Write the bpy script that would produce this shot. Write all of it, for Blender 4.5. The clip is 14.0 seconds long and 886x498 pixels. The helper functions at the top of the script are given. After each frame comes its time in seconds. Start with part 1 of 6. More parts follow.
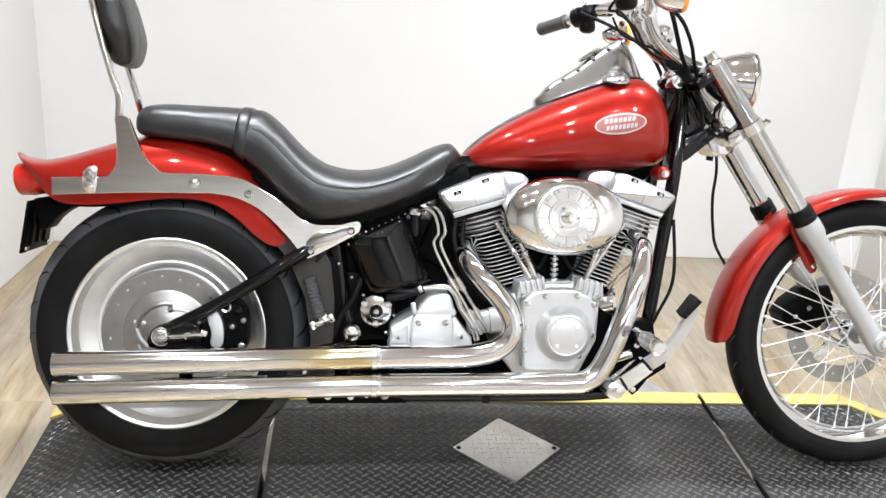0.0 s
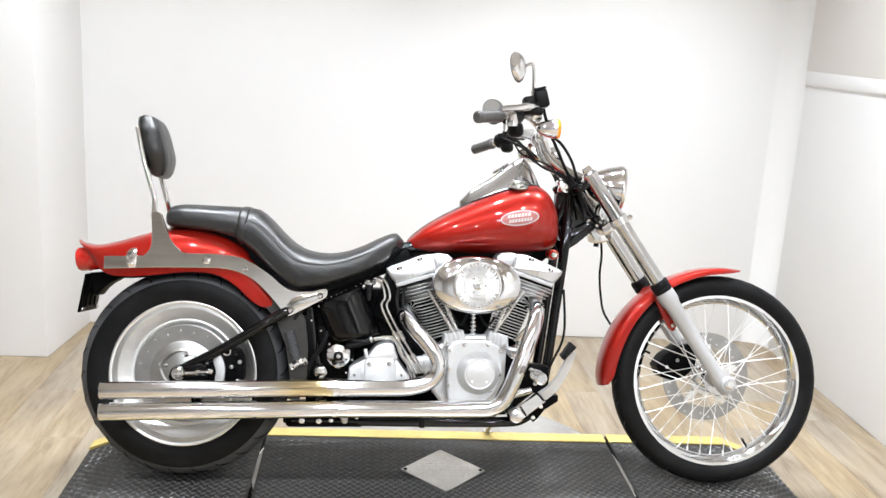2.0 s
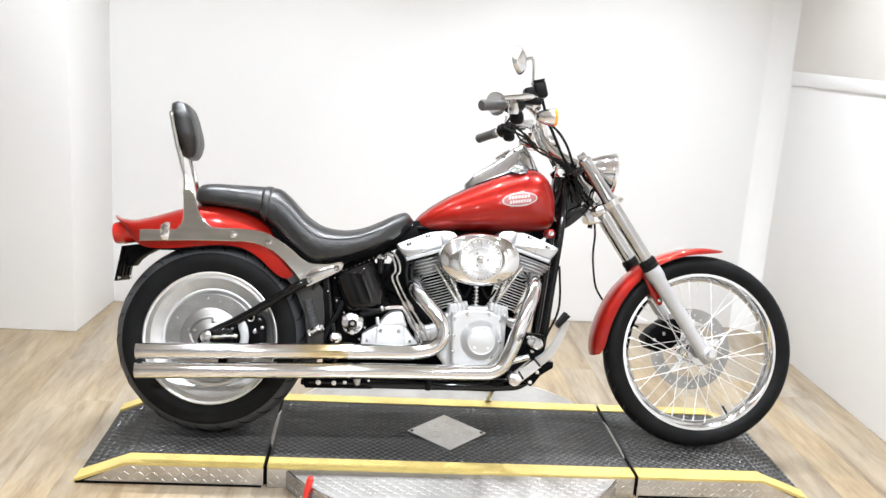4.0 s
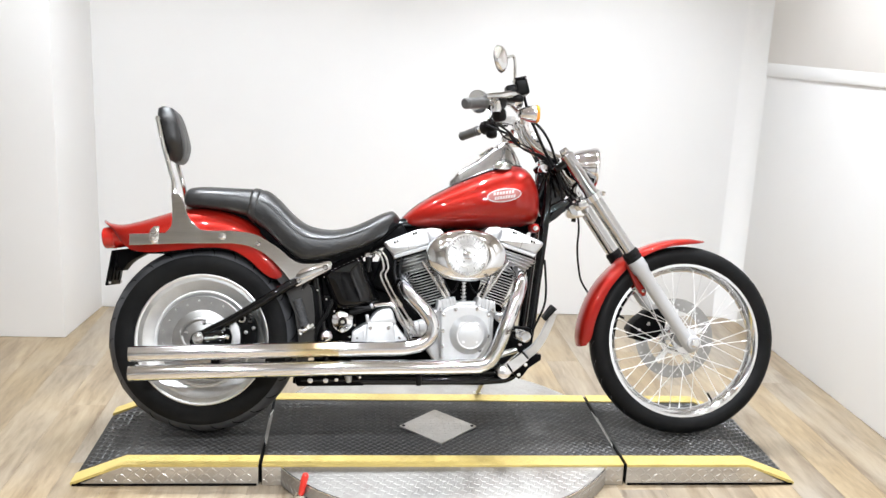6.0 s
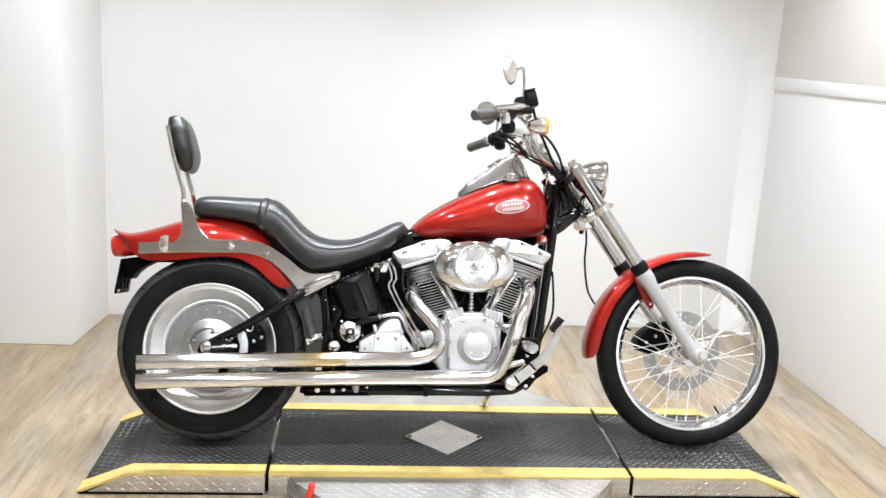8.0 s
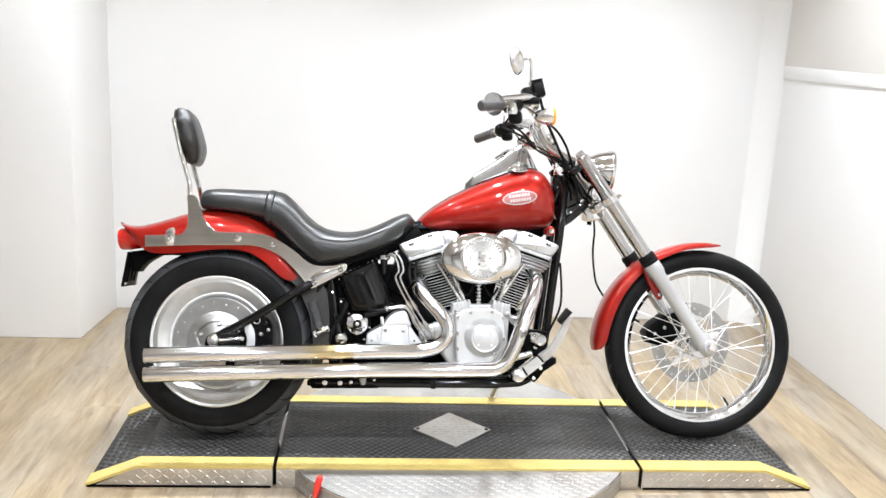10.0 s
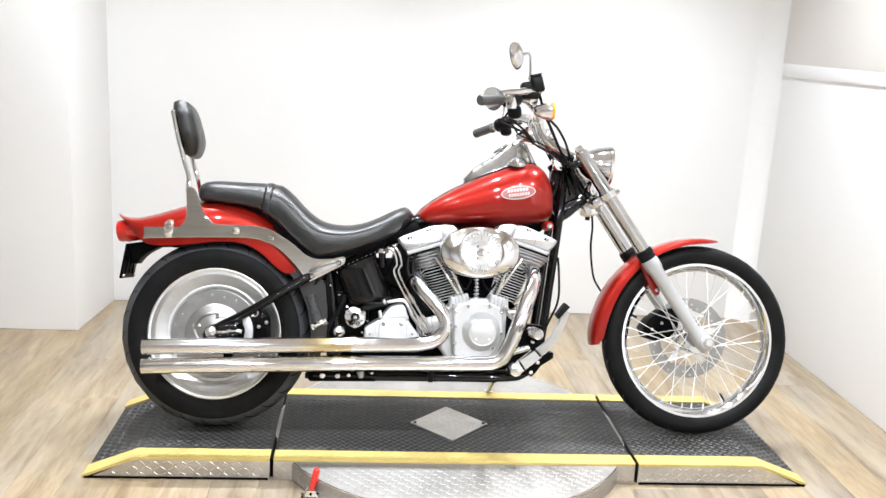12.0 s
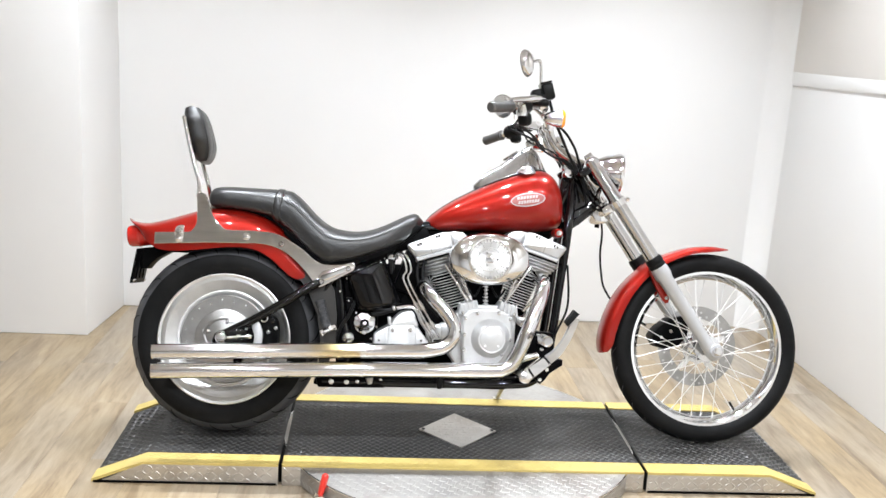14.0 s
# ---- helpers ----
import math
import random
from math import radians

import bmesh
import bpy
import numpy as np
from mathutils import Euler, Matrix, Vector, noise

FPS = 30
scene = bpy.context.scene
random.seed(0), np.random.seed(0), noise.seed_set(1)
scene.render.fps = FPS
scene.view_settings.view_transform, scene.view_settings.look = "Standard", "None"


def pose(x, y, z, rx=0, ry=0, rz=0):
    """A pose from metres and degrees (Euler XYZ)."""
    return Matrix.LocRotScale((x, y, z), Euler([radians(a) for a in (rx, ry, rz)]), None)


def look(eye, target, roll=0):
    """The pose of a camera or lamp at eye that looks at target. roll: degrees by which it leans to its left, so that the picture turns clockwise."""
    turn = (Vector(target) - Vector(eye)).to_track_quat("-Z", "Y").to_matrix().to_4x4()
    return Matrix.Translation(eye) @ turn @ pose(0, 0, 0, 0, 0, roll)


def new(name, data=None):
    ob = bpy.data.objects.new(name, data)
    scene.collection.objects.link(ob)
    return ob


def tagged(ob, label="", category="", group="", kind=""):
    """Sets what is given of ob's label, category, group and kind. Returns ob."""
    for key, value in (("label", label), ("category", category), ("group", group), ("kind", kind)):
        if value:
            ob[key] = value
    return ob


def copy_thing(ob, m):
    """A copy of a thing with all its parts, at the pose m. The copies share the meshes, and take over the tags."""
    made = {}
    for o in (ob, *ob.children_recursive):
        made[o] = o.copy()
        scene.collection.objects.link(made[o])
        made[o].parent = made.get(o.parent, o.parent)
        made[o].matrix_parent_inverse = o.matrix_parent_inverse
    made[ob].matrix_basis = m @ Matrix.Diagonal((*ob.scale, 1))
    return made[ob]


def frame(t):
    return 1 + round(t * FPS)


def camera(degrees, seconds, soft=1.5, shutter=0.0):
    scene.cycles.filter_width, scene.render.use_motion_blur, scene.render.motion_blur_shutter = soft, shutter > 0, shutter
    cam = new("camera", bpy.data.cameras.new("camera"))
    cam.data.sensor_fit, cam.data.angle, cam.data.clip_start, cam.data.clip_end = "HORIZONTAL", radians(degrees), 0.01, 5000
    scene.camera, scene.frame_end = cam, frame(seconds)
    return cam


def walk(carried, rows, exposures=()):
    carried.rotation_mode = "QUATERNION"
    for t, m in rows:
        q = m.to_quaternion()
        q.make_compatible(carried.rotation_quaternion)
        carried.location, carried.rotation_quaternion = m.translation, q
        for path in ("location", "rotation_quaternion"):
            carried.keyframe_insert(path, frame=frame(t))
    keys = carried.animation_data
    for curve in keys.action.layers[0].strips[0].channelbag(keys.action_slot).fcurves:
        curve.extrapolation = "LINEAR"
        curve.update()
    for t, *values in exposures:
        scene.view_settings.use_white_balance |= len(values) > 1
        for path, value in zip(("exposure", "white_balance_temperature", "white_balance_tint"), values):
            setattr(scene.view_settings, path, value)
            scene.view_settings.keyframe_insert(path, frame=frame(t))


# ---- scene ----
cam = camera(51.0, 14.0)
PATH = [
    (0, (-0.443, -1.948, 1.362), (-0.239, -0.085, 0.665), 3.7),
    (0.5, (-0.424, -2.302, 1.41), (-0.137, -0.402, 0.858), 1.8),
    (1, (-0.412, -2.531, 1.454), (-0.161, -0.602, 0.989), 0.8),
    (1.5, (-0.333, -2.648, 1.485), (-0.168, -0.712, 1.012), 4.4),
    (2, (-0.305, -2.703, 1.484), (-0.14, -0.765, 1.015), 3.3),
    (2.5, (-0.317, -2.738, 1.482), (-0.16, -0.8, 1.015), 2.8),
    (3, (-0.319, -2.846, 1.459), (-0.16, -0.904, 1.009), 3.9),
    (5.5, (-0.367, -3.014, 1.46), (-0.181, -1.081, 0.98), 3.2),
    (6, (-0.355, -3.021, 1.466), (-0.157, -1.086, 1.003), 2.7),
    (6.5, (-0.356, -3.029, 1.458), (-0.177, -1.092, 0.993), 2.4),
    (7, (-0.358, -3.033, 1.462), (-0.168, -1.097, 0.999), 3.1),
    (7.5, (-0.372, -3.031, 1.467), (-0.184, -1.092, 1.013), 3.3),
    (8, (-0.371, -3.026, 1.467), (-0.181, -1.084, 1.026), 3.1),
    (10.5, (-0.364, -3.012, 1.459), (-0.196, -1.073, 0.999), 2.8),
    (11, (-0.372, -3.015, 1.456), (-0.204, -1.074, 1.005), 3.1),
    (11.5, (-0.373, -3.013, 1.456), (-0.203, -1.074, 0.996), 2.9),
    (12, (-0.368, -3.019, 1.455), (-0.19, -1.082, 0.99), 3.2),
    (12.5, (-0.367, -3.021, 1.457), (-0.207, -1.08, 1.004), 3.3),
    (13, (-0.368, -3.022, 1.456), (-0.21, -1.079, 1.007), 3.1),
    (13.5, (-0.37, -3.024, 1.454), (-0.21, -1.081, 1.006), 3.1),
    (14, (-0.376, -3.022, 1.452), (-0.214, -1.08, 1.002), 3.4),
]
walk(cam, [(t, look(eye, target, roll)) for t, eye, target, roll in PATH], exposures=[(0.0, -0.10), (0.5, -0.13), (1.0, -0.10), (2.0, -0.05), (3.0, 0.0), (5.5, -0.10), (8.0, -0.10), (10.5, 0.02), (12.0, 0.03), (13.0, -0.02), (14.0, -0.10)])

# ---- world and light ----
world = bpy.data.worlds.new("room_dark")
world.use_nodes = True
world.node_tree.nodes["Background"].inputs[0].default_value = (0.9, 0.92, 1.0, 1)
world.node_tree.nodes["Background"].inputs[1].default_value = 0.05
scene.world = world

LAMP_Z = 2.93


def ceiling_lamp(x, y, watts, colour=(0.885, 0.936, 1.0), spread=118):
    """A round downlight with a limited cone, so that the tops of the walls stay dimmer."""
    data = bpy.data.lights.new("down_light", "AREA")
    data.shape, data.size = "DISK", 0.11
    data.energy, data.color, data.spread = watts, colour, radians(spread)
    ob = new("down_light", data)
    ob.matrix_world = pose(x, y, LAMP_Z - 0.012)
    return ob


# rows of round downlights over the room
ROWS = [(-4.1, 50, 140), (-1.8, 27, 124), (0.45, 24, 103)]
COLUMNS = (-1.3, -0.5, 0.3, 1.05)
LAMPS = [(x, y) for y, _, _ in ROWS for x in COLUMNS]
for ly, watts, cone in ROWS:
    for lx in COLUMNS:
        ceiling_lamp(lx, ly, watts * (1.42 if lx > 1 else 0.84 if lx > -1 else 1.28 if ly < 0 else 1.08), spread=cone)

# ---- materials ----


def nodes_of(name):
    m = bpy.data.materials.new(name)
    m.use_nodes = True
    nt = m.node_tree
    return m, nt, nt.nodes["Principled BSDF"]


def add(nt, kind, **values):
    n = nt.nodes.new(kind)
    for k, v in values.items():
        n.inputs[k.replace("_", " ")].default_value = v
    return n


def surface(name, colour, rough=0.5, metal=0.0, vary=0.12, scale=18.0, fine=220.0, bump=0.0, coat=0.0, rough_vary=0.12,
            stretch=(1, 1, 1), tint=None, tint_scale=3.0, tint_amount=0.0, specular=0.5):
    """A procedural surface: base colour, broad and fine variation, roughness variation and fine relief."""
    m, nt, p = nodes_of(name)
    link = nt.links.new
    coord = nt.nodes.new("ShaderNodeTexCoord")
    mapping = nt.nodes.new("ShaderNodeMapping")
    mapping.inputs["Scale"].default_value = stretch
    link(coord.outputs["Object"], mapping.inputs["Vector"])
    broad = add(nt, "ShaderNodeTexNoise", Scale=scale, Detail=4.0, Roughness=0.6)
    grain = add(nt, "ShaderNodeTexNoise", Scale=fine, Detail=2.0, Roughness=0.5)
    link(mapping.outputs[0], broad.inputs["Vector"])
    link(mapping.outputs[0], grain.inputs["Vector"])
    ramp = nt.nodes.new("ShaderNodeMapRange")
    ramp.inputs["From Min"].default_value, ramp.inputs["From Max"].default_value = 0.3, 0.7
    ramp.inputs["To Min"].default_value, ramp.inputs["To Max"].default_value = 1 - vary, 1 + vary
    link(broad.outputs["Fac"], ramp.inputs["Value"])
    mix = nt.nodes.new("ShaderNodeMix")
    mix.data_type, mix.blend_type = "RGBA", "MULTIPLY"
    mix.inputs["Factor"].default_value = 1.0
    base = (*colour, 1.0)
    mix.inputs[6].default_value = base
    link(ramp.outputs[0], mix.inputs[7])
    colour_out = mix.outputs[2]
    if tint:
        patch = add(nt, "ShaderNodeTexNoise", Scale=tint_scale, Detail=5.0, Roughness=0.65)
        link(mapping.outputs[0], patch.inputs["Vector"])
        edge = nt.nodes.new("ShaderNodeMapRange")
        edge.inputs["From Min"].default_value, edge.inputs["From Max"].default_value = 0.48, 0.68
        edge.inputs["To Max"].default_value = tint_amount
        link(patch.outputs["Fac"], edge.inputs["Value"])
        over = nt.nodes.new("ShaderNodeMix")
        over.data_type = "RGBA"
        over.inputs[7].default_value = (*tint, 1)
        link(edge.outputs[0], over.inputs["Factor"])
        link(colour_out, over.inputs[6])
        colour_out = over.outputs[2]
    link(colour_out, p.inputs["Base Color"])
    rr = nt.nodes.new("ShaderNodeMapRange")
    rr.inputs["To Min"].default_value = max(0.02, rough * (1 - rough_vary))
    rr.inputs["To Max"].default_value = min(1.0, rough * (1 + rough_vary))
    link(grain.outputs["Fac"], rr.inputs["Value"])
    link(rr.outputs[0], p.inputs["Roughness"])
    p.inputs["Metallic"].default_value = metal
    p.inputs["Specular IOR Level"].default_value = specular
    p.inputs["Coat Weight"].default_value = coat
    p.inputs["Coat Roughness"].default_value = 0.03
    if bump:
        b = add(nt, "ShaderNodeBump", Strength=bump, Distance=0.002)
        link(grain.outputs["Fac"], b.inputs["Height"])
        link(b.outputs[0], p.inputs["Normal"])
    return m


CHROME = surface("chrome", (0.72, 0.722, 0.73), 0.07, 1.0, 0.03, 30, 400, rough_vary=0.3)
POLISHED = surface("polished_aluminium", (0.80, 0.80, 0.80), 0.22, 1.0, 0.06, 14, 300, 0.02, stretch=(1, 1, 1))
BRUSHED = surface("brushed_steel", (0.84, 0.83, 0.81), 0.06, 1.0, 0.08, 8, 160, 0.01, stretch=(1, 1, 10))
HARD = surface("hard_chrome_tube", (0.52, 0.52, 0.525), 0.12, 1.0, 0.08, 14, 200, 0.0, stretch=(1, 1, 1))
SATIN = surface("satin_silver_case", (0.53, 0.53, 0.53), 0.43, 0.55, 0.08, 16, 300, 0.03)
SLIDER = surface("silver_painted_fork", (0.43, 0.43, 0.435), 0.34, 0.35, 0.05, 10, 300, 0.0, coat=0.2)
FIN = surface("pale_silver_metal", (0.80, 0.80, 0.80), 0.34, 0.55, 0.08, 30, 300, 0.0)
BLACK = surface("gloss_black_paint", (0.0020, 0.0020, 0.0023), 0.05, 0.0, 0.2, 10, 300, specular=0.34)
BLACK_SATIN = surface("satin_black", (0.0025, 0.0025, 0.0027), 0.36, 0.0, 0.25, 20, 300, 0.05, specular=0.04)
RUBBER = surface("tyre_rubber", (0.0060, 0.0060, 0.0063), 0.52, 0.0, 0.35, 9, 180, 0.15, tint=(0.0135, 0.013, 0.0125), tint_scale=7, tint_amount=0.45, specular=0.11)
# light grey rubber; on the rear tread it carries the sheen as colour
TREAD = surface("light_grey_rubber", (0.062, 0.063, 0.067), 0.58, 0.0, 0.25, 14, 200, 0.2, specular=0.22)
LEATHER = surface("black_leather", (0.0095, 0.0095, 0.0098), 0.39, 0.0, 0.35, 7, 340, 0.12, rough_vary=0.5, specular=0.62, tint=(0.020, 0.019, 0.018), tint_scale=6, tint_amount=0.45)


def soft_dents(m, scale, strength, distance):
    """Broad shallow dents of padded hide, under the fine grain."""
    nt = m.node_tree
    p = nt.nodes["Principled BSDF"]
    coord = nt.nodes.new("ShaderNodeTexCoord")
    wave = add(nt, "ShaderNodeTexNoise", Scale=scale, Detail=2.5, Roughness=0.5, Distortion=0.4)
    nt.links.new(coord.outputs["Object"], wave.inputs["Vector"])
    b = add(nt, "ShaderNodeBump", Strength=strength, Distance=distance)
    nt.links.new(wave.outputs["Fac"], b.inputs["Height"])
    if p.inputs["Normal"].links:
        nt.links.new(p.inputs["Normal"].links[0].from_socket, b.inputs["Normal"])
    nt.links.new(b.outputs[0], p.inputs["Normal"])


soft_dents(LEATHER, 13.0, 0.5, 0.012)
PLASTIC = surface("black_plastic", (0.005, 0.005, 0.0053), 0.35, 0.0, 0.15, 25, 300, 0.04, specular=0.15)
RED = surface("candy_red_paint", (0.275, 0.0095, 0.0050), 0.33, 0.40, 0.06, 6, 500, coat=0.75, rough_vary=0.2, specular=0.08)
AMBER = surface("amber_lens", (0.95, 0.32, 0.02), 0.12, 0.0, 0.05, 60, 300, coat=0.5)
TAIL = surface("red_lens", (0.52, 0.016, 0.010), 0.1, 0.0, 0.08, 60, 300, coat=0.6)
YELLOW = surface("yellow_safety_paint", (0.46, 0.35, 0.11), 0.5, 0.0, 0.08, 12, 250, 0.08, tint=(0.25, 0.19, 0.07), tint_scale=9, tint_amount=0.4)
DECK = surface("black_tread_rubber", (0.019, 0.0182, 0.0175), 0.48, 0.0, 0.3, 5, 160, 0.1, tint=(0.060, 0.052, 0.044), tint_scale=4, tint_amount=0.35, specular=0.36)
DECK_BAR = surface("black_tread_bar", (0.066, 0.0645, 0.063), 0.38, 0.0, 0.3, 8, 200, 0.06, specular=0.50)
PLATE = surface("tread_plate_aluminium", (0.56, 0.54, 0.51), 0.34, 0.9, 0.14, 7, 120, 0.08, tint=(0.33, 0.285, 0.24), tint_scale=5, tint_amount=0.5)
WALL = surface("white_wall_paint", (0.85, 0.85, 0.85), 0.62, 0.0, 0.012, 1.5, 260, 0.05)
# slightly darker and warmer than the wall below the ledge
UPPER = surface("greige_upper_wall", (0.79, 0.765, 0.735), 0.65, 0.0, 0.02, 1.5, 260, 0.05)
# for the unseen walls; this grey keeps reflections and fill light down
DIM = surface("unseen_wall_grey", (0.54, 0.54, 0.54), 0.7, 0.0, 0.05, 1.5, 200, 0.05)
CEIL = surface("ceiling_paint", (0.64, 0.62, 0.60), 0.8, 0.0, 0.03, 2, 200, 0.05)
GLASS, _nt, _p = nodes_of("clear_lens")
_p.inputs["Base Color"].default_value = (0.95, 0.96, 0.97, 1)
_p.inputs["Transmission Weight"].default_value = 1.0
_p.inputs["Roughness"].default_value = 0.04
LAMP_FACE, _nt, _p = nodes_of("lamp_face")
_p.inputs["Emission Color"].default_value = (1, 0.97, 0.92, 1)
_p.inputs["Emission Strength"].default_value = 3.0

ROCKER = surface("silver_rocker_cast", (0.60, 0.605, 0.615), 0.30, 0.82, 0.06, 14, 200, 0.0)
DASH = surface("dull_chrome", (0.55, 0.55, 0.555), 0.20, 1.0, 0.08, 14, 200, 0.0)
DULL_PLATE = surface("dull_tread_plate", (0.40, 0.385, 0.365), 0.5, 0.85, 0.14, 6, 120, 0.08, tint=(0.24, 0.20, 0.17), tint_scale=4, tint_amount=0.5)
DISC = surface("brake_disc_steel", (0.34, 0.335, 0.325), 0.33, 0.95, 0.10, 20, 160, 0.0)
BADGE_FILL = surface("badge_fill", (0.34, 0.12, 0.11), 0.30, 0.3, 0.1, 40, 300)
BADGE_INK = surface("badge_ink", (0.50, 0.46, 0.45), 0.30, 0.3, 0.08, 60, 400)
MIRROR = surface("mirror_glass", (0.9, 0.9, 0.9), 0.03, 1.0, 0.01, 20, 200)
HANDLE_RED = surface("red_vinyl_grip", (0.62, 0.03, 0.02), 0.35, 0.0, 0.1, 20, 200)
LOGO = surface("badge_silver_enamel", (0.48, 0.44, 0.43), 0.30, 0.3, 0.1, 30, 300)


def heat_chrome():
    """Chrome with a straw-gold heat stain along a short stretch of the muffler."""
    m, nt, p = nodes_of("heat_stained_chrome")
    link = nt.links.new
    coord = nt.nodes.new("ShaderNodeTexCoord")
    split = nt.nodes.new("ShaderNodeSeparateXYZ")
    noise_t = add(nt, "ShaderNodeTexNoise", Scale=14.0, Detail=4.0)
    link(coord.outputs["Object"], split.inputs[0])
    link(coord.outputs["Object"], noise_t.inputs["Vector"])
    wob = nt.nodes.new("ShaderNodeMath")
    wob.operation = "MULTIPLY_ADD"
    wob.inputs[1].default_value = 0.12
    link(noise_t.outputs["Fac"], wob.inputs[0])
    link(split.outputs["X"], wob.inputs[2])
    ramp = nt.nodes.new("ShaderNodeValToRGB")
    e = ramp.color_ramp.elements
    e[0].position, e[0].color = 0.0, (0.73, 0.735, 0.745, 1)
    e[1].position, e[1].color = 1.0, (0.73, 0.735, 0.745, 1)
    for pos, col in ((0.3, (0.73, 0.732, 0.735, 1)), (0.62, (0.68, 0.58, 0.36, 1)), (0.9, (0.60, 0.49, 0.28, 1)), (0.97, (0.73, 0.725, 0.72, 1))):
        el = ramp.color_ramp.elements.new(pos)
        el.color = col
    rng = nt.nodes.new("ShaderNodeMapRange")
    rng.inputs["From Min"].default_value, rng.inputs["From Max"].default_value = -0.62, -0.315
    link(wob.outputs[0], rng.inputs["Value"])
    link(rng.outputs[0], ramp.inputs["Fac"])
    link(ramp.outputs[0], p.inputs["Base Color"])
    p.inputs["Metallic"].default_value = 1.0
    p.inputs["Roughness"].default_value = 0.07
    return m


HEAT = heat_chrome()


def turned_metal(name, colour, rough, amount, vary=0.10):
    """Metal turned on a lathe: fine rings round its axis stretch the highlights into a fan."""
    m = surface(name, colour, rough, 1.0, vary, 10, 120, 0.0)
    nt = m.node_tree
    p = nt.nodes["Principled BSDF"]
    tangent = nt.nodes.new("ShaderNodeTangent")
    tangent.direction_type, tangent.axis = "RADIAL", "Y"
    nt.links.new(tangent.outputs[0], p.inputs["Tangent"])
    p.inputs["Anisotropic"].default_value = amount
    return m


WHEEL = turned_metal("turned_wheel_aluminium", (0.82, 0.82, 0.815), 0.42, 0.3)
TURNED = turned_metal("turned_cover_aluminium", (0.78, 0.78, 0.775), 0.32, 0.75)


def plank_wood():
    m, nt, p = nodes_of("oak_vinyl_plank")
    link = nt.links.new
    coord = nt.nodes.new("ShaderNodeTexCoord")
    info = nt.nodes.new("ShaderNodeObjectInfo")
    shift = nt.nodes.new("ShaderNodeCombineXYZ")
    mul = nt.nodes.new("ShaderNodeMath")
    mul.operation, mul.inputs[1].default_value = "MULTIPLY", 40.0
    link(info.outputs["Random"], mul.inputs[0])
    link(mul.outputs[0], shift.inputs[0])
    link(mul.outputs[0], shift.inputs[2])
    offset = nt.nodes.new("ShaderNodeVectorMath")
    link(coord.outputs["Object"], offset.inputs[0])
    link(shift.outputs[0], offset.inputs[1])
    long_map = nt.nodes.new("ShaderNodeMapping")
    long_map.inputs["Scale"].default_value = (1, 0.13, 1)
    link(offset.outputs[0], long_map.inputs["Vector"])
    grain = add(nt, "ShaderNodeTexNoise", Scale=60.0, Detail=6.0, Roughness=0.65, Distortion=0.6)
    cloud = add(nt, "ShaderNodeTexNoise", Scale=15.0, Detail=5.0, Roughness=0.62, Distortion=0.8)
    knot = add(nt, "ShaderNodeTexNoise", Scale=2.6, Detail=2.0)
    link(long_map.outputs[0], grain.inputs["Vector"])
    link(long_map.outputs[0], cloud.inputs["Vector"])
    link(offset.outputs[0], knot.inputs["Vector"])
    ramp = nt.nodes.new("ShaderNodeValToRGB")
    e = ramp.color_ramp.elements
    e[0].position, e[0].color = 0.34, (0.150, 0.110, 0.070, 1)
    e[1].position, e[1].color = 0.62, (0.318, 0.265, 0.190, 1)
    mid = e.new(0.5)
    mid.color = (0.255, 0.206, 0.143, 1)
    blend = nt.nodes.new("ShaderNodeMath")
    blend.operation, blend.inputs[1].default_value = "MULTIPLY_ADD", 0.35
    link(grain.outputs["Fac"], blend.inputs[0])
    half = nt.nodes.new("ShaderNodeMath")
    half.operation, half.inputs[1].default_value = "MULTIPLY", 0.65
    link(cloud.outputs["Fac"], half.inputs[0])
    link(half.outputs[0], blend.inputs[2])
    link(blend.outputs[0], ramp.inputs["Fac"])
    tone = nt.nodes.new("ShaderNodeMapRange")
    tone.inputs["To Min"].default_value, tone.inputs["To Max"].default_value = 0.88, 1.10
    link(info.outputs["Random"], tone.inputs["Value"])
    hue = nt.nodes.new("ShaderNodeValToRGB")
    h = hue.color_ramp.elements
    h[0].position, h[0].color = 0.0, (0.90, 0.94, 1.06, 1)
    h[1].position, h[1].color = 1.0, (1.06, 0.98, 0.84, 1)
    sway = nt.nodes.new("ShaderNodeMath")
    sway.operation, sway.inputs[1].default_value = "MULTIPLY_ADD", 1.5
    sway.inputs[2].default_value = -0.65
    link(knot.outputs["Fac"], sway.inputs[0])
    turn = nt.nodes.new("ShaderNodeMath")
    turn.operation, turn.inputs[1].default_value = "MULTIPLY", 7.31
    link(info.outputs["Random"], turn.inputs[0])
    wrap = nt.nodes.new("ShaderNodeMath")
    wrap.operation = "FRACT"
    link(turn.outputs[0], wrap.inputs[0])
    both = nt.nodes.new("ShaderNodeMath")
    both.operation = "ADD"
    link(sway.outputs[0], both.inputs[0])
    link(wrap.outputs[0], both.inputs[1])
    link(both.outputs[0], hue.inputs["Fac"])
    tinted = nt.nodes.new("ShaderNodeMix")
    tinted.data_type, tinted.blend_type = "RGBA", "MULTIPLY"
    tinted.inputs["Factor"].default_value = 1.0
    link(ramp.outputs[0], tinted.inputs[6])
    link(hue.outputs[0], tinted.inputs[7])
    mix = nt.nodes.new("ShaderNodeMix")
    mix.data_type, mix.blend_type = "RGBA", "MULTIPLY"
    mix.inputs["Factor"].default_value = 1.0
    link(tinted.outputs[2], mix.inputs[6])
    link(tone.outputs[0], mix.inputs[7])
    link(mix.outputs[2], p.inputs["Base Color"])
    rr = nt.nodes.new("ShaderNodeMapRange")
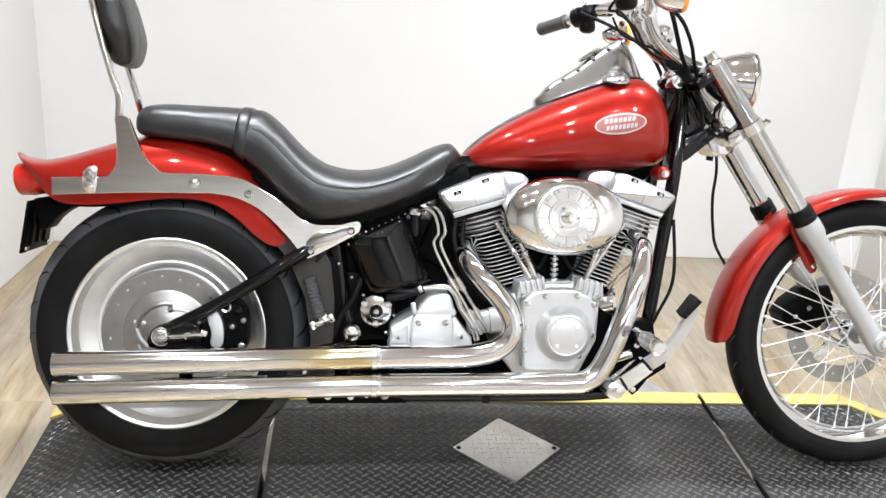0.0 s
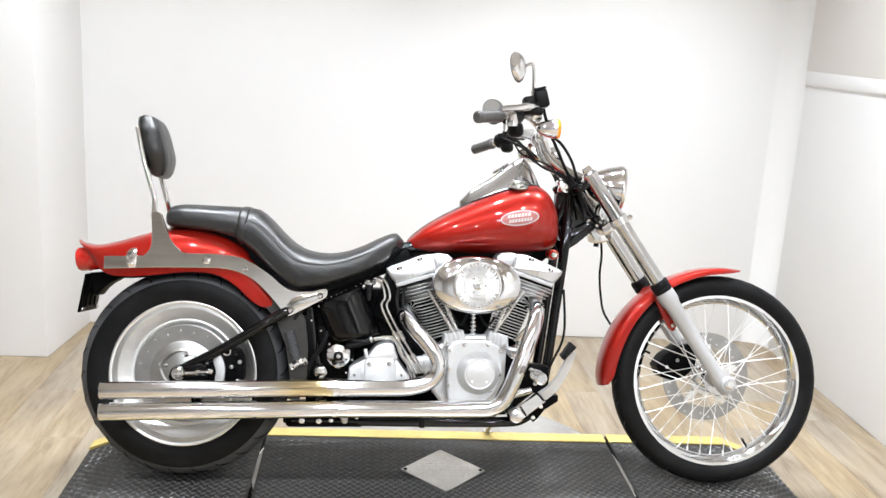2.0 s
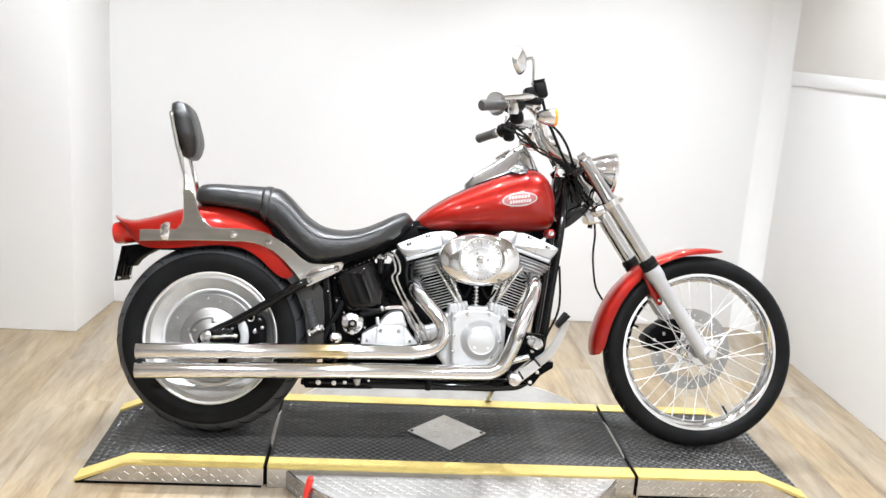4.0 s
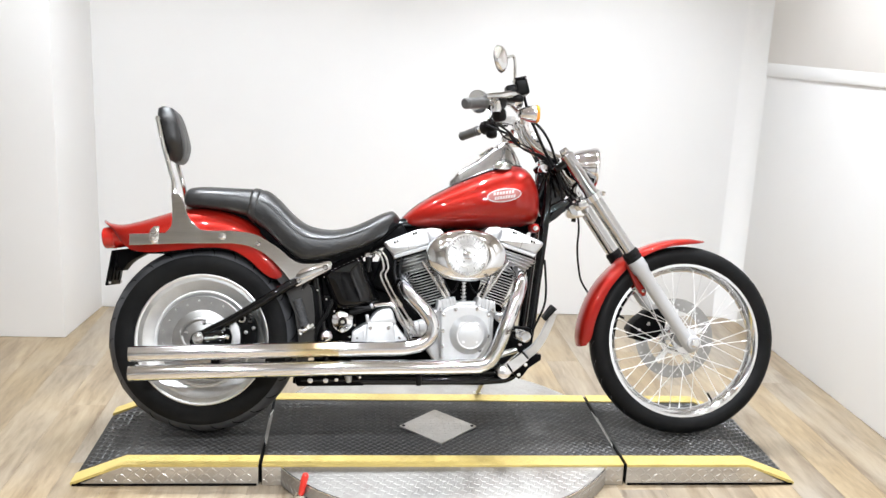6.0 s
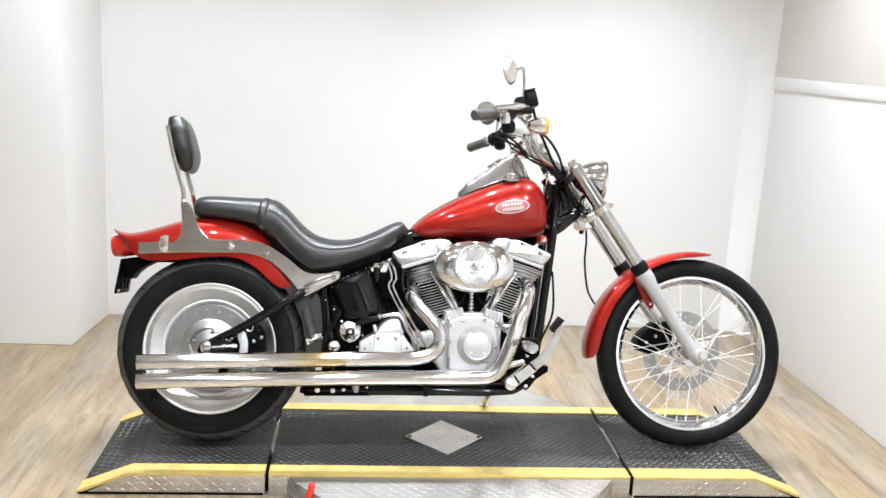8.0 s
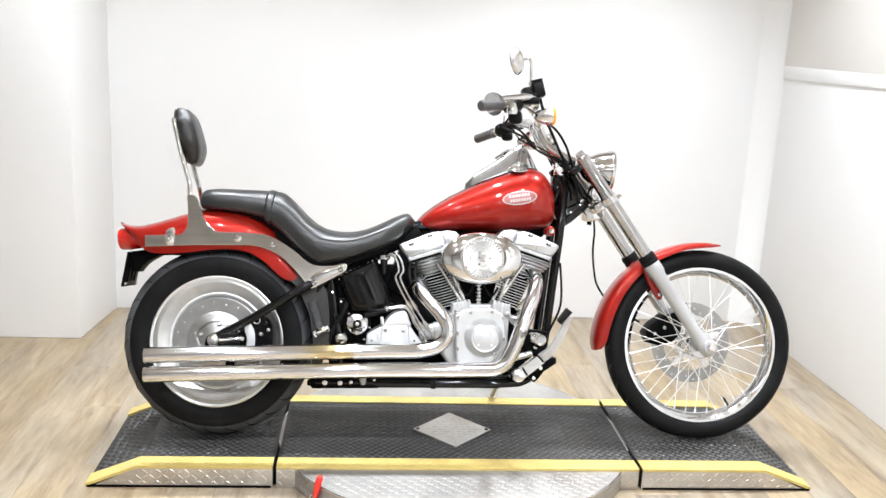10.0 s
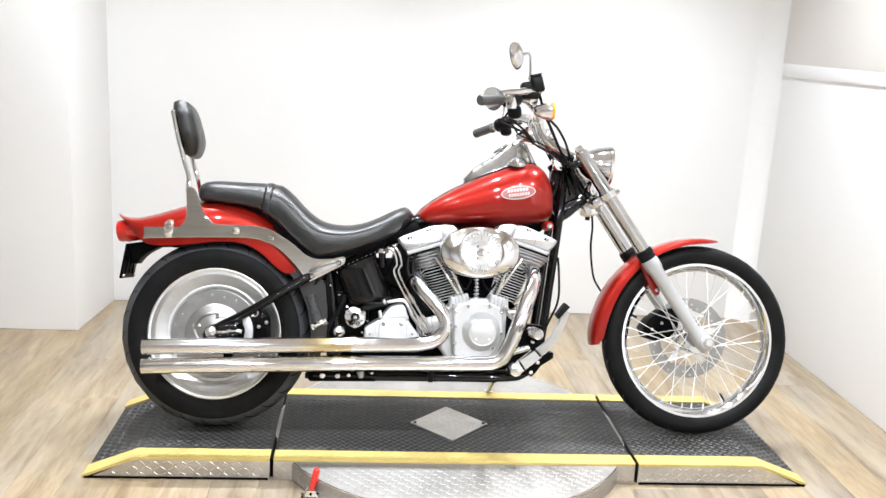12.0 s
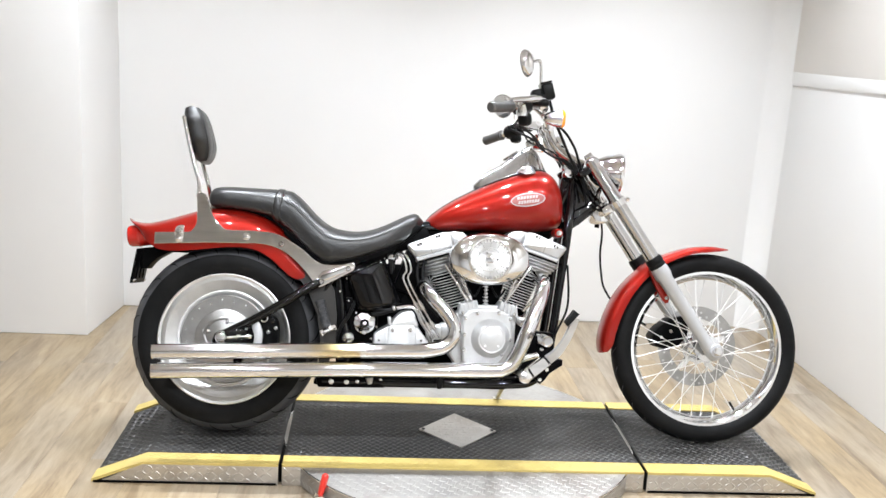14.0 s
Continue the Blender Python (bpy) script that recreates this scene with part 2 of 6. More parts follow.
    rr.inputs["To Min"].default_value, rr.inputs["To Max"].default_value = 0.26, 0.40
    link(cloud.outputs["Fac"], rr.inputs["Value"])
    link(rr.outputs[0], p.inputs["Roughness"])
    b = add(nt, "ShaderNodeBump", Strength=0.12, Distance=0.001)
    link(grain.outputs["Fac"], b.inputs["Height"])
    link(b.outputs[0], p.inputs["Normal"])
    return m


WOOD = plank_wood()

# ---- mesh helpers ----


def part(name, bm, material, parent=None, label="", sharp=38):
    me = bpy.data.meshes.new(name)
    bmesh.ops.recalc_face_normals(bm, faces=bm.faces)
    bm.to_mesh(me)
    bm.free()
    me.materials.append(material)
    me.shade_smooth()
    me.set_sharp_from_angle(angle=radians(sharp))
    ob = new(name, me)
    if parent is not None:
        ob.parent = parent
    if label:
        ob["label"] = label
    return ob


def box(cx, cy, cz, sx, sy, sz, bevel=0.003, turn=None, bm=None, segments=2):
    bm = bm or bmesh.new()
    made = bmesh.ops.create_cube(bm, size=1.0)["verts"]
    bmesh.ops.scale(bm, vec=(sx, sy, sz), verts=made)
    if bevel:
        edges = {e for v in made for e in v.link_edges}
        out = bmesh.ops.bevel(bm, geom=list(edges), offset=bevel, segments=segments, affect="EDGES", profile=0.5)
        made = list({v for f in out["faces"] for v in f.verts} | {v for v in made if v.is_valid})
    m = Matrix.Translation((cx, cy, cz)) @ (turn.to_4x4() if turn else Matrix())
    bmesh.ops.transform(bm, matrix=m, verts=made)
    return bm


def frame_of(direction):
    d = Vector(direction).normalized()
    return d.to_track_quat("Z", "Y").to_matrix()


def lathe(profile, origin, axis, seg=32, bm=None, closed=False, arc=(0.0, 360.0), squash=1.0):
    """Turn a profile of (radius, height along axis) round an axis; squash flattens the first cross direction."""
    bm = bm or bmesh.new()
    rot, o = frame_of(axis), Vector(origin)
    full = arc[1] - arc[0] >= 359.9
    count = seg if full else seg + 1
    rings = []
    for r, h in profile:
        ring = []
        if r < 1e-6:
            v = bm.verts.new(o + rot @ Vector((0, 0, h)))
            ring = [v] * count
        else:
            for i in range(count):
                a = radians(arc[0] + (arc[1] - arc[0]) * i / seg)
                ring.append(bm.verts.new(o + rot @ Vector((r * math.cos(a) * squash, r * math.sin(a), h))))
        rings.append(ring)
    pairs = list(zip(rings, rings[1:])) + ([(rings[-1], rings[0])] if closed else [])
    for a, b in pairs:
        for i in range(seg):
            j = (i + 1) % count
            quad = []
            for v in (a[i], a[j], b[j], b[i]):
                if v not in quad:
                    quad.append(v)
            if len(quad) > 2:
                try:
                    bm.faces.new(quad)
                except ValueError:
                    pass
    return bm


def rod(p0, p1, r0, r1=None, seg=20, bevel=0.0, bm=None):
    """A capped round bar between two points."""
    r1 = r0 if r1 is None else r1
    p0, p1 = Vector(p0), Vector(p1)
    n = (p1 - p0).length
    b = min(bevel, n / 3, r0 * 0.8, r1 * 0.8)
    if b > 0:
        prof = [(0, 0), (r0 - b, 0), (r0 - b * 0.3, b * 0.3), (r0, b), (r1, n - b), (r1 - b * 0.3, n - b * 0.3), (r1 - b, n), (0, n)]
    else:
        prof = [(0, 0), (r0, 0), (r1, n), (0, n)]
    return lathe(prof, p0, p1 - p0, seg, bm)


def smooth_line(points, per=8):
    """Catmull-Rom through the points; extra values ride along."""
    pts = [np.array(p, float) for p in points]
    out = []
    for i in range(len(pts) - 1):
        p0, p1, p2, p3 = pts[max(i - 1, 0)], pts[i], pts[i + 1], pts[min(i + 2, len(pts) - 1)]
        for k in range(per):
            t = k / per
            out.append(0.5 * (2 * p1 + (p2 - p0) * t + (2 * p0 - 5 * p1 + 4 * p2 - p3) * t ** 2 + (3 * p1 - p0 - 3 * p2 + p3) * t ** 3))
    out.append(pts[-1])
    return out


def tube(points, r, seg=14, per=8, bm=None, cap=True, smooth=True):
    """A round bar swept along a smooth line. r: one radius, or one for each point."""
    bm = bm or bmesh.new()
    radii = r if isinstance(r, (list, tuple)) else [r] * len(points)
    rows = [(*p, q) for p, q in zip(points, radii)]
    line = smooth_line(rows, per) if smooth else [np.array(q, float) for q in rows]
    pos = [Vector(q[:3]) for q in line]
    tan = [(pos[min(i + 1, len(pos) - 1)] - pos[max(i - 1, 0)]).normalized() for i in range(len(pos))]
    side = tan[0].orthogonal().normalized()
    rings = []
    for p, t, q in zip(pos, tan, line):
        side = (side - t * side.dot(t)).normalized()
        up = t.cross(side)
        rings.append([bm.verts.new(p + (side * math.cos(2 * math.pi * k / seg) + up * math.sin(2 * math.pi * k / seg)) * q[3]) for k in range(seg)])
    for a, b in zip(rings, rings[1:]):
        for k in range(seg):
            bm.faces.new((a[k], a[(k + 1) % seg], b[(k + 1) % seg], b[k]))
    if cap:
        bm.faces.new(rings[0][::-1])
        bm.faces.new(rings[-1])
    return bm


def loft(rings, bm=None, cap=True, closed=True):
    bm = bm or bmesh.new()
    made = [[bm.verts.new(p) for p in ring] for ring in rings]
    n = len(made[0])
    for a, b in zip(made, made[1:]):
        for k in range(n if closed else n - 1):
            bm.faces.new((a[k], a[(k + 1) % n], b[(k + 1) % n], b[k]))
    if cap and closed:
        bm.faces.new(made[0][::-1])
        bm.faces.new(made[-1])
    return bm


def slab(outline, y0, y1, bevel=0.003, smooth=0, bm=None):
    """A plate cut along an outline of (x, z), between two lateral planes, with rounded rims on the near side y0."""
    bm = bm or bmesh.new()
    pts = [tuple(p) for p in outline]
    if smooth:
        ring = pts + [pts[0]]
        ext = [pts[-1]] + ring + [pts[1]]
        line = smooth_line(ext, smooth)
        pts = [tuple(p) for p in line[smooth:-(smooth + 1)]]

    def inset(d):
        out = []
        n = len(pts)
        for i in range(n):
            a, b, c = Vector(pts[i - 1]), Vector(pts[i]), Vector(pts[(i + 1) % n])
            e1, e2 = (b - a), (c - b)
            n1, n2 = Vector((-e1.y, e1.x)), Vector((-e2.y, e2.x))
            nn = (n1.normalized() if n1.length else n1) + (n2.normalized() if n2.length else n2)
            nn = nn.normalized() if nn.length > 1e-6 else nn
            out.append((b.x + nn.x * d * turn, b.y + nn.y * d * turn))
        return out

    area = sum(pts[i - 1][0] * pts[i][1] - pts[i][0] * pts[i - 1][1] for i in range(len(pts)))
    turn = 1 if area > 0 else -1
    s = 1 if y1 > y0 else -1
    rings = []
    if bevel:
        rings.append([(x, y0, z) for x, z in inset(bevel)])
        rings.append([(x, y0 + s * bevel * 0.3, z) for x, z in inset(bevel * 0.3)])
        rings.append([(x, y0 + s * bevel, z) for x, z in pts])
    else:
        rings.append([(x, y0, z) for x, z in pts])
    rings.append([(x, y1, z) for x, z in pts])
    return loft(rings, bm)


def curved(points, corners):
    """Smooth curves through the points of an outline, broken at the corners named by index."""
    out = []
    n = len(points)
    for a, b in zip(corners, corners[1:] + corners[:1]):
        run = [points[k % n] for k in range(a, (b if b > a else b + n) + 1)]
        out += [tuple(p) for p in (smooth_line(run, 5) if len(run) > 2 else run)[:-1]]
    return out


def oval(y_half, z_low, z_high, x, power=2.4, count=28, y_mid=0.0, belly=0.5):
    """A rounded cross-section at x: a superellipse whose widest line lies at belly between its low and high sides."""
    ring = []
    zc = z_low + (z_high - z_low) * belly
    for k in range(count):
        a = 2 * math.pi * k / count
        c, s = math.cos(a), math.sin(a)
        y = math.copysign(abs(c) ** (2 / power), c) * y_half
        z = math.copysign(abs(s) ** (2 / power), s)
        ring.append((x, y_mid + y, zc + z * ((z_high - zc) if z > 0 else (zc - z_low))))
    return ring


def bolt(p, axis, r=0.006, h=0.005, bm=None, seg=6):
    return rod(p, Vector(p) + Vector(axis).normalized() * h, r, r * 0.92, seg, 0.001, bm)


def thing(name, label, category, loc=(0, 0, 0), kind="", group=""):
    ob = new(name)
    ob.empty_display_size = 0.1
    ob.location = loc
    return tagged(ob, label, category, group, kind)


# ---- the room ----
LEFT, RIGHT, BACK, FRONT, TOP = -1.605, 1.715, 1.665, -6.0, 2.95
FAR_LEFT = -3.4
COVE = 0.10


def room():
    def wall(name, cx, cy, cz, sx, sy, sz, label, paint=WALL):
        return tagged(part(name, box(cx, cy, cz, sx, sy, sz, 0.004), paint), label, "wall", kind="structure")

    wall("wall_north", (LEFT + RIGHT) / 2 - 0.1, BACK + 0.06, TOP / 2, RIGHT - LEFT + 0.5, 0.12, TOP, "plain white painted wall behind the motorcycle")
    # added cove: its shape blends the brightness step between the two walls
    cove = bmesh.new()
    arc = [(RIGHT - COVE + COVE * math.sin(a), BACK - COVE + COVE * math.cos(a)) for a in np.linspace(0, math.pi / 2, 9)]
    loft([[(x, y, z) for x, y in arc] + [(RIGHT + 0.02, BACK - COVE, z), (RIGHT + 0.02, BACK + 0.02, z), (RIGHT - COVE, BACK + 0.02, z)] for z in (0.0, TOP)], cove)
    tagged(part("wall_corner", cove, WALL, sharp=50), "rounded white corner added to soften the tone step between two walls", "wall", kind="structure")
    wall("wall_east", RIGHT + 0.06, (FRONT + BACK) / 2, TOP / 2, 0.12, BACK - FRONT + 0.1, TOP, "white painted side wall with a narrow ledge")
    pier = box((LEFT + FAR_LEFT) / 2 - 0.016, 1.18 + 0.4, TOP / 2, LEFT - FAR_LEFT + 0.03, 0.8, TOP, 0.004)
    for v in pier.verts:
        if v.co.x > LEFT - 0.1:
            v.co.x += 0.020 if v.co.y > 1.5 else -0.045
    tagged(part("wall_pier", pier, WALL), "white painted wall pier with a square corner", "wall", kind="structure")
    # two unseen walls, added to close the room and dim the reflections
    wall("wall_west", FAR_LEFT - 0.06, (FRONT + 1.18) / 2, TOP / 2, 0.12, 1.18 - FRONT + 0.2, TOP, "unseen grey side wall added to close the room", DIM)
    wall("wall_south", (FAR_LEFT + RIGHT) / 2, FRONT - 0.06, TOP / 2, RIGHT - FAR_LEFT + 0.2, 0.12, TOP, "unseen grey wall added behind the camera to close the room", DIM)
    tagged(part("wall_panel", box(RIGHT - 0.003, (FRONT + BACK - COVE) / 2, (1.37 + TOP) / 2, 0.01, BACK - FRONT - COVE, TOP - 1.37, 0.001), UPPER), "pale greige upper part of the side wall", "wall", kind="structure")
    ledge = bmesh.new()
    box(RIGHT - 0.003, (BACK + FRONT - COVE) / 2, 1.345, 0.009, BACK - FRONT - COVE, 0.085, 0.003, bm=ledge)
    bmesh.ops.rotate(ledge, cent=(RIGHT, BACK, 1.345), matrix=Matrix.Rotation(radians(-0.7), 3, "X"), verts=ledge.verts)
    tagged(part("trim_ledge", ledge, WALL), "white painted ledge board along the side wall", "ledge", kind="structure")
    top = part("ceiling", box((FAR_LEFT + RIGHT) / 2, (FRONT + BACK) / 2, TOP + 0.05, RIGHT - FAR_LEFT + 0.3, BACK - FRONT + 0.3, 0.1, 0), CEIL)
    tagged(top, "off-white ceiling with round lamps", "ceiling", kind="structure")


room()


def lamp_fixtures():
    first = None
    for x, y in LAMPS:
        if first is None:
            first = thing("ceiling_lamp", "small round white recessed ceiling lamp", "lamp", (x, y, LAMP_Z), group="ceiling lamps")
            part("bezel", lathe([(0.058, -0.006), (0.074, -0.004), (0.076, 0.004), (0.058, 0.018)], (0, 0, 0), (0, 0, 1), 32, closed=True), WALL, first)
            part("diffuser", lathe([(0, 0.006), (0.058, 0.006), (0.058, 0.010), (0, 0.010)], (0, 0, 0), (0, 0, 1), 32), LAMP_FACE, first, "glowing white diffuser")
        else:
            copy_thing(first, pose(x, y, LAMP_Z))


lamp_fixtures()

# ---- the low turntable platform ----
DECK_Z, DECK_F, DECK_B = 0.075, -0.24, 0.355
JOINT_L, JOINT_R = -0.628, 0.577
MID_Y = (DECK_F + DECK_B) / 2


def lozenge(bm, m, length=0.026, width=0.0085, height=0.0022):
    """One raised tread bar: a low hipped lozenge."""
    a, b = length / 2, width / 2
    low = [bm.verts.new(m @ Vector(p)) for p in ((-a, 0, 0), (-a * 0.5, -b, 0), (a * 0.5, -b, 0), (a, 0, 0), (a * 0.5, b, 0), (-a * 0.5, b, 0))]
    up = [bm.verts.new(m @ Vector(p)) for p in ((-a * 0.72, 0, height), (0, -b * 0.45, height), (a * 0.72, 0, height), (0, b * 0.45, height))]
    bm.faces.new(up)
    for q in ((low[0], low[1], up[1], up[0]), (low[1], low[2], up[1]), (low[2], low[3], up[2], up[1]),
              (low[3], low[4], up[3], up[2]), (low[4], low[5], up[3]), (low[5], low[0], up[0], up[3])):
        bm.faces.new(q)


def tread(inside, u0, u1, v0, v1, place, pitch=0.0205):
    """Poses of raised bars in herringbone columns over a flat patch; place(u, v, turn) gives each bar's pose."""
    poses = []
    step = pitch / math.sqrt(2)
    nu, nv = int((u1 - u0) / step), int((v1 - v0) / step)
    u0, v0 = u0 + (u1 - u0 - nu * step) / 2, v0 + (v1 - v0 - nv * step) / 2
    for j in range(nv):
        for i in range(nu):
            u, v = u0 + (i + 0.5) * step, v0 + (j + 0.5) * step
            if (i + j) % 2 == 0 and inside(u, v):
                poses.append(place(u, v, 42 if i % 2 else -42))
    return poses


def stuff(ob, label=""):
    return tagged(ob, label, kind="stuff")


def lay_bars(poses, material, parent, length=0.0235, width=0.0078, height=0.0021, most=300):
    """The first bars, those of the front rows, as pieces on one shared mesh; the rest joined."""
    bm = bmesh.new()
    lozenge(bm, Matrix(), length, width, height)
    me = bpy.data.meshes.new("tread_bar")
    bmesh.ops.recalc_face_normals(bm, faces=bm.faces)
    bm.to_mesh(me)
    bm.free()
    me.materials.append(material)
    for m in poses[:most]:
        ob = new("tread_bar", me)
        ob.parent = parent
        ob.matrix_basis = m
    if len(poses) > most:
        rest = bmesh.new()
        for m in poses[most:]:
            lozenge(rest, m, length, width, height)
        stuff(part("tread_pattern", rest, material, parent))


def flat_at(z):
    return lambda u, v, turn: Matrix.Translation((u, v, z)) @ Matrix.Rotation(radians(turn), 4, "Z")


def end_section(name, sign):
    """A ramp piece: flat deck beside the centre, then a slope down to the floor."""
    joint = JOINT_L - 0.006 if sign < 0 else JOINT_R + 0.006
    knee, tip = (-1.06, -1.222) if sign < 0 else (1.005, 1.172)
    ob = thing(name, "black tread ramp section with yellow edges on the floor", "ramp", group="platform ramps")

    def prism(y0, y1, lift, lo, hi=None):
        hi = DECK_Z if hi is None else hi
        prof = [(joint, lo), (joint, hi + lift), (knee, hi + lift), (tip, lo + 0.006 + lift), (tip, lo)]
        return slab(prof, y0, y1, 0)

    part("ramp_body", prism(DECK_F + 0.003, DECK_B - 0.003, -0.004, 0.001), DECK, ob)
    front = part("edge_strip", strip(joint, knee, tip, DECK_F - 0.002, DECK_F + 0.066), YELLOW, ob, "yellow painted front edge")
    rear = part("edge_strip", strip(joint, knee, tip, DECK_B - 0.058, DECK_B + 0.002), YELLOW, ob, "yellow painted rear edge")
    for edge, v0, v1 in ((front, DECK_F + 0.004, DECK_F + 0.064), (rear, DECK_B - 0.056, DECK_B)):
        lay_bars(tread(lambda u, v: True, min(joint, knee) + 0.004, max(joint, knee) - 0.004, v0, v1, flat_at(DECK_Z - 0.0002)), YELLOW, edge, height=0.0011, most=80)
    side = [(joint, 0.002), (joint, DECK_Z - 0.006), (knee, DECK_Z - 0.006), (tip + sign * -0.02, 0.002)]
    side_ob = part("side_plate", slab(side, DECK_F - 0.001, DECK_F + 0.01, 0.0), PLATE, ob, "silver tread-plate side")
    part("floor_rail", box((joint + tip) / 2, DECK_F + 0.004, 0.004, abs(tip - joint) - 0.01, 0.014, 0.008, 0.001), BLACK_SATIN, ob, "thin black base rail")
    lo, hi = min(joint, knee), max(joint, knee)
    lay_bars(tread(lambda u, v: True, lo + 0.004, hi - 0.004, DECK_F + 0.07, DECK_B - 0.062, flat_at(DECK_Z - 0.004)), DECK_BAR, ob, most=200)
    lo, hi = min(knee, tip), max(knee, tip)
    run = abs(tip - knee)
    drop = DECK_Z - 0.010

    def slope(u, v, turn):
        f = abs(u - knee) / run
        return Matrix.Translation((u, v, DECK_Z - 0.004 - drop * f)) @ Matrix.Rotation(-sign * math.atan2(-drop, run), 4, "Y") @ Matrix.Rotation(radians(turn), 4, "Z")

    lay_bars(tread(lambda u, v: True, lo + 0.008, hi + 0.002, DECK_F + 0.07, DECK_B - 0.062, slope), DECK_BAR, ob, most=100)

    def upright(u, v, turn):
        return Matrix.Translation((u, DECK_F - 0.001, v)) @ Matrix.Rotation(radians(90), 4, "X") @ Matrix.Rotation(radians(turn), 4, "Z")

    def on_side(u, v):
        if (u - knee) * sign < 0:
            return True
        return v < (DECK_Z - 0.018) * (1 - abs(u - knee) / run) - 0.008

    lo, hi = min(joint, tip), max(joint, tip)
    bars = []
    n = int((hi - lo) / 0.022)
    for i in range(n):
        for j in range(3):
            u, v = lo + (i + 0.5) * 0.022, 0.016 + j * 0.0195
            if on_side(u, v):
                bars.append(upright(u, v, 40 if (i + j) % 2 else -40))
    lay_bars(bars, PLATE, side_ob, 0.021, 0.0045, 0.0012)
    return ob


def strip(joint, knee, tip, y0, y1):
    z = DECK_Z
    prof = [(joint, z - 0.009), (joint, z), (knee, z), (tip, 0.012), (tip, 0.002), (knee, z - 0.009)]
    return slab(prof, y0, y1, 0)


def centre_section():
    ob = thing("platform", "black tread-plate motorcycle turntable platform with yellow edges", "platform")
    cx, w = (JOINT_L + JOINT_R) / 2, JOINT_R - JOINT_L - 0.012
    part("deck_body", box(cx, MID_Y, DECK_Z / 2 - 0.0015, w, DECK_B - DECK_F - 0.006, DECK_Z - 0.005, 0.002), DECK, ob)
    front = part("edge_strip", box(cx, DECK_F + 0.032, DECK_Z - 0.0045, w, 0.068, 0.009, 0.001), YELLOW, ob, "yellow painted front edge")
    rear = part("edge_strip", box(cx, DECK_B - 0.028, DECK_Z - 0.0045, w, 0.060, 0.009, 0.001), YELLOW, ob, "yellow painted rear edge")
    for edge, v0, v1 in ((front, DECK_F + 0.004, DECK_F + 0.064), (rear, DECK_B - 0.056, DECK_B)):
        lay_bars(tread(lambda u, v: True, JOINT_L + 0.01, JOINT_R - 0.01, v0, v1, flat_at(DECK_Z - 0.0002)), YELLOW, edge, height=0.0011, most=80)
    side_ob = part("side_plate", box(cx, DECK_F + 0.004, 0.034, w, 0.011, 0.066, 0.001), PLATE, ob, "silver tread-plate side")
    bars = []
    for i in range(int(w / 0.022)):
        for j in range(3):
            u, v = cx - w / 2 + 0.012 + i * 0.022, 0.016 + j * 0.0195
            if abs(u + 0.025) > 0.53:
                bars.append(Matrix.Translation((u, DECK_F - 0.0015, v)) @ Matrix.Rotation(radians(90), 4, "X") @ Matrix.Rotation(radians(40 if (i + j) % 2 else -40), 4, "Z"))
    lay_bars(bars, PLATE, side_ob, 0.021, 0.0045, 0.0012)
    dcx, dcy, r = -0.028, 0.059, 0.139
    hole = lambda u, v: abs(u - dcx) + abs(v - dcy) > r + 0.012
    lay_bars(tread(hole, JOINT_L + 0.01, JOINT_R - 0.01, DECK_F + 0.07, DECK_B - 0.062, flat_at(DECK_Z - 0.004)), DECK_BAR, ob)
    bm = bmesh.new()
    quad = [(dcx - r, dcy), (dcx, dcy - r * 1.05), (dcx + r, dcy), (dcx, dcy + r * 1.05)]
    loft([[(x, y, DECK_Z - 0.004) for x, y in quad], [(x, y, DECK_Z + 0.001) for x, y in quad]], bm)
    inlay = part("inlay_plate", bm, PLATE, ob, "silver diamond-shaped tread plate inlay")
    inside = lambda u, v: abs(u - dcx) + abs(v - dcy) < r - 0.024
    bars = []
    for i in range(-8, 9):
        for j in range(-8, 9):
            u, v = dcx + i * 0.021, dcy + j * 0.021
            if inside(u, v):
                bars.append(Matrix.Translation((u, v, DECK_Z + 0.001)) @ Matrix.Rotation(radians(90 if (i + j) % 2 else 0), 4, "Z"))
    lay_bars(bars, PLATE, inlay, 0.024, 0.006, 0.0010)
    for dx in (-1, 1):
        part("screw", rod((dcx + dx * (r - 0.016), dcy, DECK_Z + 0.001), (dcx + dx * (r - 0.016), dcy, DECK_Z + 0.003), 0.006, seg=12), BLACK_SATIN, inlay)
    # black bars set into the open joints to paint their shade
    for x in (JOINT_L, JOINT_R):
        part("gap_filler", box(x, MID_Y + 0.01, DECK_Z / 2 - 0.004, 0.010, DECK_B - DECK_F - 0.02, DECK_Z - 0.012, 0), BLACK_SATIN, ob, "black filler that paints the gap between deck sections dark")
    return ob


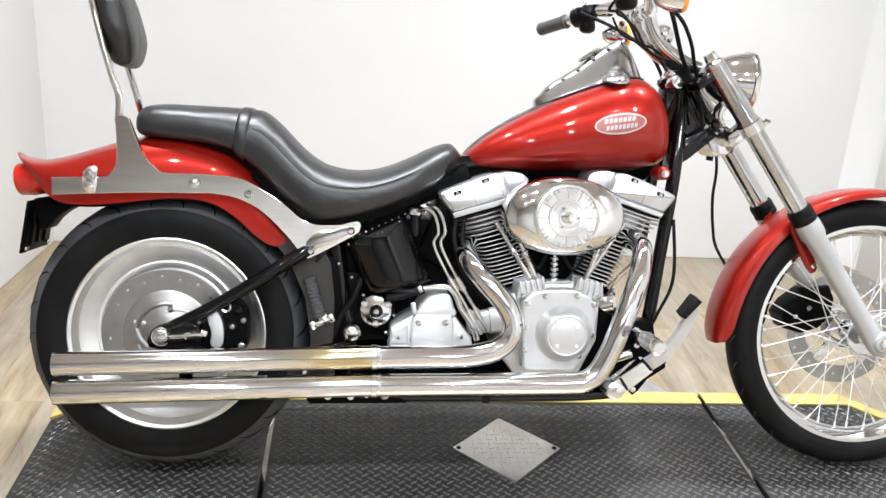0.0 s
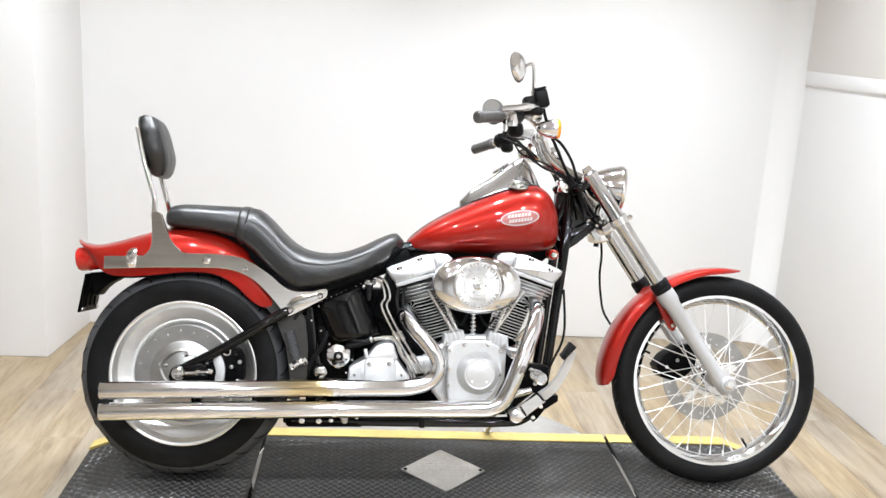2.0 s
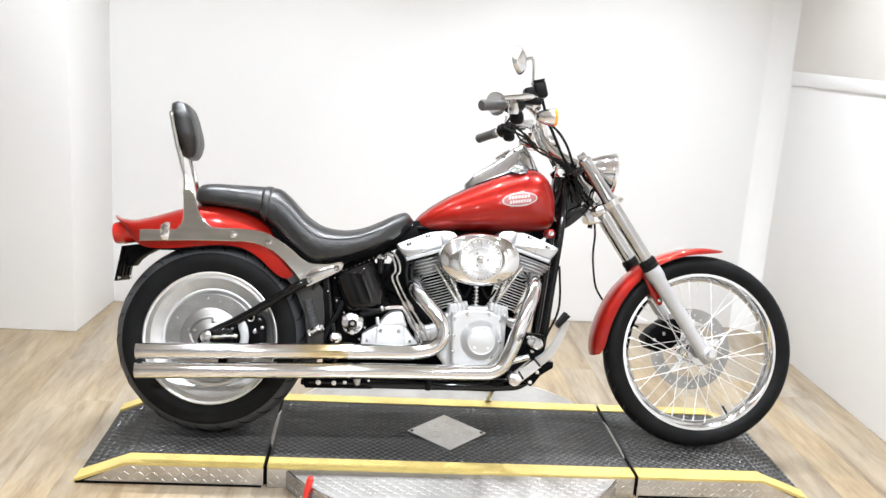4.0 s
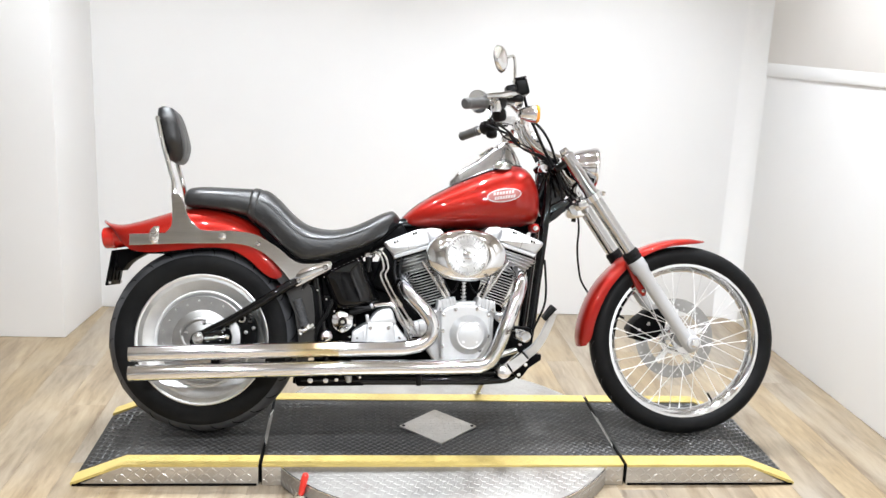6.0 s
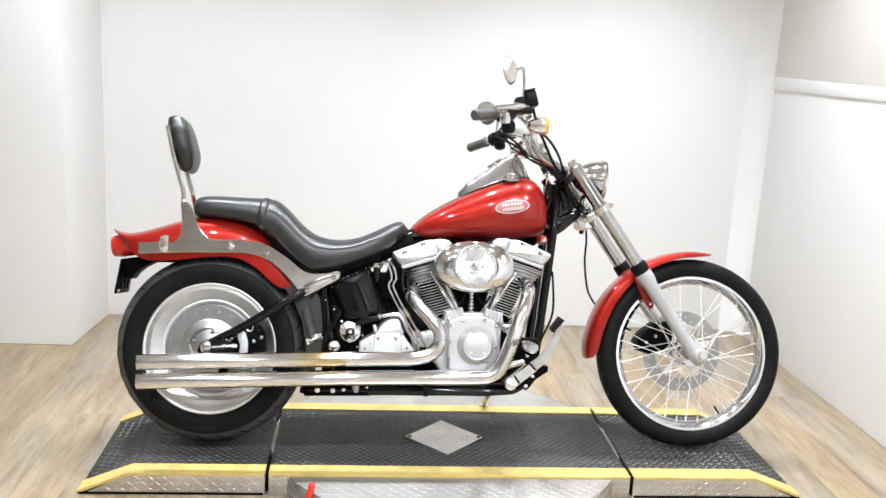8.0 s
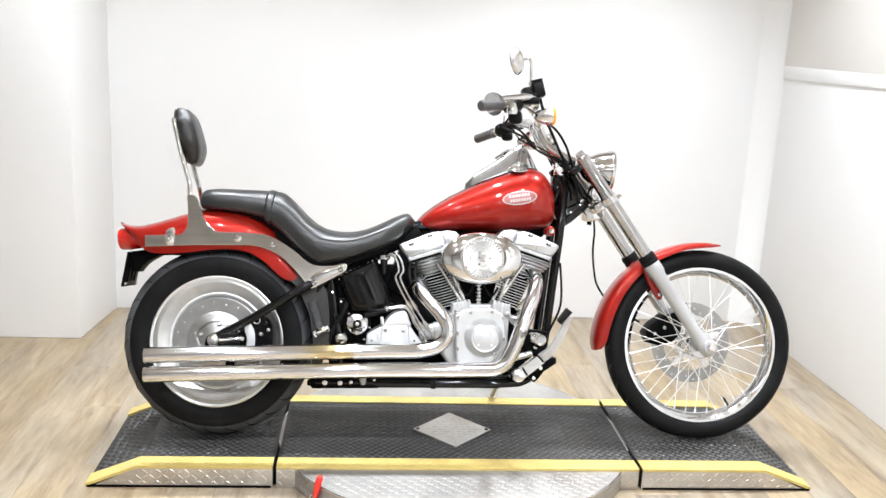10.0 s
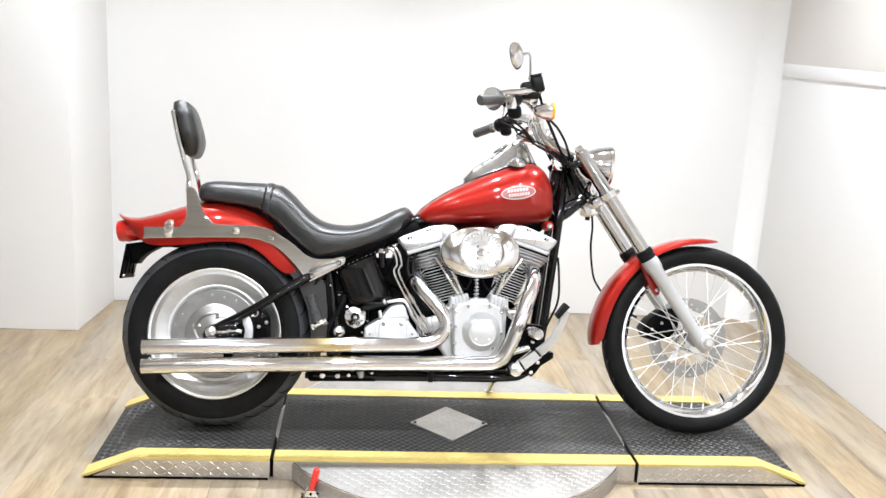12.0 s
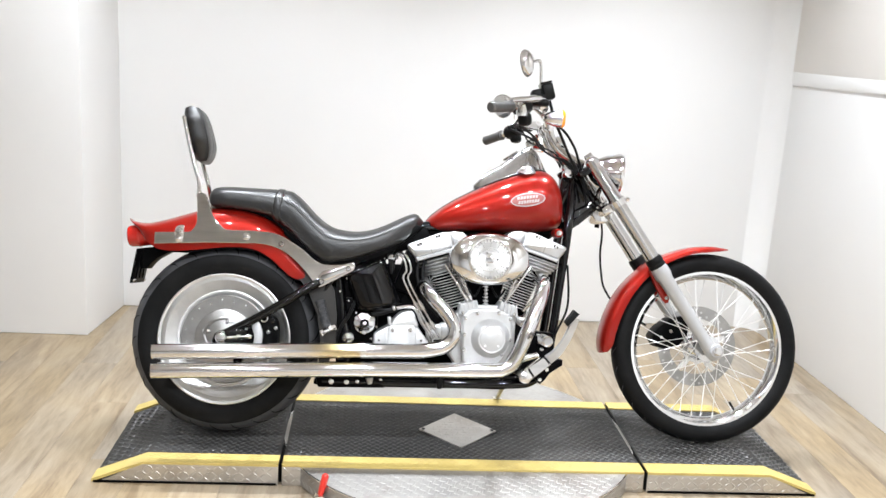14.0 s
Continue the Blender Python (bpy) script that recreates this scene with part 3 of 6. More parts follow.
def turntable():
    c, r, h = Vector((-0.025, 0.062, 0)), 0.617, 0.066
    ob = thing("turntable", "round silver tread-plate turntable base under the platform", "turntable")
    bm = bmesh.new()
    lathe([(0, 0.002), (r - 0.002, 0.002), (r, 0.004), (r, h - 0.003), (r - 0.003, h), (0.2, h), (0, h)], c, (0, 0, 1), 128, bm)
    disc = part("disc", bm, DULL_PLATE, ob)
    part("rim_edge", lathe([(r - 0.004, h), (r + 0.0012, h - 0.003), (r + 0.0012, h + 0.0005), (r - 0.003, h + 0.0012)], c, (0, 0, 1), 128, closed=True), POLISHED, ob, "thin worn bright rim")

    def out(u, v):
        d = (u - c.x) ** 2 + (v - c.y) ** 2
        return d < (r - 0.02) ** 2 and (v < DECK_F - 0.012 or v > DECK_B + 0.012)

    bars = []
    for j in range(-29, 30):
        for i in range(-29, 30):
            u, v = c.x + i * 0.021, c.y + j * 0.021
            if out(u, v):
                bars.append(Matrix.Translation((u, v, h)) @ Matrix.Rotation(radians(65 if (i + j) % 2 else -25), 4, "Z"))
    bars.sort(key=lambda m: abs(m.translation.y - (DECK_F - 0.08)))
    lay_bars(bars, DULL_PLATE, ob, 0.025, 0.0055, 0.0008)
    bars = []
    n = 160
    for k in range(n):
        for j in range(2):
            a = 2 * math.pi * (k + 0.5 * j) / n
            y = c.y + r * math.sin(a)
            if y < DECK_F or y > DECK_B:
                m = Matrix.Translation((c.x + r * math.cos(a), y, 0.02 + 0.027 * j)) @ Matrix.Rotation(a + math.pi / 2, 4, "Z") @ Matrix.Rotation(radians(90), 4, "X") @ Matrix.Rotation(radians(40 if j else -40), 4, "Z")
                bars.append(m)
    bars.sort(key=lambda m: m.translation.y)
    lay_bars(bars, DULL_PLATE, disc, 0.027, 0.0055, 0.0012, most=200)
    return ob


def toggle_clamp():
    ob = thing("toggle_clamp", "steel toggle clamp with a red vinyl handle on the floor", "clamp")
    x, y = -0.495, -0.36
    part("base", box(x + 0.005, y, 0.006, 0.07, 0.04, 0.008, 0.002), BRUSHED, ob)
    bm = bmesh.new()
    for dy in (-0.012, 0.012):
        slab([(x - 0.02, 0.01), (x + 0.024, 0.01), (x + 0.014, 0.034), (x - 0.012, 0.034)], y + dy - 0.002, y + dy + 0.002, 0.0005, bm=bm)
    part("side_arms", bm, BRUSHED, ob)
    part("stem", tube([(x, y, 0.022), (x + 0.004, y, 0.04), (x + 0.008, y, 0.055)], 0.005), BRUSHED, ob)
    part("handle", tube([(x + 0.004, y, 0.034), (x + 0.010, y, 0.062), (x + 0.017, y, 0.095), (x + 0.019, y, 0.104)], [0.0085, 0.0105, 0.0105, 0.006], 16), HANDLE_RED, ob, "red vinyl grip")
    part("pin", rod((x + 0.001, y - 0.018, 0.024), (x + 0.001, y + 0.018, 0.024), 0.004, seg=12), BLACK_SATIN, ob)
    part("push_rod", tube([(x + 0.02, y, 0.02), (x + 0.05, y, 0.02), (x + 0.07, y + 0.01, 0.02)], 0.005), BLACK_SATIN, ob)
    return ob


centre_section()
end_section("ramp", -1)
end_section("ramp", 1)
turntable()
toggle_clamp()

# ---- the motorcycle, built upright in its own frame: x ahead, y to its left, z up from the ground; leaning on its side stand ----
bike = thing("motorcycle", "red cruiser motorcycle with chrome exhausts leaning on its side stand", "motorcycle", (0, 0, DECK_Z))
bike.rotation_euler = (radians(-14.0), 0, 0)
AXLE_F, AXLE_R = Vector((0.844, 0, 0.341)), Vector((-0.843, 0, 0.326))
FORK_TOP, FORK_LOW, FORK_SEAL, FORK_END = Vector((0.383, 0, 0.984)), Vector((0.485, 0, 0.838)), Vector((0.620, 0, 0.645)), Vector((0.846, 0, 0.322))
FORK_DIR = (FORK_END - FORK_TOP).normalized()
FORK_Y = 0.105


def off(v, y):
    return Vector((v.x, y, v.z))


def front_wheel():
    hub = bmesh.new()
    lathe([(0, -0.062), (0.020, -0.062), (0.022, -0.056), (0.022, -0.050), (0.046, -0.047), (0.048, -0.043), (0.046, -0.039), (0.030, -0.030), (0.024, 0),
           (0.030, 0.030), (0.046, 0.039), (0.048, 0.043), (0.046, 0.047), (0.022, 0.052), (0.022, 0.066), (0, 0.066)], AXLE_F, (0, 1, 0), 40, hub)
    hub = part("front_wheel", hub, CHROME, bike, "chrome laced wheel with black tyre")
    tyre = [(0.272, -0.030), (0.276, -0.035), (0.289, -0.041), (0.304, -0.0435), (0.317, -0.041), (0.328, -0.032), (0.335, -0.019), (0.338, 0),
            (0.335, 0.019), (0.328, 0.032), (0.317, 0.041), (0.304, 0.0435), (0.289, 0.041), (0.276, 0.035), (0.272, 0.030)]
    part("tyre", lathe(tyre, AXLE_F, (0, 1, 0), 112, closed=True), RUBBER, hub, "black tyre")
    groove = bmesh.new()
    for s in (-1, 1):
        lathe([(0.2890, s * 0.0413), (0.2915, s * 0.0422), (0.2940, s * 0.0427)], AXLE_F, (0, 1, 0), 112, groove)
    part("sidewall_ring", groove, RUBBER, hub)
    # grooves drawn as raised strips, paler than the tyre
    for k in range(30):
        for s in (-1, 1):
            a0 = 2 * math.pi * (k + (0.5 if s > 0 else 0)) / 30
            pts = []
            for f in np.linspace(0, 1, 5):
                y = s * (0.034 - 0.026 * f)
                r = float(np.interp(abs(y), [0, 0.019, 0.032, 0.041], [0.338, 0.335, 0.328, 0.317])) - 0.0013
                a = a0 + 0.10 * f
                pts.append(tuple(AXLE_F + Vector((r * math.cos(a), y, r * math.sin(a)))))
            part("groove_strip", tube(pts, [0.001, 0.0018, 0.002, 0.0018, 0.001], 6, 2), TREAD, hub)
    rim = [(0.281, -0.034), (0.283, -0.031), (0.281, -0.028), (0.271, -0.026), (0.262, -0.016), (0.258, 0), (0.262, 0.016), (0.271, 0.026), (0.281, 0.028),
           (0.283, 0.031), (0.281, 0.034), (0.266, 0.034), (0.256, 0.022), (0.248, 0.010), (0.246, 0), (0.248, -0.010), (0.256, -0.022), (0.266, -0.034)]
    part("rim", lathe(rim, AXLE_F, (0, 1, 0), 112, closed=True), CHROME, hub, "polished chrome rim")
    for k in range(40):
        side = -1 if k % 2 else 1
        sweep = 1 if (k // 2) % 2 else -1
        a = 2 * math.pi * k / 40
        b = a + sweep * radians(52)
        p0 = AXLE_F + Vector((0.045 * math.cos(b), side * 0.044, 0.045 * math.sin(b)))
        p1 = AXLE_F + Vector((0.249 * math.cos(a), side * 0.006, 0.249 * math.sin(a)))
        bm = rod(p0, p1, 0.0014, seg=8)
        d = (p1 - p0).normalized()
        rod(p1 - d * 0.014, p1 + d * 0.002, 0.0032, 0.0026, 8, bm=bm)
        # pale metal puts the lamps' glint on the spokes into the colour
        part("spoke", bm, FIN, hub)
    disc = bmesh.new()
    lathe([(0.102, 0.068), (0.146, 0.068), (0.147, 0.0705), (0.146, 0.073), (0.102, 0.073)], AXLE_F, (0, 1, 0), 72, disc, closed=True)
    disc = part("brake_disc", disc, DISC, hub, "drilled steel brake disc")
    # silver plugs paint the brightness that shows through the drilled holes
    for k in range(30):
        a = 2 * math.pi * k / 30
        r = (0.112, 0.124, 0.136)[k % 3]
        p = AXLE_F + Vector((r * math.cos(a), 0.0676, r * math.sin(a)))
        part("disc_hole_plug", rod(p, p + Vector((0, 0.006, 0)), 0.0042, seg=10), SATIN, hub)
    carrier = bmesh.new()
    lathe([(0.03, 0.060), (0.060, 0.062), (0.060, 0.067), (0.03, 0.067)], AXLE_F, (0, 1, 0), 48, carrier, closed=True)
    for k in range(5):
        a = 2 * math.pi * k / 5 + 0.3
        c = AXLE_F + Vector((0.082 * math.cos(a), 0.067, 0.082 * math.sin(a)))
        box(c.x, c.y, c.z, 0.055, 0.006, 0.024, 0.002, Matrix.Rotation(-a, 3, "Y"), carrier)
    part("disc_carrier", carrier, POLISHED, hub)
    part("valve_stem", rod(AXLE_F + Vector((0.118, 0, -0.216)), AXLE_F + Vector((0.104, 0, -0.192)), 0.0045, 0.0035, 10), RUBBER, hub)
    for a in (-52, -74):
        r = radians(a)
        weights = bmesh.new()
        p = AXLE_F + Vector((0.262 * math.cos(r), -0.026, 0.262 * math.sin(r)))
        box(p.x, p.y - 0.004, p.z, 0.016, 0.006, 0.02, 0.002, Matrix.Rotation(-r, 3, "Y"), weights)
        part("balance_weight", weights, POLISHED, hub)
    axle = bmesh.new()
    rod(AXLE_F + Vector((0, -0.135, 0)), AXLE_F + Vector((0, 0.135, 0)), 0.012, seg=20, bevel=0.002, bm=axle)
    rod(AXLE_F + Vector((0, -0.142, 0)), AXLE_F + Vector((0, -0.130, 0)), 0.017, seg=6, bevel=0.002, bm=axle)
    part("front_axle", axle, CHROME, bike)
    cal = slab([(0.668, 0.372), (0.690, 0.405), (0.735, 0.440), (0.790, 0.452), (0.806, 0.420), (0.800, 0.372), (0.768, 0.340), (0.722, 0.326), (0.686, 0.336)], 0.045, 0.125, 0.008)
    cal = part("front_caliper", cal, BLACK_SATIN, bike, "black front brake caliper")
    part("bleed_bolt", rod((0.735, 0.046, 0.395), (0.735, 0.036, 0.395), 0.007, seg=6), CHROME, cal)
    part("bleed_bolt", rod((0.700, 0.046, 0.372), (0.700, 0.036, 0.372), 0.006, seg=6), CHROME, cal)


def fork():
    for y in (-FORK_Y, FORK_Y):
        top, low, seal, end = (off(p, y) for p in (FORK_TOP, FORK_LOW, FORK_SEAL, FORK_END))
        leg = bmesh.new()
        rod(low - FORK_DIR * 0.02, seal + FORK_DIR * 0.02, 0.0235, seg=28, bm=leg)
        leg = part("fork_leg", leg, HARD, bike, "long chrome front fork leg")
        cover = bmesh.new()
        lathe([(0, -0.012), (0.010, -0.012), (0.018, -0.006), (0.024, 0.0), (0.0238, 0.012), (0.0238, 0.150), (0.0262, 0.158), (0.0262, 0.172), (0.0215, 0.176)], top, FORK_DIR, 32, cover)
        part("upper_cover", cover, HARD, leg)
        cap = bmesh.new()
        rod(top - FORK_DIR * 0.026, top - FORK_DIR * 0.008, 0.014, 0.017, 6, 0.002, cap)
        part("top_cap", cap, CHROME, leg)
        boot = bmesh.new()
        lathe([(0.0235, -0.015), (0.028, -0.013), (0.030, -0.006), (0.030, 0.006), (0.0285, 0.010), (0.030, 0.014), (0.030, 0.021), (0.0275, 0.026)], seal, FORK_DIR, 32, boot)
        part("dust_boot", boot, RUBBER, leg, "black rubber dust boot")
        n = (end - seal).length
        s = bmesh.new()
        lathe([(0.022, 0.022), (0.0285, 0.024), (0.0300, 0.034), (0.0300, 0.060), (0.0252, 0.075), (0.0228, n * 0.55), (0.0222, n - 0.07), (0.0242, n - 0.04), (0.025, n - 0.012), (0.020, n + 0.008), (0.012, n + 0.014), (0, n + 0.014)], seal, FORK_DIR, 32, s)
        part("slider", s, SLIDER, leg, "silver painted fork slider")
        pinch = bmesh.new()
        c = off(AXLE_F, y * 1.02)
        lathe([(0.0, -0.026), (0.022, -0.026), (0.026, -0.020), (0.026, 0.020), (0.022, 0.026), (0, 0.026)], c, (0, 1, 0), 24, pinch)
        part("axle_clamp", pinch, SLIDER, leg)
    up = FORK_TOP + FORK_DIR * 0.022
    clamp = bmesh.new()
    tilt = Matrix.Rotation(-math.atan2(FORK_DIR.x, -FORK_DIR.z), 3, "Y")
    box(up.x - 0.018, 0, up.z - 0.012, 0.085, 0.235, 0.026, 0.008, tilt, clamp)
    part("upper_triple_clamp", clamp, BLACK, bike)
    lowc = FORK_LOW - FORK_DIR * 0.004
    clamp = bmesh.new()
    box(lowc.x - 0.015, 0, lowc.z - 0.012, 0.085, 0.215, 0.034, 0.01, tilt, clamp)
    part("lower_triple_clamp", clamp, CHROME, bike, "chrome lower triple clamp")
    for y in (-FORK_Y, FORK_Y):
        b = bmesh.new()
        lathe([(0.0255, -0.014), (0.031, -0.012), (0.031, 0.012), (0.0255, 0.014)], off(lowc, y), FORK_DIR, 28, b)
        rod(off(lowc, y) + Vector((0.024, -0.012, 0.016)), off(lowc, y) + Vector((0.036, -0.014, 0.010)), 0.008, seg=6, bevel=0.001, bm=b)
        part("clamp_ring", b, CHROME, bike)
    neck = bmesh.new()
    n0, n1 = Vector((0.318, 0, 0.965)), Vector((0.418, 0, 0.824))
    rod(n0, n1, 0.034, seg=28, bevel=0.004, bm=neck)
    lathe([(0.037, 0.0), (0.041, 0.004), (0.041, 0.020), (0.037, 0.024)], n0, n1 - n0, 28, neck)
    lathe([(0.037, 0.0), (0.041, 0.004), (0.041, 0.020), (0.037, 0.024)], n1 - (n1 - n0).normalized() * 0.024, n1 - n0, 28, neck)
    part("steering_head", neck, BLACK, bike)
    nut = bmesh.new()
    rod((0.305, 0.0, 0.957), (0.312, -0.052, 0.957), 0.012, 0.013, 6, 0.002, nut)
    rod((0.312, -0.012, 0.938), (0.318, -0.060, 0.944), 0.016, 0.018, 20, 0.003, nut)
    part("neck_lock", nut, CHROME, bike, "chrome steering lock")


def headlight():
    c = Vector((0.502, 0, 0.950))
    ax = Vector((1, 0, -0.07)).normalized()
    shell = bmesh.new()
    lathe([(0, -0.108), (0.014, -0.106), (0.032, -0.094), (0.050, -0.072), (0.063, -0.044), (0.070, -0.016), (0.0725, -0.004), (0.0755, -0.003), (0.0765, 0.004), (0.0745, 0.010), (0.068, 0.011)], c, ax, 48, shell)
    lamp = part("headlight", shell, CHROME, bike, "chrome bullet headlight")
    part("lens", lathe([(0.0685, 0.009), (0.055, 0.015), (0.030, 0.0195), (0, 0.021)], c, ax, 40), GLASS, lamp, "clear headlight lens")
    part("reflector", lathe([(0.067, 0.008), (0.05, -0.02), (0.02, -0.045), (0, -0.05)], c, ax, 40), CHROME, lamp)
    part("mount", tube([(0.455, 0, 0.90), (0.44, 0, 0.87), (0.45, 0, 0.845)], 0.014), CHROME, lamp)


def turned(y):
    """The bar is turned a little: its far side lies further ahead."""
    return 0.21 * max(0.0, y)


def handlebar():
    bar = [(-0.010, -0.393, 1.102), (0.03, -0.358, 1.110), (0.10, -0.285, 1.130), (0.165, -0.205, 1.140), (0.215, -0.12, 1.120), (0.236, -0.05, 1.103), (0.238, 0, 1.100)]
    pts = bar + [(x + turned(-y), -y, z) for x, y, z in bar[-2::-1]]
    hb = part("handlebar", tube(pts, 0.0125, 16), CHROME, bike, "chrome handlebar with black grips")
    for s in (-1, 1):
        a, b = Vector((-0.010 + turned(s * 0.394), s * 0.394, 1.102)), Vector((0.062 + turned(s * 0.325), s * 0.325, 1.119))
        n = (b - a).length
        prof = [(0, -0.004), (0.0135, -0.003), (0.0175, 0.002), (0.0180, 0.010)]
        for k in range(9):
            h = 0.014 + k * (n - 0.03) / 9
            prof += [(0.0170, h), (0.0174, h + 0.004), (0.0170, h + 0.009)]
        prof += [(0.0180, n - 0.012), (0.0195, n - 0.006), (0.0195, n), (0.0125, n + 0.001)]
        part("grip", lathe(prof, a, b - a, 24), DECK_BAR, hb, "black rubber handlebar grip")
        sw = bmesh.new()
        c = Vector((0.105 + turned(s * 0.278), s * 0.278, 1.128))
        d = (b - a).normalized()
        rod(c - d * 0.028, c + d * 0.034, 0.026, 0.024, 20, 0.006, sw)
        box(c.x + 0.012, c.y, c.z - 0.022 - (0.018 if s < 0 else 0), 0.046, 0.045, 0.036, 0.015, frame_of(d), sw, 3)
        box(c.x - 0.014, c.y - s * 0.014, c.z + 0.012, 0.018, 0.014, 0.016, 0.003, None, sw)
        part("switch_housing", sw, PLASTIC, hb, "black switch housing")
        if s < 0:
            th = bmesh.new()
            lathe([(0, -0.006), (0.008, -0.005), (0.0125, 0.002), (0.0155, 0.014), (0.018, 0.030), (0.016, 0.042), (0, 0.046)], (0.098, -0.318, 1.134), (0.06, 0.10, -1), 24, th)
            part("throttle_housing", th, CHROME, hb, "chrome throttle housing")
        lev = bmesh.new()
        line = [(0.205, s * 0.245, 1.158), (0.188, s * 0.280, 1.161), (0.158, s * 0.318, 1.156), (0.128, s * 0.350, 1.147), (0.112, s * 0.368, 1.141)] if s > 0 else [(0.200, -0.236, 1.168), (0.182, -0.252, 1.166), (0.150, -0.295, 1.155), (0.118, -0.333, 1.144), (0.082, -0.362, 1.136), (0.056, -0.382, 1.129)]
        line = [(x + turned(y), y, z) for x, y, z in line]
        tube(line, [0.010, 0.0115, 0.0125, 0.0105, 0.009, 0.008][:len(line)], 12, bm=lev)
        part("control_lever", lev, CHROME, hb, "chrome hand lever")
    # brake fluid reservoir on the near side, clutch perch on the far side
    res = bmesh.new()
    box(0.196, -0.235, 1.188, 0.040, 0.055, 0.054, 0.008, Matrix.Rotation(radians(-15), 3, "Y"), res, 3)
    box(0.160, -0.240, 1.176, 0.036, 0.045, 0.034, 0.008, Matrix.Rotation(radians(-12), 3, "Y"), res, 3)
    box(0.170, -0.246, 1.148, 0.060, 0.04, 0.022, 0.006, None, res)
    part("brake_reservoir", res, PLASTIC, hb, "black brake fluid reservoir")
    part("reservoir_lid", box(0.1882, -0.235, 1.2165, 0.039, 0.054, 0.006, 0.0025, Matrix.Rotation(radians(-15), 3, "Y")), PLASTIC, hb)
    part("clutch_perch", box(0.205, 0.245, 1.140, 0.06, 0.035, 0.03, 0.007), BLACK, hb)
    clampb = bmesh.new()
    rod((0.186, -0.215, 1.152), (0.186, -0.245, 1.130), 0.015, seg=16, bevel=0.003, bm=clampb)
    part("lever_clamp", clampb, CHROME, hb)
    for y in (-0.04, 0.04):
        r = bmesh.new()
        tube([(0.372, y, 0.976), (0.335, y, 0.990), (0.285, y, 1.020), (0.255, y, 1.058), (0.242, y, 1.096)], [0.016, 0.016, 0.0165, 0.0165, 0.017], 18, bm=r)
        rod((0.238, y - 0.017, 1.102), (0.238, y + 0.017, 1.102), 0.0205, seg=20, bevel=0.004, bm=r)
        part("riser", r, CHROME, hb, "chrome pull-back riser")
    gauge = bmesh.new()
    lathe([(0, -0.026), (0.012, -0.024), (0.020, -0.018), (0.0255, -0.008), (0.027, 0.002), (0.0245, 0.014), (0.017, 0.022), (0.010, 0.025), (0, 0.026)], (0.281, -0.030, 1.047), (-0.5, -0.5, 0.6), 28, gauge)
    part("indicator_housing", gauge, CHROME, hb)


def mirror(c, facing, wide, tall, stem):
    bm = bmesh.new()
    ax = Vector(facing).normalized()
    rot = frame_of(ax)
    rings = []
    for rr, h in ((0.15, -0.020), (0.55, -0.017), (0.85, -0.010), (1.0, 0.0), (1.0, 0.004), (0.94, 0.005)):
        ring = []
        for k in range(28):
            a = 2 * math.pi * k / 28
            u, v = math.cos(a), math.sin(a)
            w = 1.0 + 0.12 * math.sin(a + 0.6)
            world_up = rot.inverted() @ Vector((0, 0, 1))
            up2 = Vector((world_up.x, world_up.y, 0)).normalized()
            rt2 = Vector((up2.y, -up2.x, 0))
            p = rt2 * (u * wide * rr * w) + up2 * (v * tall * rr) + Vector((0, 0, h))
            ring.append(c + rot @ p)
        rings.append(ring)
    loft(rings, bm)
    shell = part("mirror", bm, CHROME, bike, "chrome tear-shaped mirror on a thin stem")
    g = bmesh.new()
    g.faces.new([g.verts.new(Vector(p) + ax * 0.0022) for p in rings[-1]])
    part("mirror_glass", g, MIRROR, shell)
    part("stem", tube(stem, 0.0052, 12), CHROME, shell)


def turn_signal(c, label):
    shell = bmesh.new()
    lathe([(0, -0.062), (0.009, -0.060), (0.019, -0.048), (0.026, -0.028), (0.029, -0.008), (0.0295, 0.0)], c, (1, 0, 0), 30, shell)
    sig = part("turn_signal", shell, CHROME, bike, label)
    part("lens", lathe([(0.0295, 0), (0.0297, 0.005), (0.026, 0.010), (0.014, 0.0125), (0, 0.013)], c, (1, 0, 0), 30), AMBER, sig, "amber lens")
    inner = -1 if c[1] > 0 else 1
    part("stalk", tube([(c[0] - 0.03, c[1] + inner * 0.02, c[2]), (c[0] - 0.03, c[1] + inner * 0.06, c[2] + 0.01), (c[0] - 0.035, c[1] + inner * 0.09, c[2] + 0.02)], 0.008), CHROME, sig)


TANK = [(-0.180, 0.737, 0.748, 0.022), (-0.172, 0.729, 0.762, 0.045), (-0.150, 0.725, 0.782, 0.068), (-0.120, 0.723, 0.806, 0.084), (-0.070, 0.722, 0.838, 0.100),
        (-0.010, 0.721, 0.870, 0.113), (0.050, 0.722, 0.899, 0.124), (0.110, 0.724, 0.926, 0.132), (0.160, 0.727, 0.944, 0.136), (0.205, 0.730, 0.952, 0.136),
        (0.240, 0.734, 0.945, 0.132), (0.266, 0.739, 0.926, 0.122), (0.284, 0.746, 0.897, 0.106), (0.294, 0.758, 0.864, 0.084), (0.299, 0.778, 0.832, 0.050)]


def tank_line(x):
    for a, b in zip(TANK, TANK[1:]):
        if a[0] <= x <= b[0]:
            t = (x - a[0]) / (b[0] - a[0])
            return [p + (q - p) * t for p, q in zip(a, b)]
    return list(TANK[-1])


TANK_POWER, TANK_BELLY = 2.5, 0.42


def tank_side(x, z):
    """The lateral distance of the tank's skin at a point of its side."""
    _, lo, hi, w = tank_line(x)
    zc = lo + (hi - lo) * TANK_BELLY
    s = min(0.999, abs((z - zc) / ((hi - zc) if z > zc else (zc - lo))))
    return w * (1 - s ** TANK_POWER) ** (1 / TANK_POWER)


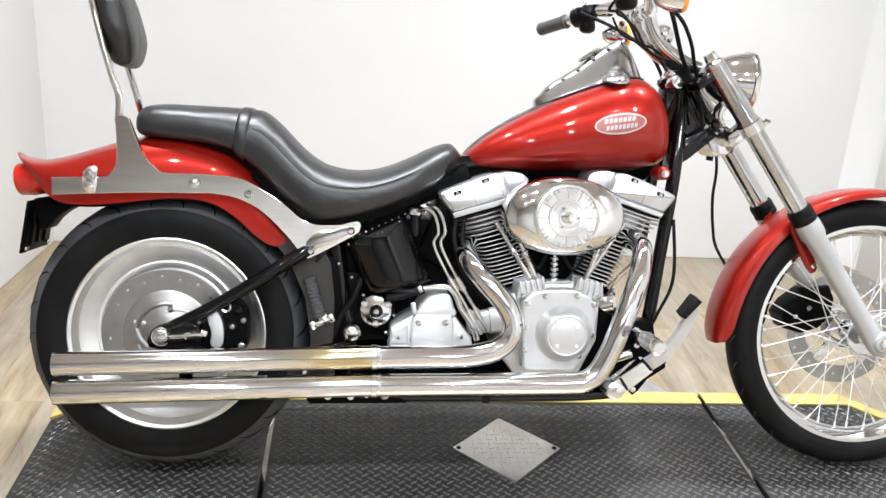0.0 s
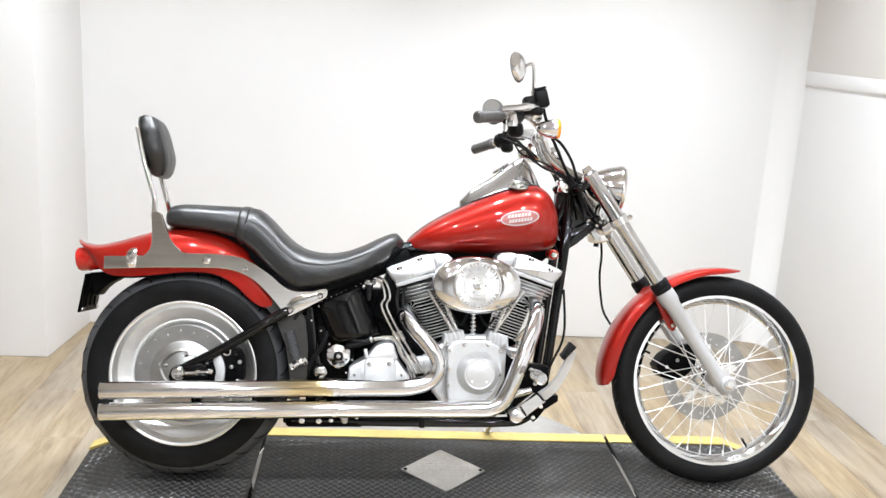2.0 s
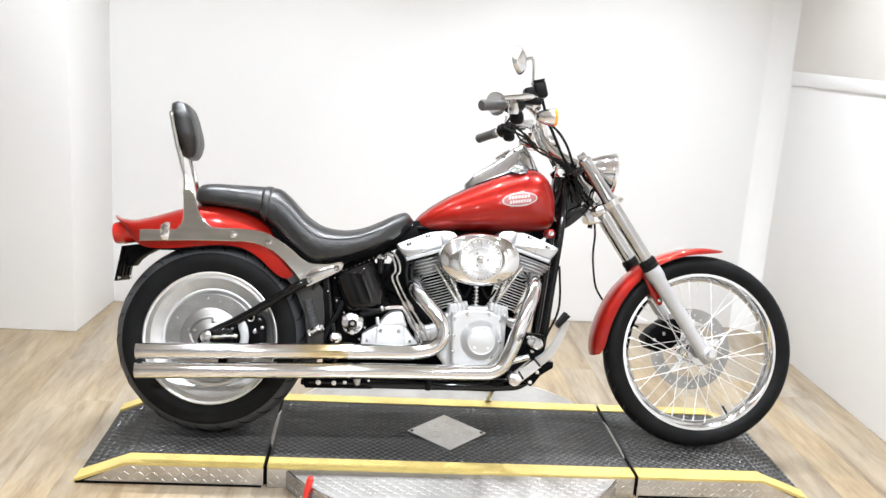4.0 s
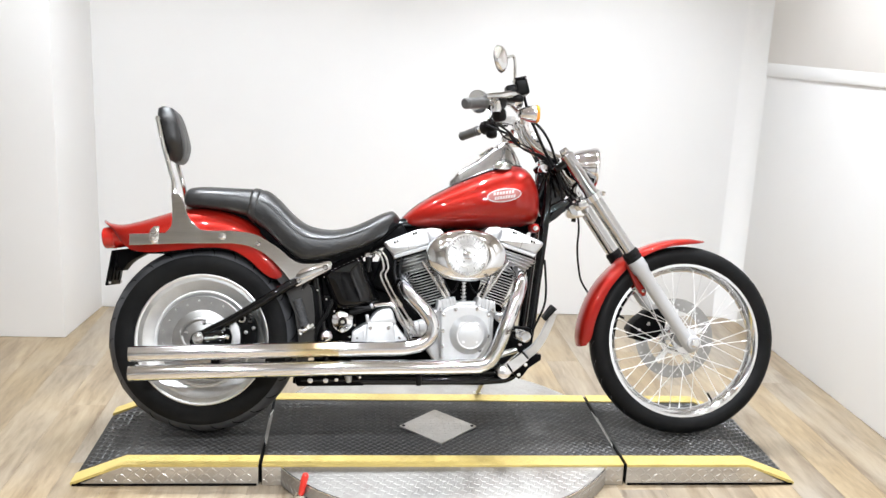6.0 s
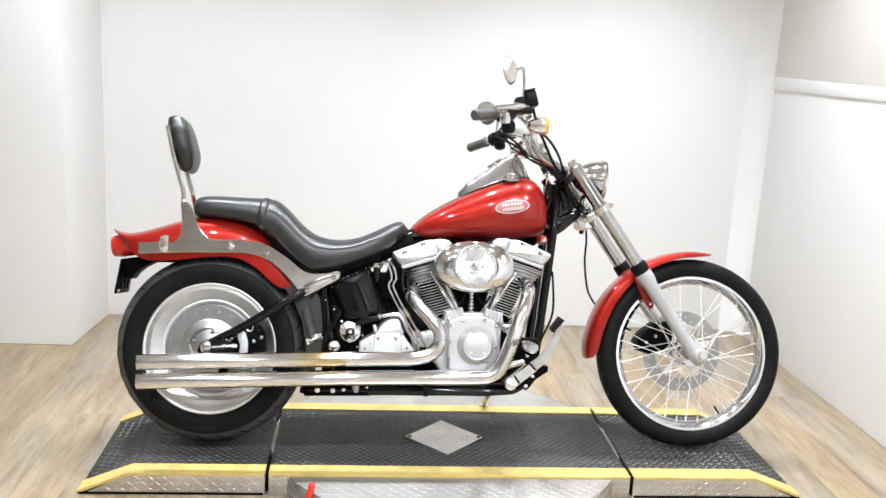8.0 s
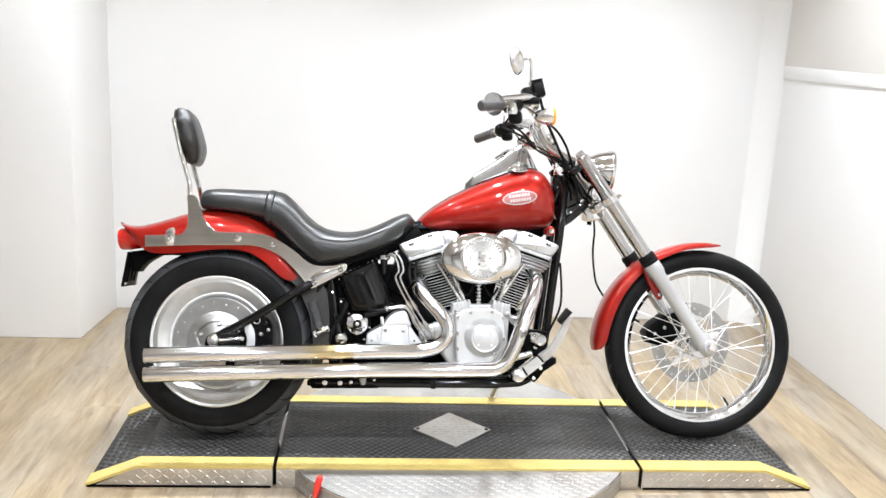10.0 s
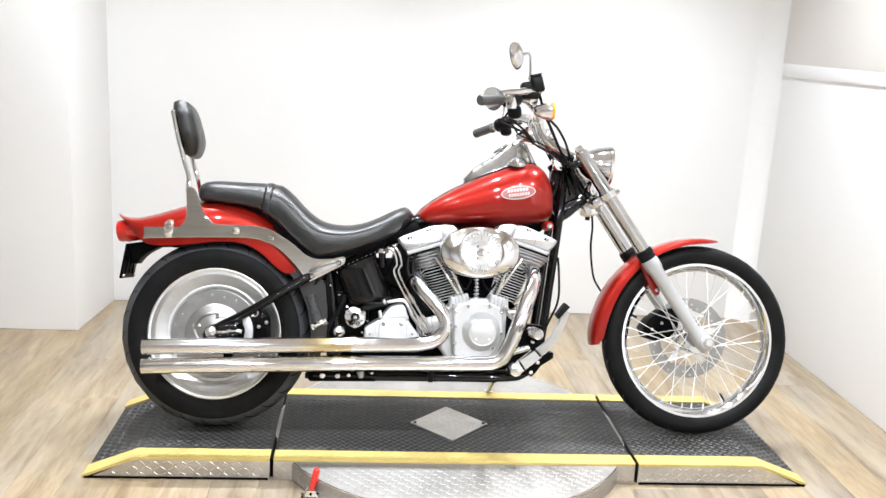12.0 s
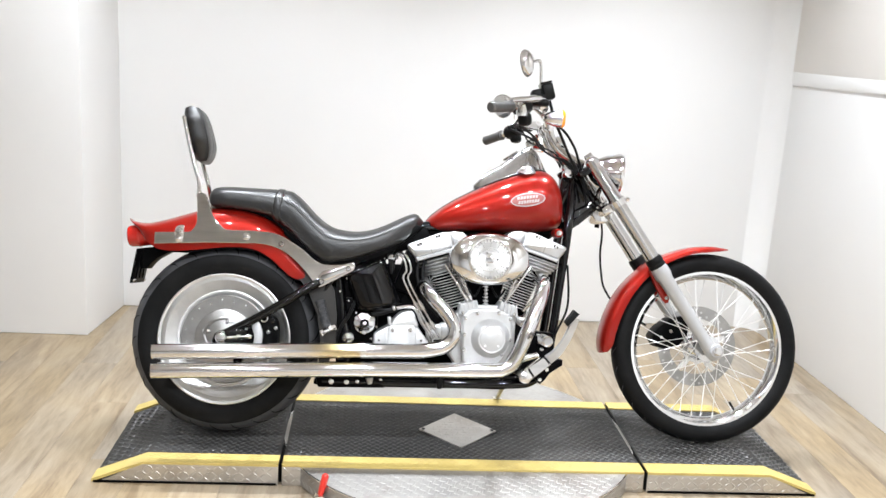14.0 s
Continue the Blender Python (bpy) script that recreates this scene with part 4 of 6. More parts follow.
def tank():
    line = smooth_line(TANK, 5)
    rings = [oval(w, lo, hi, x, TANK_POWER, 44, belly=TANK_BELLY) for x, lo, hi, w in line]
    body = part("fuel_tank", loft(rings), RED, bike, "glossy candy red teardrop fuel tank", 60)
    bm = bmesh.new()
    rings = []
    for k in range(24):
        x = -0.176 + k * (0.30) / 23
        top = tank_line(x)[2]
        w = 0.030 + 0.018 * min(1, max(0, (x + 0.17) / 0.2))
        rings.append([(x, -w, top - 0.012), (x, -w + 0.004, top + 0.0005), (x, 0, top + 0.0035), (x, w - 0.004, top + 0.0005), (x, w, top - 0.012), (x, 0, top - 0.02)])
    part("tank_strap", loft(rings), LEATHER, body, "black leather tank strap")
    st = [(-0.012, 0.868, 0.890, 0.014), (0.004, 0.872, 0.906, 0.028), (0.021, 0.880, 0.925, 0.036), (0.055, 0.894, 0.948, 0.046), (0.090, 0.908, 0.971, 0.054), (0.130, 0.920, 1.004, 0.062),
          (0.164, 0.928, 1.027, 0.066), (0.183, 0.930, 1.036, 0.064), (0.205, 0.928, 1.016, 0.058), (0.227, 0.922, 0.977, 0.048), (0.244, 0.915, 0.945, 0.036), (0.262, 0.908, 0.925, 0.022)]
    rings = []
    for x, lo, hi, w in smooth_line(st, 4):
        h = hi - lo
        side = [(1.0, 0.0), (1.0, 0.10), (0.97, 0.20), (0.62, 0.80), (0.54, 0.92), (0.42, 0.985), (0.2, 1.0)]
        rings.append([(x, -w * a, lo + h * b) for a, b in side] + [(x, w * a, lo + h * b) for a, b in side[::-1]])
    con = part("dash_console", loft(rings), DASH, body, "dull chrome dash console with gauge", 60)
    for side in (-1, 1):
        edge = []
        for x in np.linspace(-0.004, 0.235, 13):
            w = float(np.interp(x, [q[0] for q in st], [q[3] for q in st])) + 0.004
            _, lo, hi, wide = tank_line(x)
            zc = lo + (hi - lo) * TANK_BELLY
            edge.append((x, side * w, zc + (hi - zc) * (1 - min(0.99, w / wide) ** TANK_POWER) ** (1 / TANK_POWER) + 0.001))
        part("console_edge", tube(edge, 0.0042, 8, 2), RUBBER, con, "black rubber edging")
    dial = bmesh.new()
    lathe([(0.026, 0.0), (0.030, 0.002), (0.030, 0.006), (0.027, 0.008), (0.024, 0.007)], (0.118, 0, 0.996), (-0.56, 0, 0.83), 36, dial)
    part("gauge_ring", dial, CHROME, con)
    part("gauge_face", lathe([(0, 0.0065), (0.025, 0.0065)], (0.118, 0, 0.996), (-0.56, 0, 0.83), 36), PLASTIC, con, "dark gauge face")
    for k in range(6):
        studs = bmesh.new()
        x = 0.015 + k * 0.034
        lo, hi, w = np.interp(x, [s[0] for s in st], [s[1] for s in st]), np.interp(x, [s[0] for s in st], [s[2] for s in st]), np.interp(x, [s[0] for s in st], [s[3] for s in st])
        lathe([(0, 0.005), (0.003, 0.004), (0.005, 0.002), (0.0055, 0)], (x, -w * 0.55, hi - 0.004), (-0.3, -0.4, 0.9), 12, studs)
        part("console_screw", studs, CHROME, con)
    cap = bmesh.new()
    lathe([(0, 0.022), (0.010, 0.0215), (0.018, 0.019), (0.0225, 0.014), (0.024, 0.009), (0.030, 0.007), (0.033, 0.003), (0.034, 0)], (0.164, -0.074, 0.938), (0, -0.30, 0.95), 30, cap)
    part("fuel_cap", cap, CHROME, body, "chrome fuel cap")
    # oval badge laid on the skin of the tank
    cx, cz, ax, az, tilt = 0.163, 0.837, 0.060, 0.0235, radians(9)

    def skin(u, v, lift):
        x, z = cx + u * math.cos(tilt) - v * math.sin(tilt), cz + u * math.sin(tilt) + v * math.cos(tilt)
        return (x, -tank_side(x, z) - lift, z)

    def patch(rx, rz, lift, hole=0.0, count=48):
        bm = bmesh.new()
        rows = []
        for f in np.linspace(hole, 1.0, 6):
            rows.append([bm.verts.new(skin(rx * f * math.cos(2 * math.pi * k / count), rz * f * math.sin(2 * math.pi * k / count), lift)) for k in range(count)])
        for a, b in zip(rows, rows[1:]):
            for k in range(count):
                bm.faces.new((a[k], a[(k + 1) % count], b[(k + 1) % count], b[k]))
        return bm

    badge = part("tank_badge", patch(ax, az, 0.0030, 0.02), LOGO, body, "oval silver badge with grey lettering")
    part("badge_fill", patch(ax * 0.93, az * 0.83, 0.0038, 0.02), BADGE_FILL, badge)
    for v0, u0, u1, n in ((0.0035, -0.038, 0.036, 7), (-0.012, -0.036, 0.038, 8)):
        for k in range(n):
            a = u0 + (u1 - u0) * k / n
            b = a + (u1 - u0) / n * 0.72
            q = [skin(a, v0, 0.0043), skin(b, v0, 0.0043), skin(b + 0.003, v0 + 0.010, 0.0043), skin(a + 0.003, v0 + 0.010, 0.0043)]
            bars = bmesh.new()
            bars.faces.new([bars.verts.new(p) for p in q])
            part("badge_bar", bars, BADGE_INK, badge)
    pc = bmesh.new()
    lathe([(0, -0.024), (0.010, -0.024), (0.015, -0.019), (0.017, 0.0), (0.017, 0.03)], (0.276, -0.100, 0.728), (0, 1, 0), 20, pc)
    pc = part("tank_mount", pc, RED, body)
    part("mount_bolt", rod((0.276, -0.130, 0.728), (0.276, -0.122, 0.728), 0.0095, seg=12, bevel=0.002), CHROME, pc)


SEAT = [(-0.918, 0.788, 0.812, 0.060), (-0.912, 0.776, 0.826, 0.082), (-0.895, 0.768, 0.838, 0.096), (-0.850, 0.765, 0.843, 0.106), (-0.770, 0.757, 0.842, 0.115), (-0.700, 0.741, 0.841, 0.119), (-0.668, 0.716, 0.838, 0.122), (-0.637, 0.690, 0.834, 0.126), (-0.597, 0.650, 0.802, 0.133), (-0.556, 0.616, 0.760, 0.143), (-0.516, 0.594, 0.729, 0.153), (-0.476, 0.597, 0.713, 0.160), (-0.418, 0.609, 0.707, 0.165), (-0.359, 0.629, 0.717, 0.163), (-0.302, 0.652, 0.741, 0.148), (-0.253, 0.677, 0.766, 0.122), (-0.214, 0.706, 0.778, 0.094), (-0.194, 0.727, 0.763, 0.066), (-0.185, 0.738, 0.752, 0.036)]


def seat_ring(x, lo, hi, w, grow=0.0):
    ring = []
    for k in range(36):
        a = 2 * math.pi * k / 36
        c, s = math.cos(a), math.sin(a)
        y = math.copysign(abs(c) ** (0.66 if s > 0 else 0.36), c) * (w + grow)
        zc = lo + (hi - lo) * 0.42
        z = zc + (math.copysign(abs(s) ** (0.80 if s > 0 else 0.42), s)) * ((hi + grow - zc) if s > 0 else (zc - lo + grow))
        ring.append((x, y, z))
    return ring


def seat():
    line = smooth_line(SEAT, 4)
    s = part("seat", loft([seat_ring(*q) for q in line]), LEATHER, bike, "black leather two-up seat", 70)
    pan = []
    for x, lo, hi, w in line:
        if -0.655 < x < -0.24:
            pan.append([(x, -w * 0.82, lo + 0.03), (x, w * 0.82, lo + 0.03), (x - 0.006, w * 0.80, lo - 0.016), (x - 0.006, -w * 0.80, lo - 0.016)])
    part("pan_filler", loft([[(x, -w * 0.6, lo + 0.04), (x, w * 0.6, lo + 0.04), (x, w * 0.6, lo - 0.012), (x, -w * 0.6, lo - 0.012)] for x, lo, hi, w in line if -0.80 < x < -0.60]), BLACK_SATIN, s)
    part("seat_pan", loft(pan), BLACK_SATIN, s, "black seat pan")
    seam = []
    for q in line:
        x, lo, hi, w = q
        if -0.655 < x < -0.30:
            z = lo + (hi - lo) * 0.66
            ring = seat_ring(x, lo, hi, w)
            best = min((p for p in ring if p[1] < 0), key=lambda p: abs(p[2] - z))
            seam.append((x, best[1] * 1.004, best[2]))
    part("piping", tube(seam, 0.0013, 8, 2), LEATHER, s)
    seam2 = [(p[0], -p[1], p[2]) for p in seam]
    part("piping", tube(seam2, 0.0013, 8, 2), LEATHER, s)
    rows = []
    for k in range(5):
        x = -0.702 + 0.028 * k / 4
        lo, hi, w = (float(np.interp(x, [q[0] for q in SEAT], [q[i] for q in SEAT])) for i in (1, 2, 3))
        rows.append([(px + (pz - 0.79) * 0.16 + 0.006, py, pz) for px, py, pz in seat_ring(x, lo, hi, w, 0.003 if 0 < k < 4 else 0.0)])
    part("passenger_strap", loft(rows), LEATHER, s, "black leather strap across the seat", 70)


FENDER_R = [((-1.190, 0.721), (-1.182, 0.714), 0.018), ((-1.175, 0.713), (-1.146, 0.682), 0.055), ((-1.125, 0.708), (-1.113, 0.648), 0.094), ((-1.066, 0.721), (-1.072, 0.621), 0.112),
            ((-1.010, 0.739), (-1.015, 0.616), 0.118), ((-0.954, 0.757), (-0.944, 0.622), 0.120), ((-0.895, 0.770), (-0.870, 0.632), 0.120), ((-0.823, 0.772), (-0.800, 0.636), 0.120),
            ((-0.746, 0.756), (-0.742, 0.627), 0.120), ((-0.688, 0.726), (-0.690, 0.597), 0.120), ((-0.648, 0.690), (-0.656, 0.566), 0.120), ((-0.608, 0.642), (-0.622, 0.541), 0.119),
            ((-0.580, 0.592), (-0.596, 0.537), 0.116), ((-0.570, 0.560), (-0.576, 0.547), 0.112)]


def fender_rings(stations, count=25, inset=0.0, round_=0.55, per=4):
    rings = []
    for q in smooth_line([(*c, *s, w) for c, s, w in stations], per):
        cx, cz, sx, sz, w = q
        ring = []
        for k in range(count):
            a = math.pi * k / (count - 1)
            c, h = math.cos(a), math.sin(a) ** round_
            y = math.copysign(abs(c) ** 0.7, c) * (w - inset)
            ring.append((sx + (cx - sx) * h, y, sz + (cz - sz) * h - inset * h))
        rings.append(ring)
    return rings


def shell(name, outer, inner, material, parent, label):
    """A fender with real thickness: an outer and an inner skin joined round the rim."""
    bm = bmesh.new()
    loft([o + i[::-1] for o, i in zip(outer, inner)], bm)
    return part(name, bm, material, parent, label, 50)


def rear_fender():
    f = shell("rear_fender", fender_rings(FENDER_R), fender_rings(FENDER_R, inset=0.005), RED, bike, "candy red rear fender")
    liner = [((c[0], c[1] - 0.012), (s[0] + 0.0, s[1] - 0.006), w - 0.010) for c, s, w in FENDER_R[3:]]
    shell("fender_liner", fender_rings(liner), fender_rings(liner, inset=0.004), BLACK_SATIN, f, "black inner fender lip")
    strut = [(-1.076, 0.637), (-1.076, 0.674), (-0.962, 0.680), (-0.946, 0.700), (-0.941, 0.728), (-0.945, 0.806), (-0.938, 0.811), (-0.920, 0.809), (-0.913, 0.798), (-0.901, 0.766),
             (-0.885, 0.731), (-0.861, 0.704), (-0.837, 0.692), (-0.747, 0.692), (-0.680, 0.685), (-0.638, 0.666), (-0.590, 0.636), (-0.548, 0.602), (-0.514, 0.589), (-0.459, 0.590), (-0.426, 0.599),
             (-0.416, 0.592), (-0.418, 0.579), (-0.430, 0.567), (-0.520, 0.517), (-0.534, 0.515), (-0.545, 0.522), (-0.580, 0.565), (-0.636, 0.617), (-0.691, 0.643), (-0.746, 0.651), (-0.908, 0.647)]
    strut = curved(strut, [0, 1, 2, 5, 8, 19, 22, 25, 30, 31])
    for s in (-1, 1):
        st = part("fender_strut", slab(strut, s * 0.142, s * 0.126, 0.0015), BRUSHED, bike, "polished steel fender strut plate", 20)
        seat_plate = slab([(-0.52, 0.532), (-0.43, 0.576), (-0.424, 0.588), (-0.436, 0.590), (-0.505, 0.575), (-0.535, 0.548)], s * 0.1445, s * 0.141, 0.001, 3)
        part("cover_plate", seat_plate, CHROME, st)
        step = slab([(-1.012, 0.676), (-1.006, 0.694), (-0.994, 0.701), (-0.980, 0.699), (-0.982, 0.676), (-0.986, 0.646), (-1.006, 0.646)], s * 0.146, s * 0.140, 0.002, 2)
        part("dock_clip", step, BRUSHED, st)
        for x, z, r in ((-0.998, 0.684, 0.011), (-0.998, 0.659, 0.0125), (-0.777, 0.672, 0.0125), (-0.662, 0.652, 0.009), (-0.437, 0.578, 0.009), (-0.524, 0.531, 0.009)):
            b = bmesh.new()
            lathe([(0, 0.012), (r * 0.6, 0.0115), (r * 0.92, 0.008), (r, 0.002), (r, 0)], (x, s * 0.146, z), (0, s, 0), 18, b)
            part("acorn_nut", b, CHROME, st)
    bars = bmesh.new()
    up = [(-0.941, 0.80), (-0.947, 0.850), (-0.960, 0.893), (-0.981, 0.965), (-0.999, 1.040), (-1.005, 1.066)]
    for s in (-1, 1):
        flat = [(x, s * 0.125 if z < 0.84 else s * 0.094, z) for x, z in up]
        tube(flat, 0.0085, 12, bm=bars)
    tube([(-1.005, -0.094, 1.062), (-1.006, -0.06, 1.074), (-1.007, 0, 1.076), (-1.006, 0.06, 1.074), (-1.005, 0.094, 1.062)], 0.0085, 12, bm=bars)
    bar = part("sissy_bar", bars, CHROME, bike, "chrome passenger backrest frame with padded black cushion")
    pad_line = [(0.923, 0.010, -0.951), (0.929, 0.020, -0.950), (0.948, 0.031, -0.952), (0.985, 0.038, -0.956), (1.040, 0.037, -0.969), (1.078, 0.034, -0.979), (1.096, 0.029, -0.984), (1.103, 0.022, -0.986), (1.106, 0.010, -0.988)]
    rings = []
    for z, t, x in smooth_line(pad_line, 4):
        w = 0.104 * min(1.0, 0.62 + 6.0 * (z - 0.926)) * min(1.0, 0.76 + 6.0 * max(0.0, 1.102 - z))
        ring = []
        for k in range(32):
            a = 2 * math.pi * k / 32
            c, s = math.cos(a), math.sin(a)
            ring.append((x + math.copysign(abs(c) ** 0.7, c) * t, math.copysign(abs(s) ** 0.5, s) * w, z))
        rings.append(ring)
    for k in (20, 28):
        line = [tuple(r[k]) for r in rings[3:-3:3]]
        part("pad_piping", tube(line, 0.0026, 8, 2), LEATHER, bar)
    part("back_pad", loft(rings), LEATHER, bar, "black leather backrest cushion", 70)
    pad_back = slab([(-0.980, 0.955), (-0.967, 0.945), (-0.987, 1.06), (-1.000, 1.068)], -0.10, 0.10, 0.003)
    part("pad_backplate", pad_back, BLACK, bar)
    lens = bmesh.new()
    lathe([(0, -0.053), (0.028, -0.052), (0.034, -0.049), (0.037, -0.043), (0.0385, -0.020), (0.0395, -0.019), (0.0395, -0.013), (0.0385, -0.012), (0.036, 0.03)], (-1.142, 0, 0.666), (1, 0, 0.12), 32, lens, squash=1.0)
    t = part("tail_light", lens, TAIL, bike, "red tail light lens")
    part("base", lathe([(0.030, 0.024), (0.034, 0.026), (0.034, 0.03), (0.03, 0.045)], (-1.142, 0, 0.666), (1, 0, 0.12), 32), CHROME, t)
    holder = bmesh.new()
    rot = Matrix.Rotation(radians(9), 3, "Y")
    box(-1.150, 0, 0.560, 0.006, 0.186, 0.118, 0.002, rot, holder)
    box(-1.120, 0, 0.605, 0.055, 0.070, 0.016, 0.004, Matrix.Rotation(radians(-20), 3, "Y"), holder)
    h = part("plate_holder", holder, BLACK_SATIN, bike, "empty black number plate holder")
    for y in (-0.075, 0.075):
        part("plate_bolt", box(-1.152, y, 0.512, 0.008, 0.016, 0.009, 0.002, rot), POLISHED, h)
    arm = slab([(-1.146, 0.620), (-1.090, 0.628), (-1.044, 0.622), (-1.048, 0.611), (-1.085, 0.590), (-1.104, 0.574), (-1.120, 0.552), (-1.136, 0.550)], -0.040, 0.040, 0.004)
    part("holder_arm", arm, BLACK_SATIN, h, "curved black holder bracket")
    for y in (-0.045, 0.0, 0.045):
        part("holder_rib", box(-1.1455, y, 0.562, 0.006, 0.010, 0.09, 0.002, rot), BLACK_SATIN, h)


def rear_wheel():
    disc = bmesh.new()
    prof = [(0.0, -0.070), (0.050, -0.070), (0.056, -0.064), (0.060, -0.052), (0.104, -0.050), (0.108, -0.056), (0.136, -0.060), (0.140, -0.054), (0.146, -0.050), (0.152, -0.0515), (0.154, -0.056), (0.160, -0.057), (0.163, -0.0525), (0.186, -0.062), (0.199, -0.070), (0.204, -0.080),
            (0.210, -0.091), (0.217, -0.094), (0.2225, -0.091), (0.2225, -0.084), (0.207, -0.070), (0.200, 0.0), (0.207, 0.070), (0.2225, 0.084), (0.2225, 0.091), (0.217, 0.094), (0.209, 0.090), (0.196, 0.060), (0.05, 0.060), (0, 0.062)]
    lathe(prof, AXLE_R, (0, 1, 0), 112, disc)
    w = part("rear_wheel", disc, WHEEL, bike, "solid polished aluminium rear wheel with wide black tyre", 30)
    tyre = [(0.215, -0.088), (0.2235, -0.095), (0.246, -0.101), (0.264, -0.1015), (0.281, -0.097)]
    crown = [(0.290, -0.089), (0.300, -0.074), (0.309, -0.054), (0.3155, -0.030), (0.318, 0.0), (0.3155, 0.030), (0.309, 0.054), (0.300, 0.074), (0.290, 0.089)]
    prof = tyre + crown + [(r, -y) for r, y in tyre[::-1]]
    part("tyre", lathe(prof, AXLE_R, (0, 1, 0), 128, closed=True), RUBBER, w, "wide black rear tyre")
    # tread skin paler than the sidewall: its sheen is painted in
    tread_skin = [(0.2835, -0.0963)] + [(r + 0.0012, y) for r, y in crown] + [(0.2835, 0.0963)]
    part("tread_band", lathe(tread_skin, AXLE_R, (0, 1, 0), 128), TREAD, w, "tread band with its grey sheen put into the colour")
    # near-black strips paint the shade of the tread grooves
    for k in range(26):
        for s in (-1, 1):
            a0 = 2 * math.pi * (k + (0.5 if s > 0 else 0)) / 26
            pts = []
            for f in np.linspace(0, 1, 6):
                y = s * (0.092 - 0.062 * f)
                r = float(np.interp(abs(y), [0, 0.030, 0.054, 0.074, 0.089, 0.0963], [0.318, 0.3155, 0.309, 0.300, 0.290, 0.2835])) - 0.0002
                a = a0 + 0.16 * f ** 1.6
                pts.append(AXLE_R + Vector((r * math.cos(a), y, r * math.sin(a))))
            part("groove_strip", tube([tuple(p) for p in pts], [0.0012, 0.0026, 0.003, 0.003, 0.0026, 0.0012], 6, 2), BLACK_SATIN, w)
    rotor = bmesh.new()
    lathe([(0.100, -0.084), (0.1455, -0.084), (0.1465, -0.0815), (0.1455, -0.079), (0.100, -0.079)], AXLE_R, (0, 1, 0), 80, rotor, closed=True)
    rotor = part("brake_rotor", rotor, DISC, w, "drilled steel rear brake rotor")
    spider = bmesh.new()
    lathe([(0.0, -0.090), (0.046, -0.090), (0.052, -0.087), (0.094, -0.086), (0.101, -0.083), (0.101, -0.078), (0, -0.076)], AXLE_R, (0, 1, 0), 64, spider)
    part("rotor_carrier", spider, DISC, w)
    for k in range(20):
        a = 2 * math.pi * k / 20 + 0.1
        r = (0.126, 0.132)[k % 2]
        p = AXLE_R + Vector((r * math.cos(a), -0.0846, r * math.sin(a)))
        part("rotor_hole", rod(p, p + Vector((0, 0.004, 0)), 0.0030, seg=10), POLISHED, w)
    for k in range(3):
        a0 = 2 * math.pi * k / 3 + 1.4
        pts = [tuple(AXLE_R + Vector((0.070 * math.cos(a0 + t), -0.0850, 0.070 * math.sin(a0 + t)))) for t in np.linspace(0, 1.55, 9)]
        part("carrier_slot", tube(pts, 0.0062, 8, 2), DISC, w)
        a1 = a0 + 0.25
        pts = [tuple(AXLE_R + Vector((r * math.cos(a1 - k * 0.5), -0.0850, r * math.sin(a1 - k * 0.5)))) for k, r in ((0, 0.052), (1, 0.062), (2, 0.078))]
        part("carrier_rib", tube(pts, 0.0045, 8, 3), SATIN, w)
    for k in range(5):
        a = 2 * math.pi * k / 5 + 0.2
        p = AXLE_R + Vector((0.058 * math.cos(a), -0.0875, 0.058 * math.sin(a)))
        part("rotor_bolt", bolt(p, (0, -1, 0), 0.008, 0.006), CHROME, w)


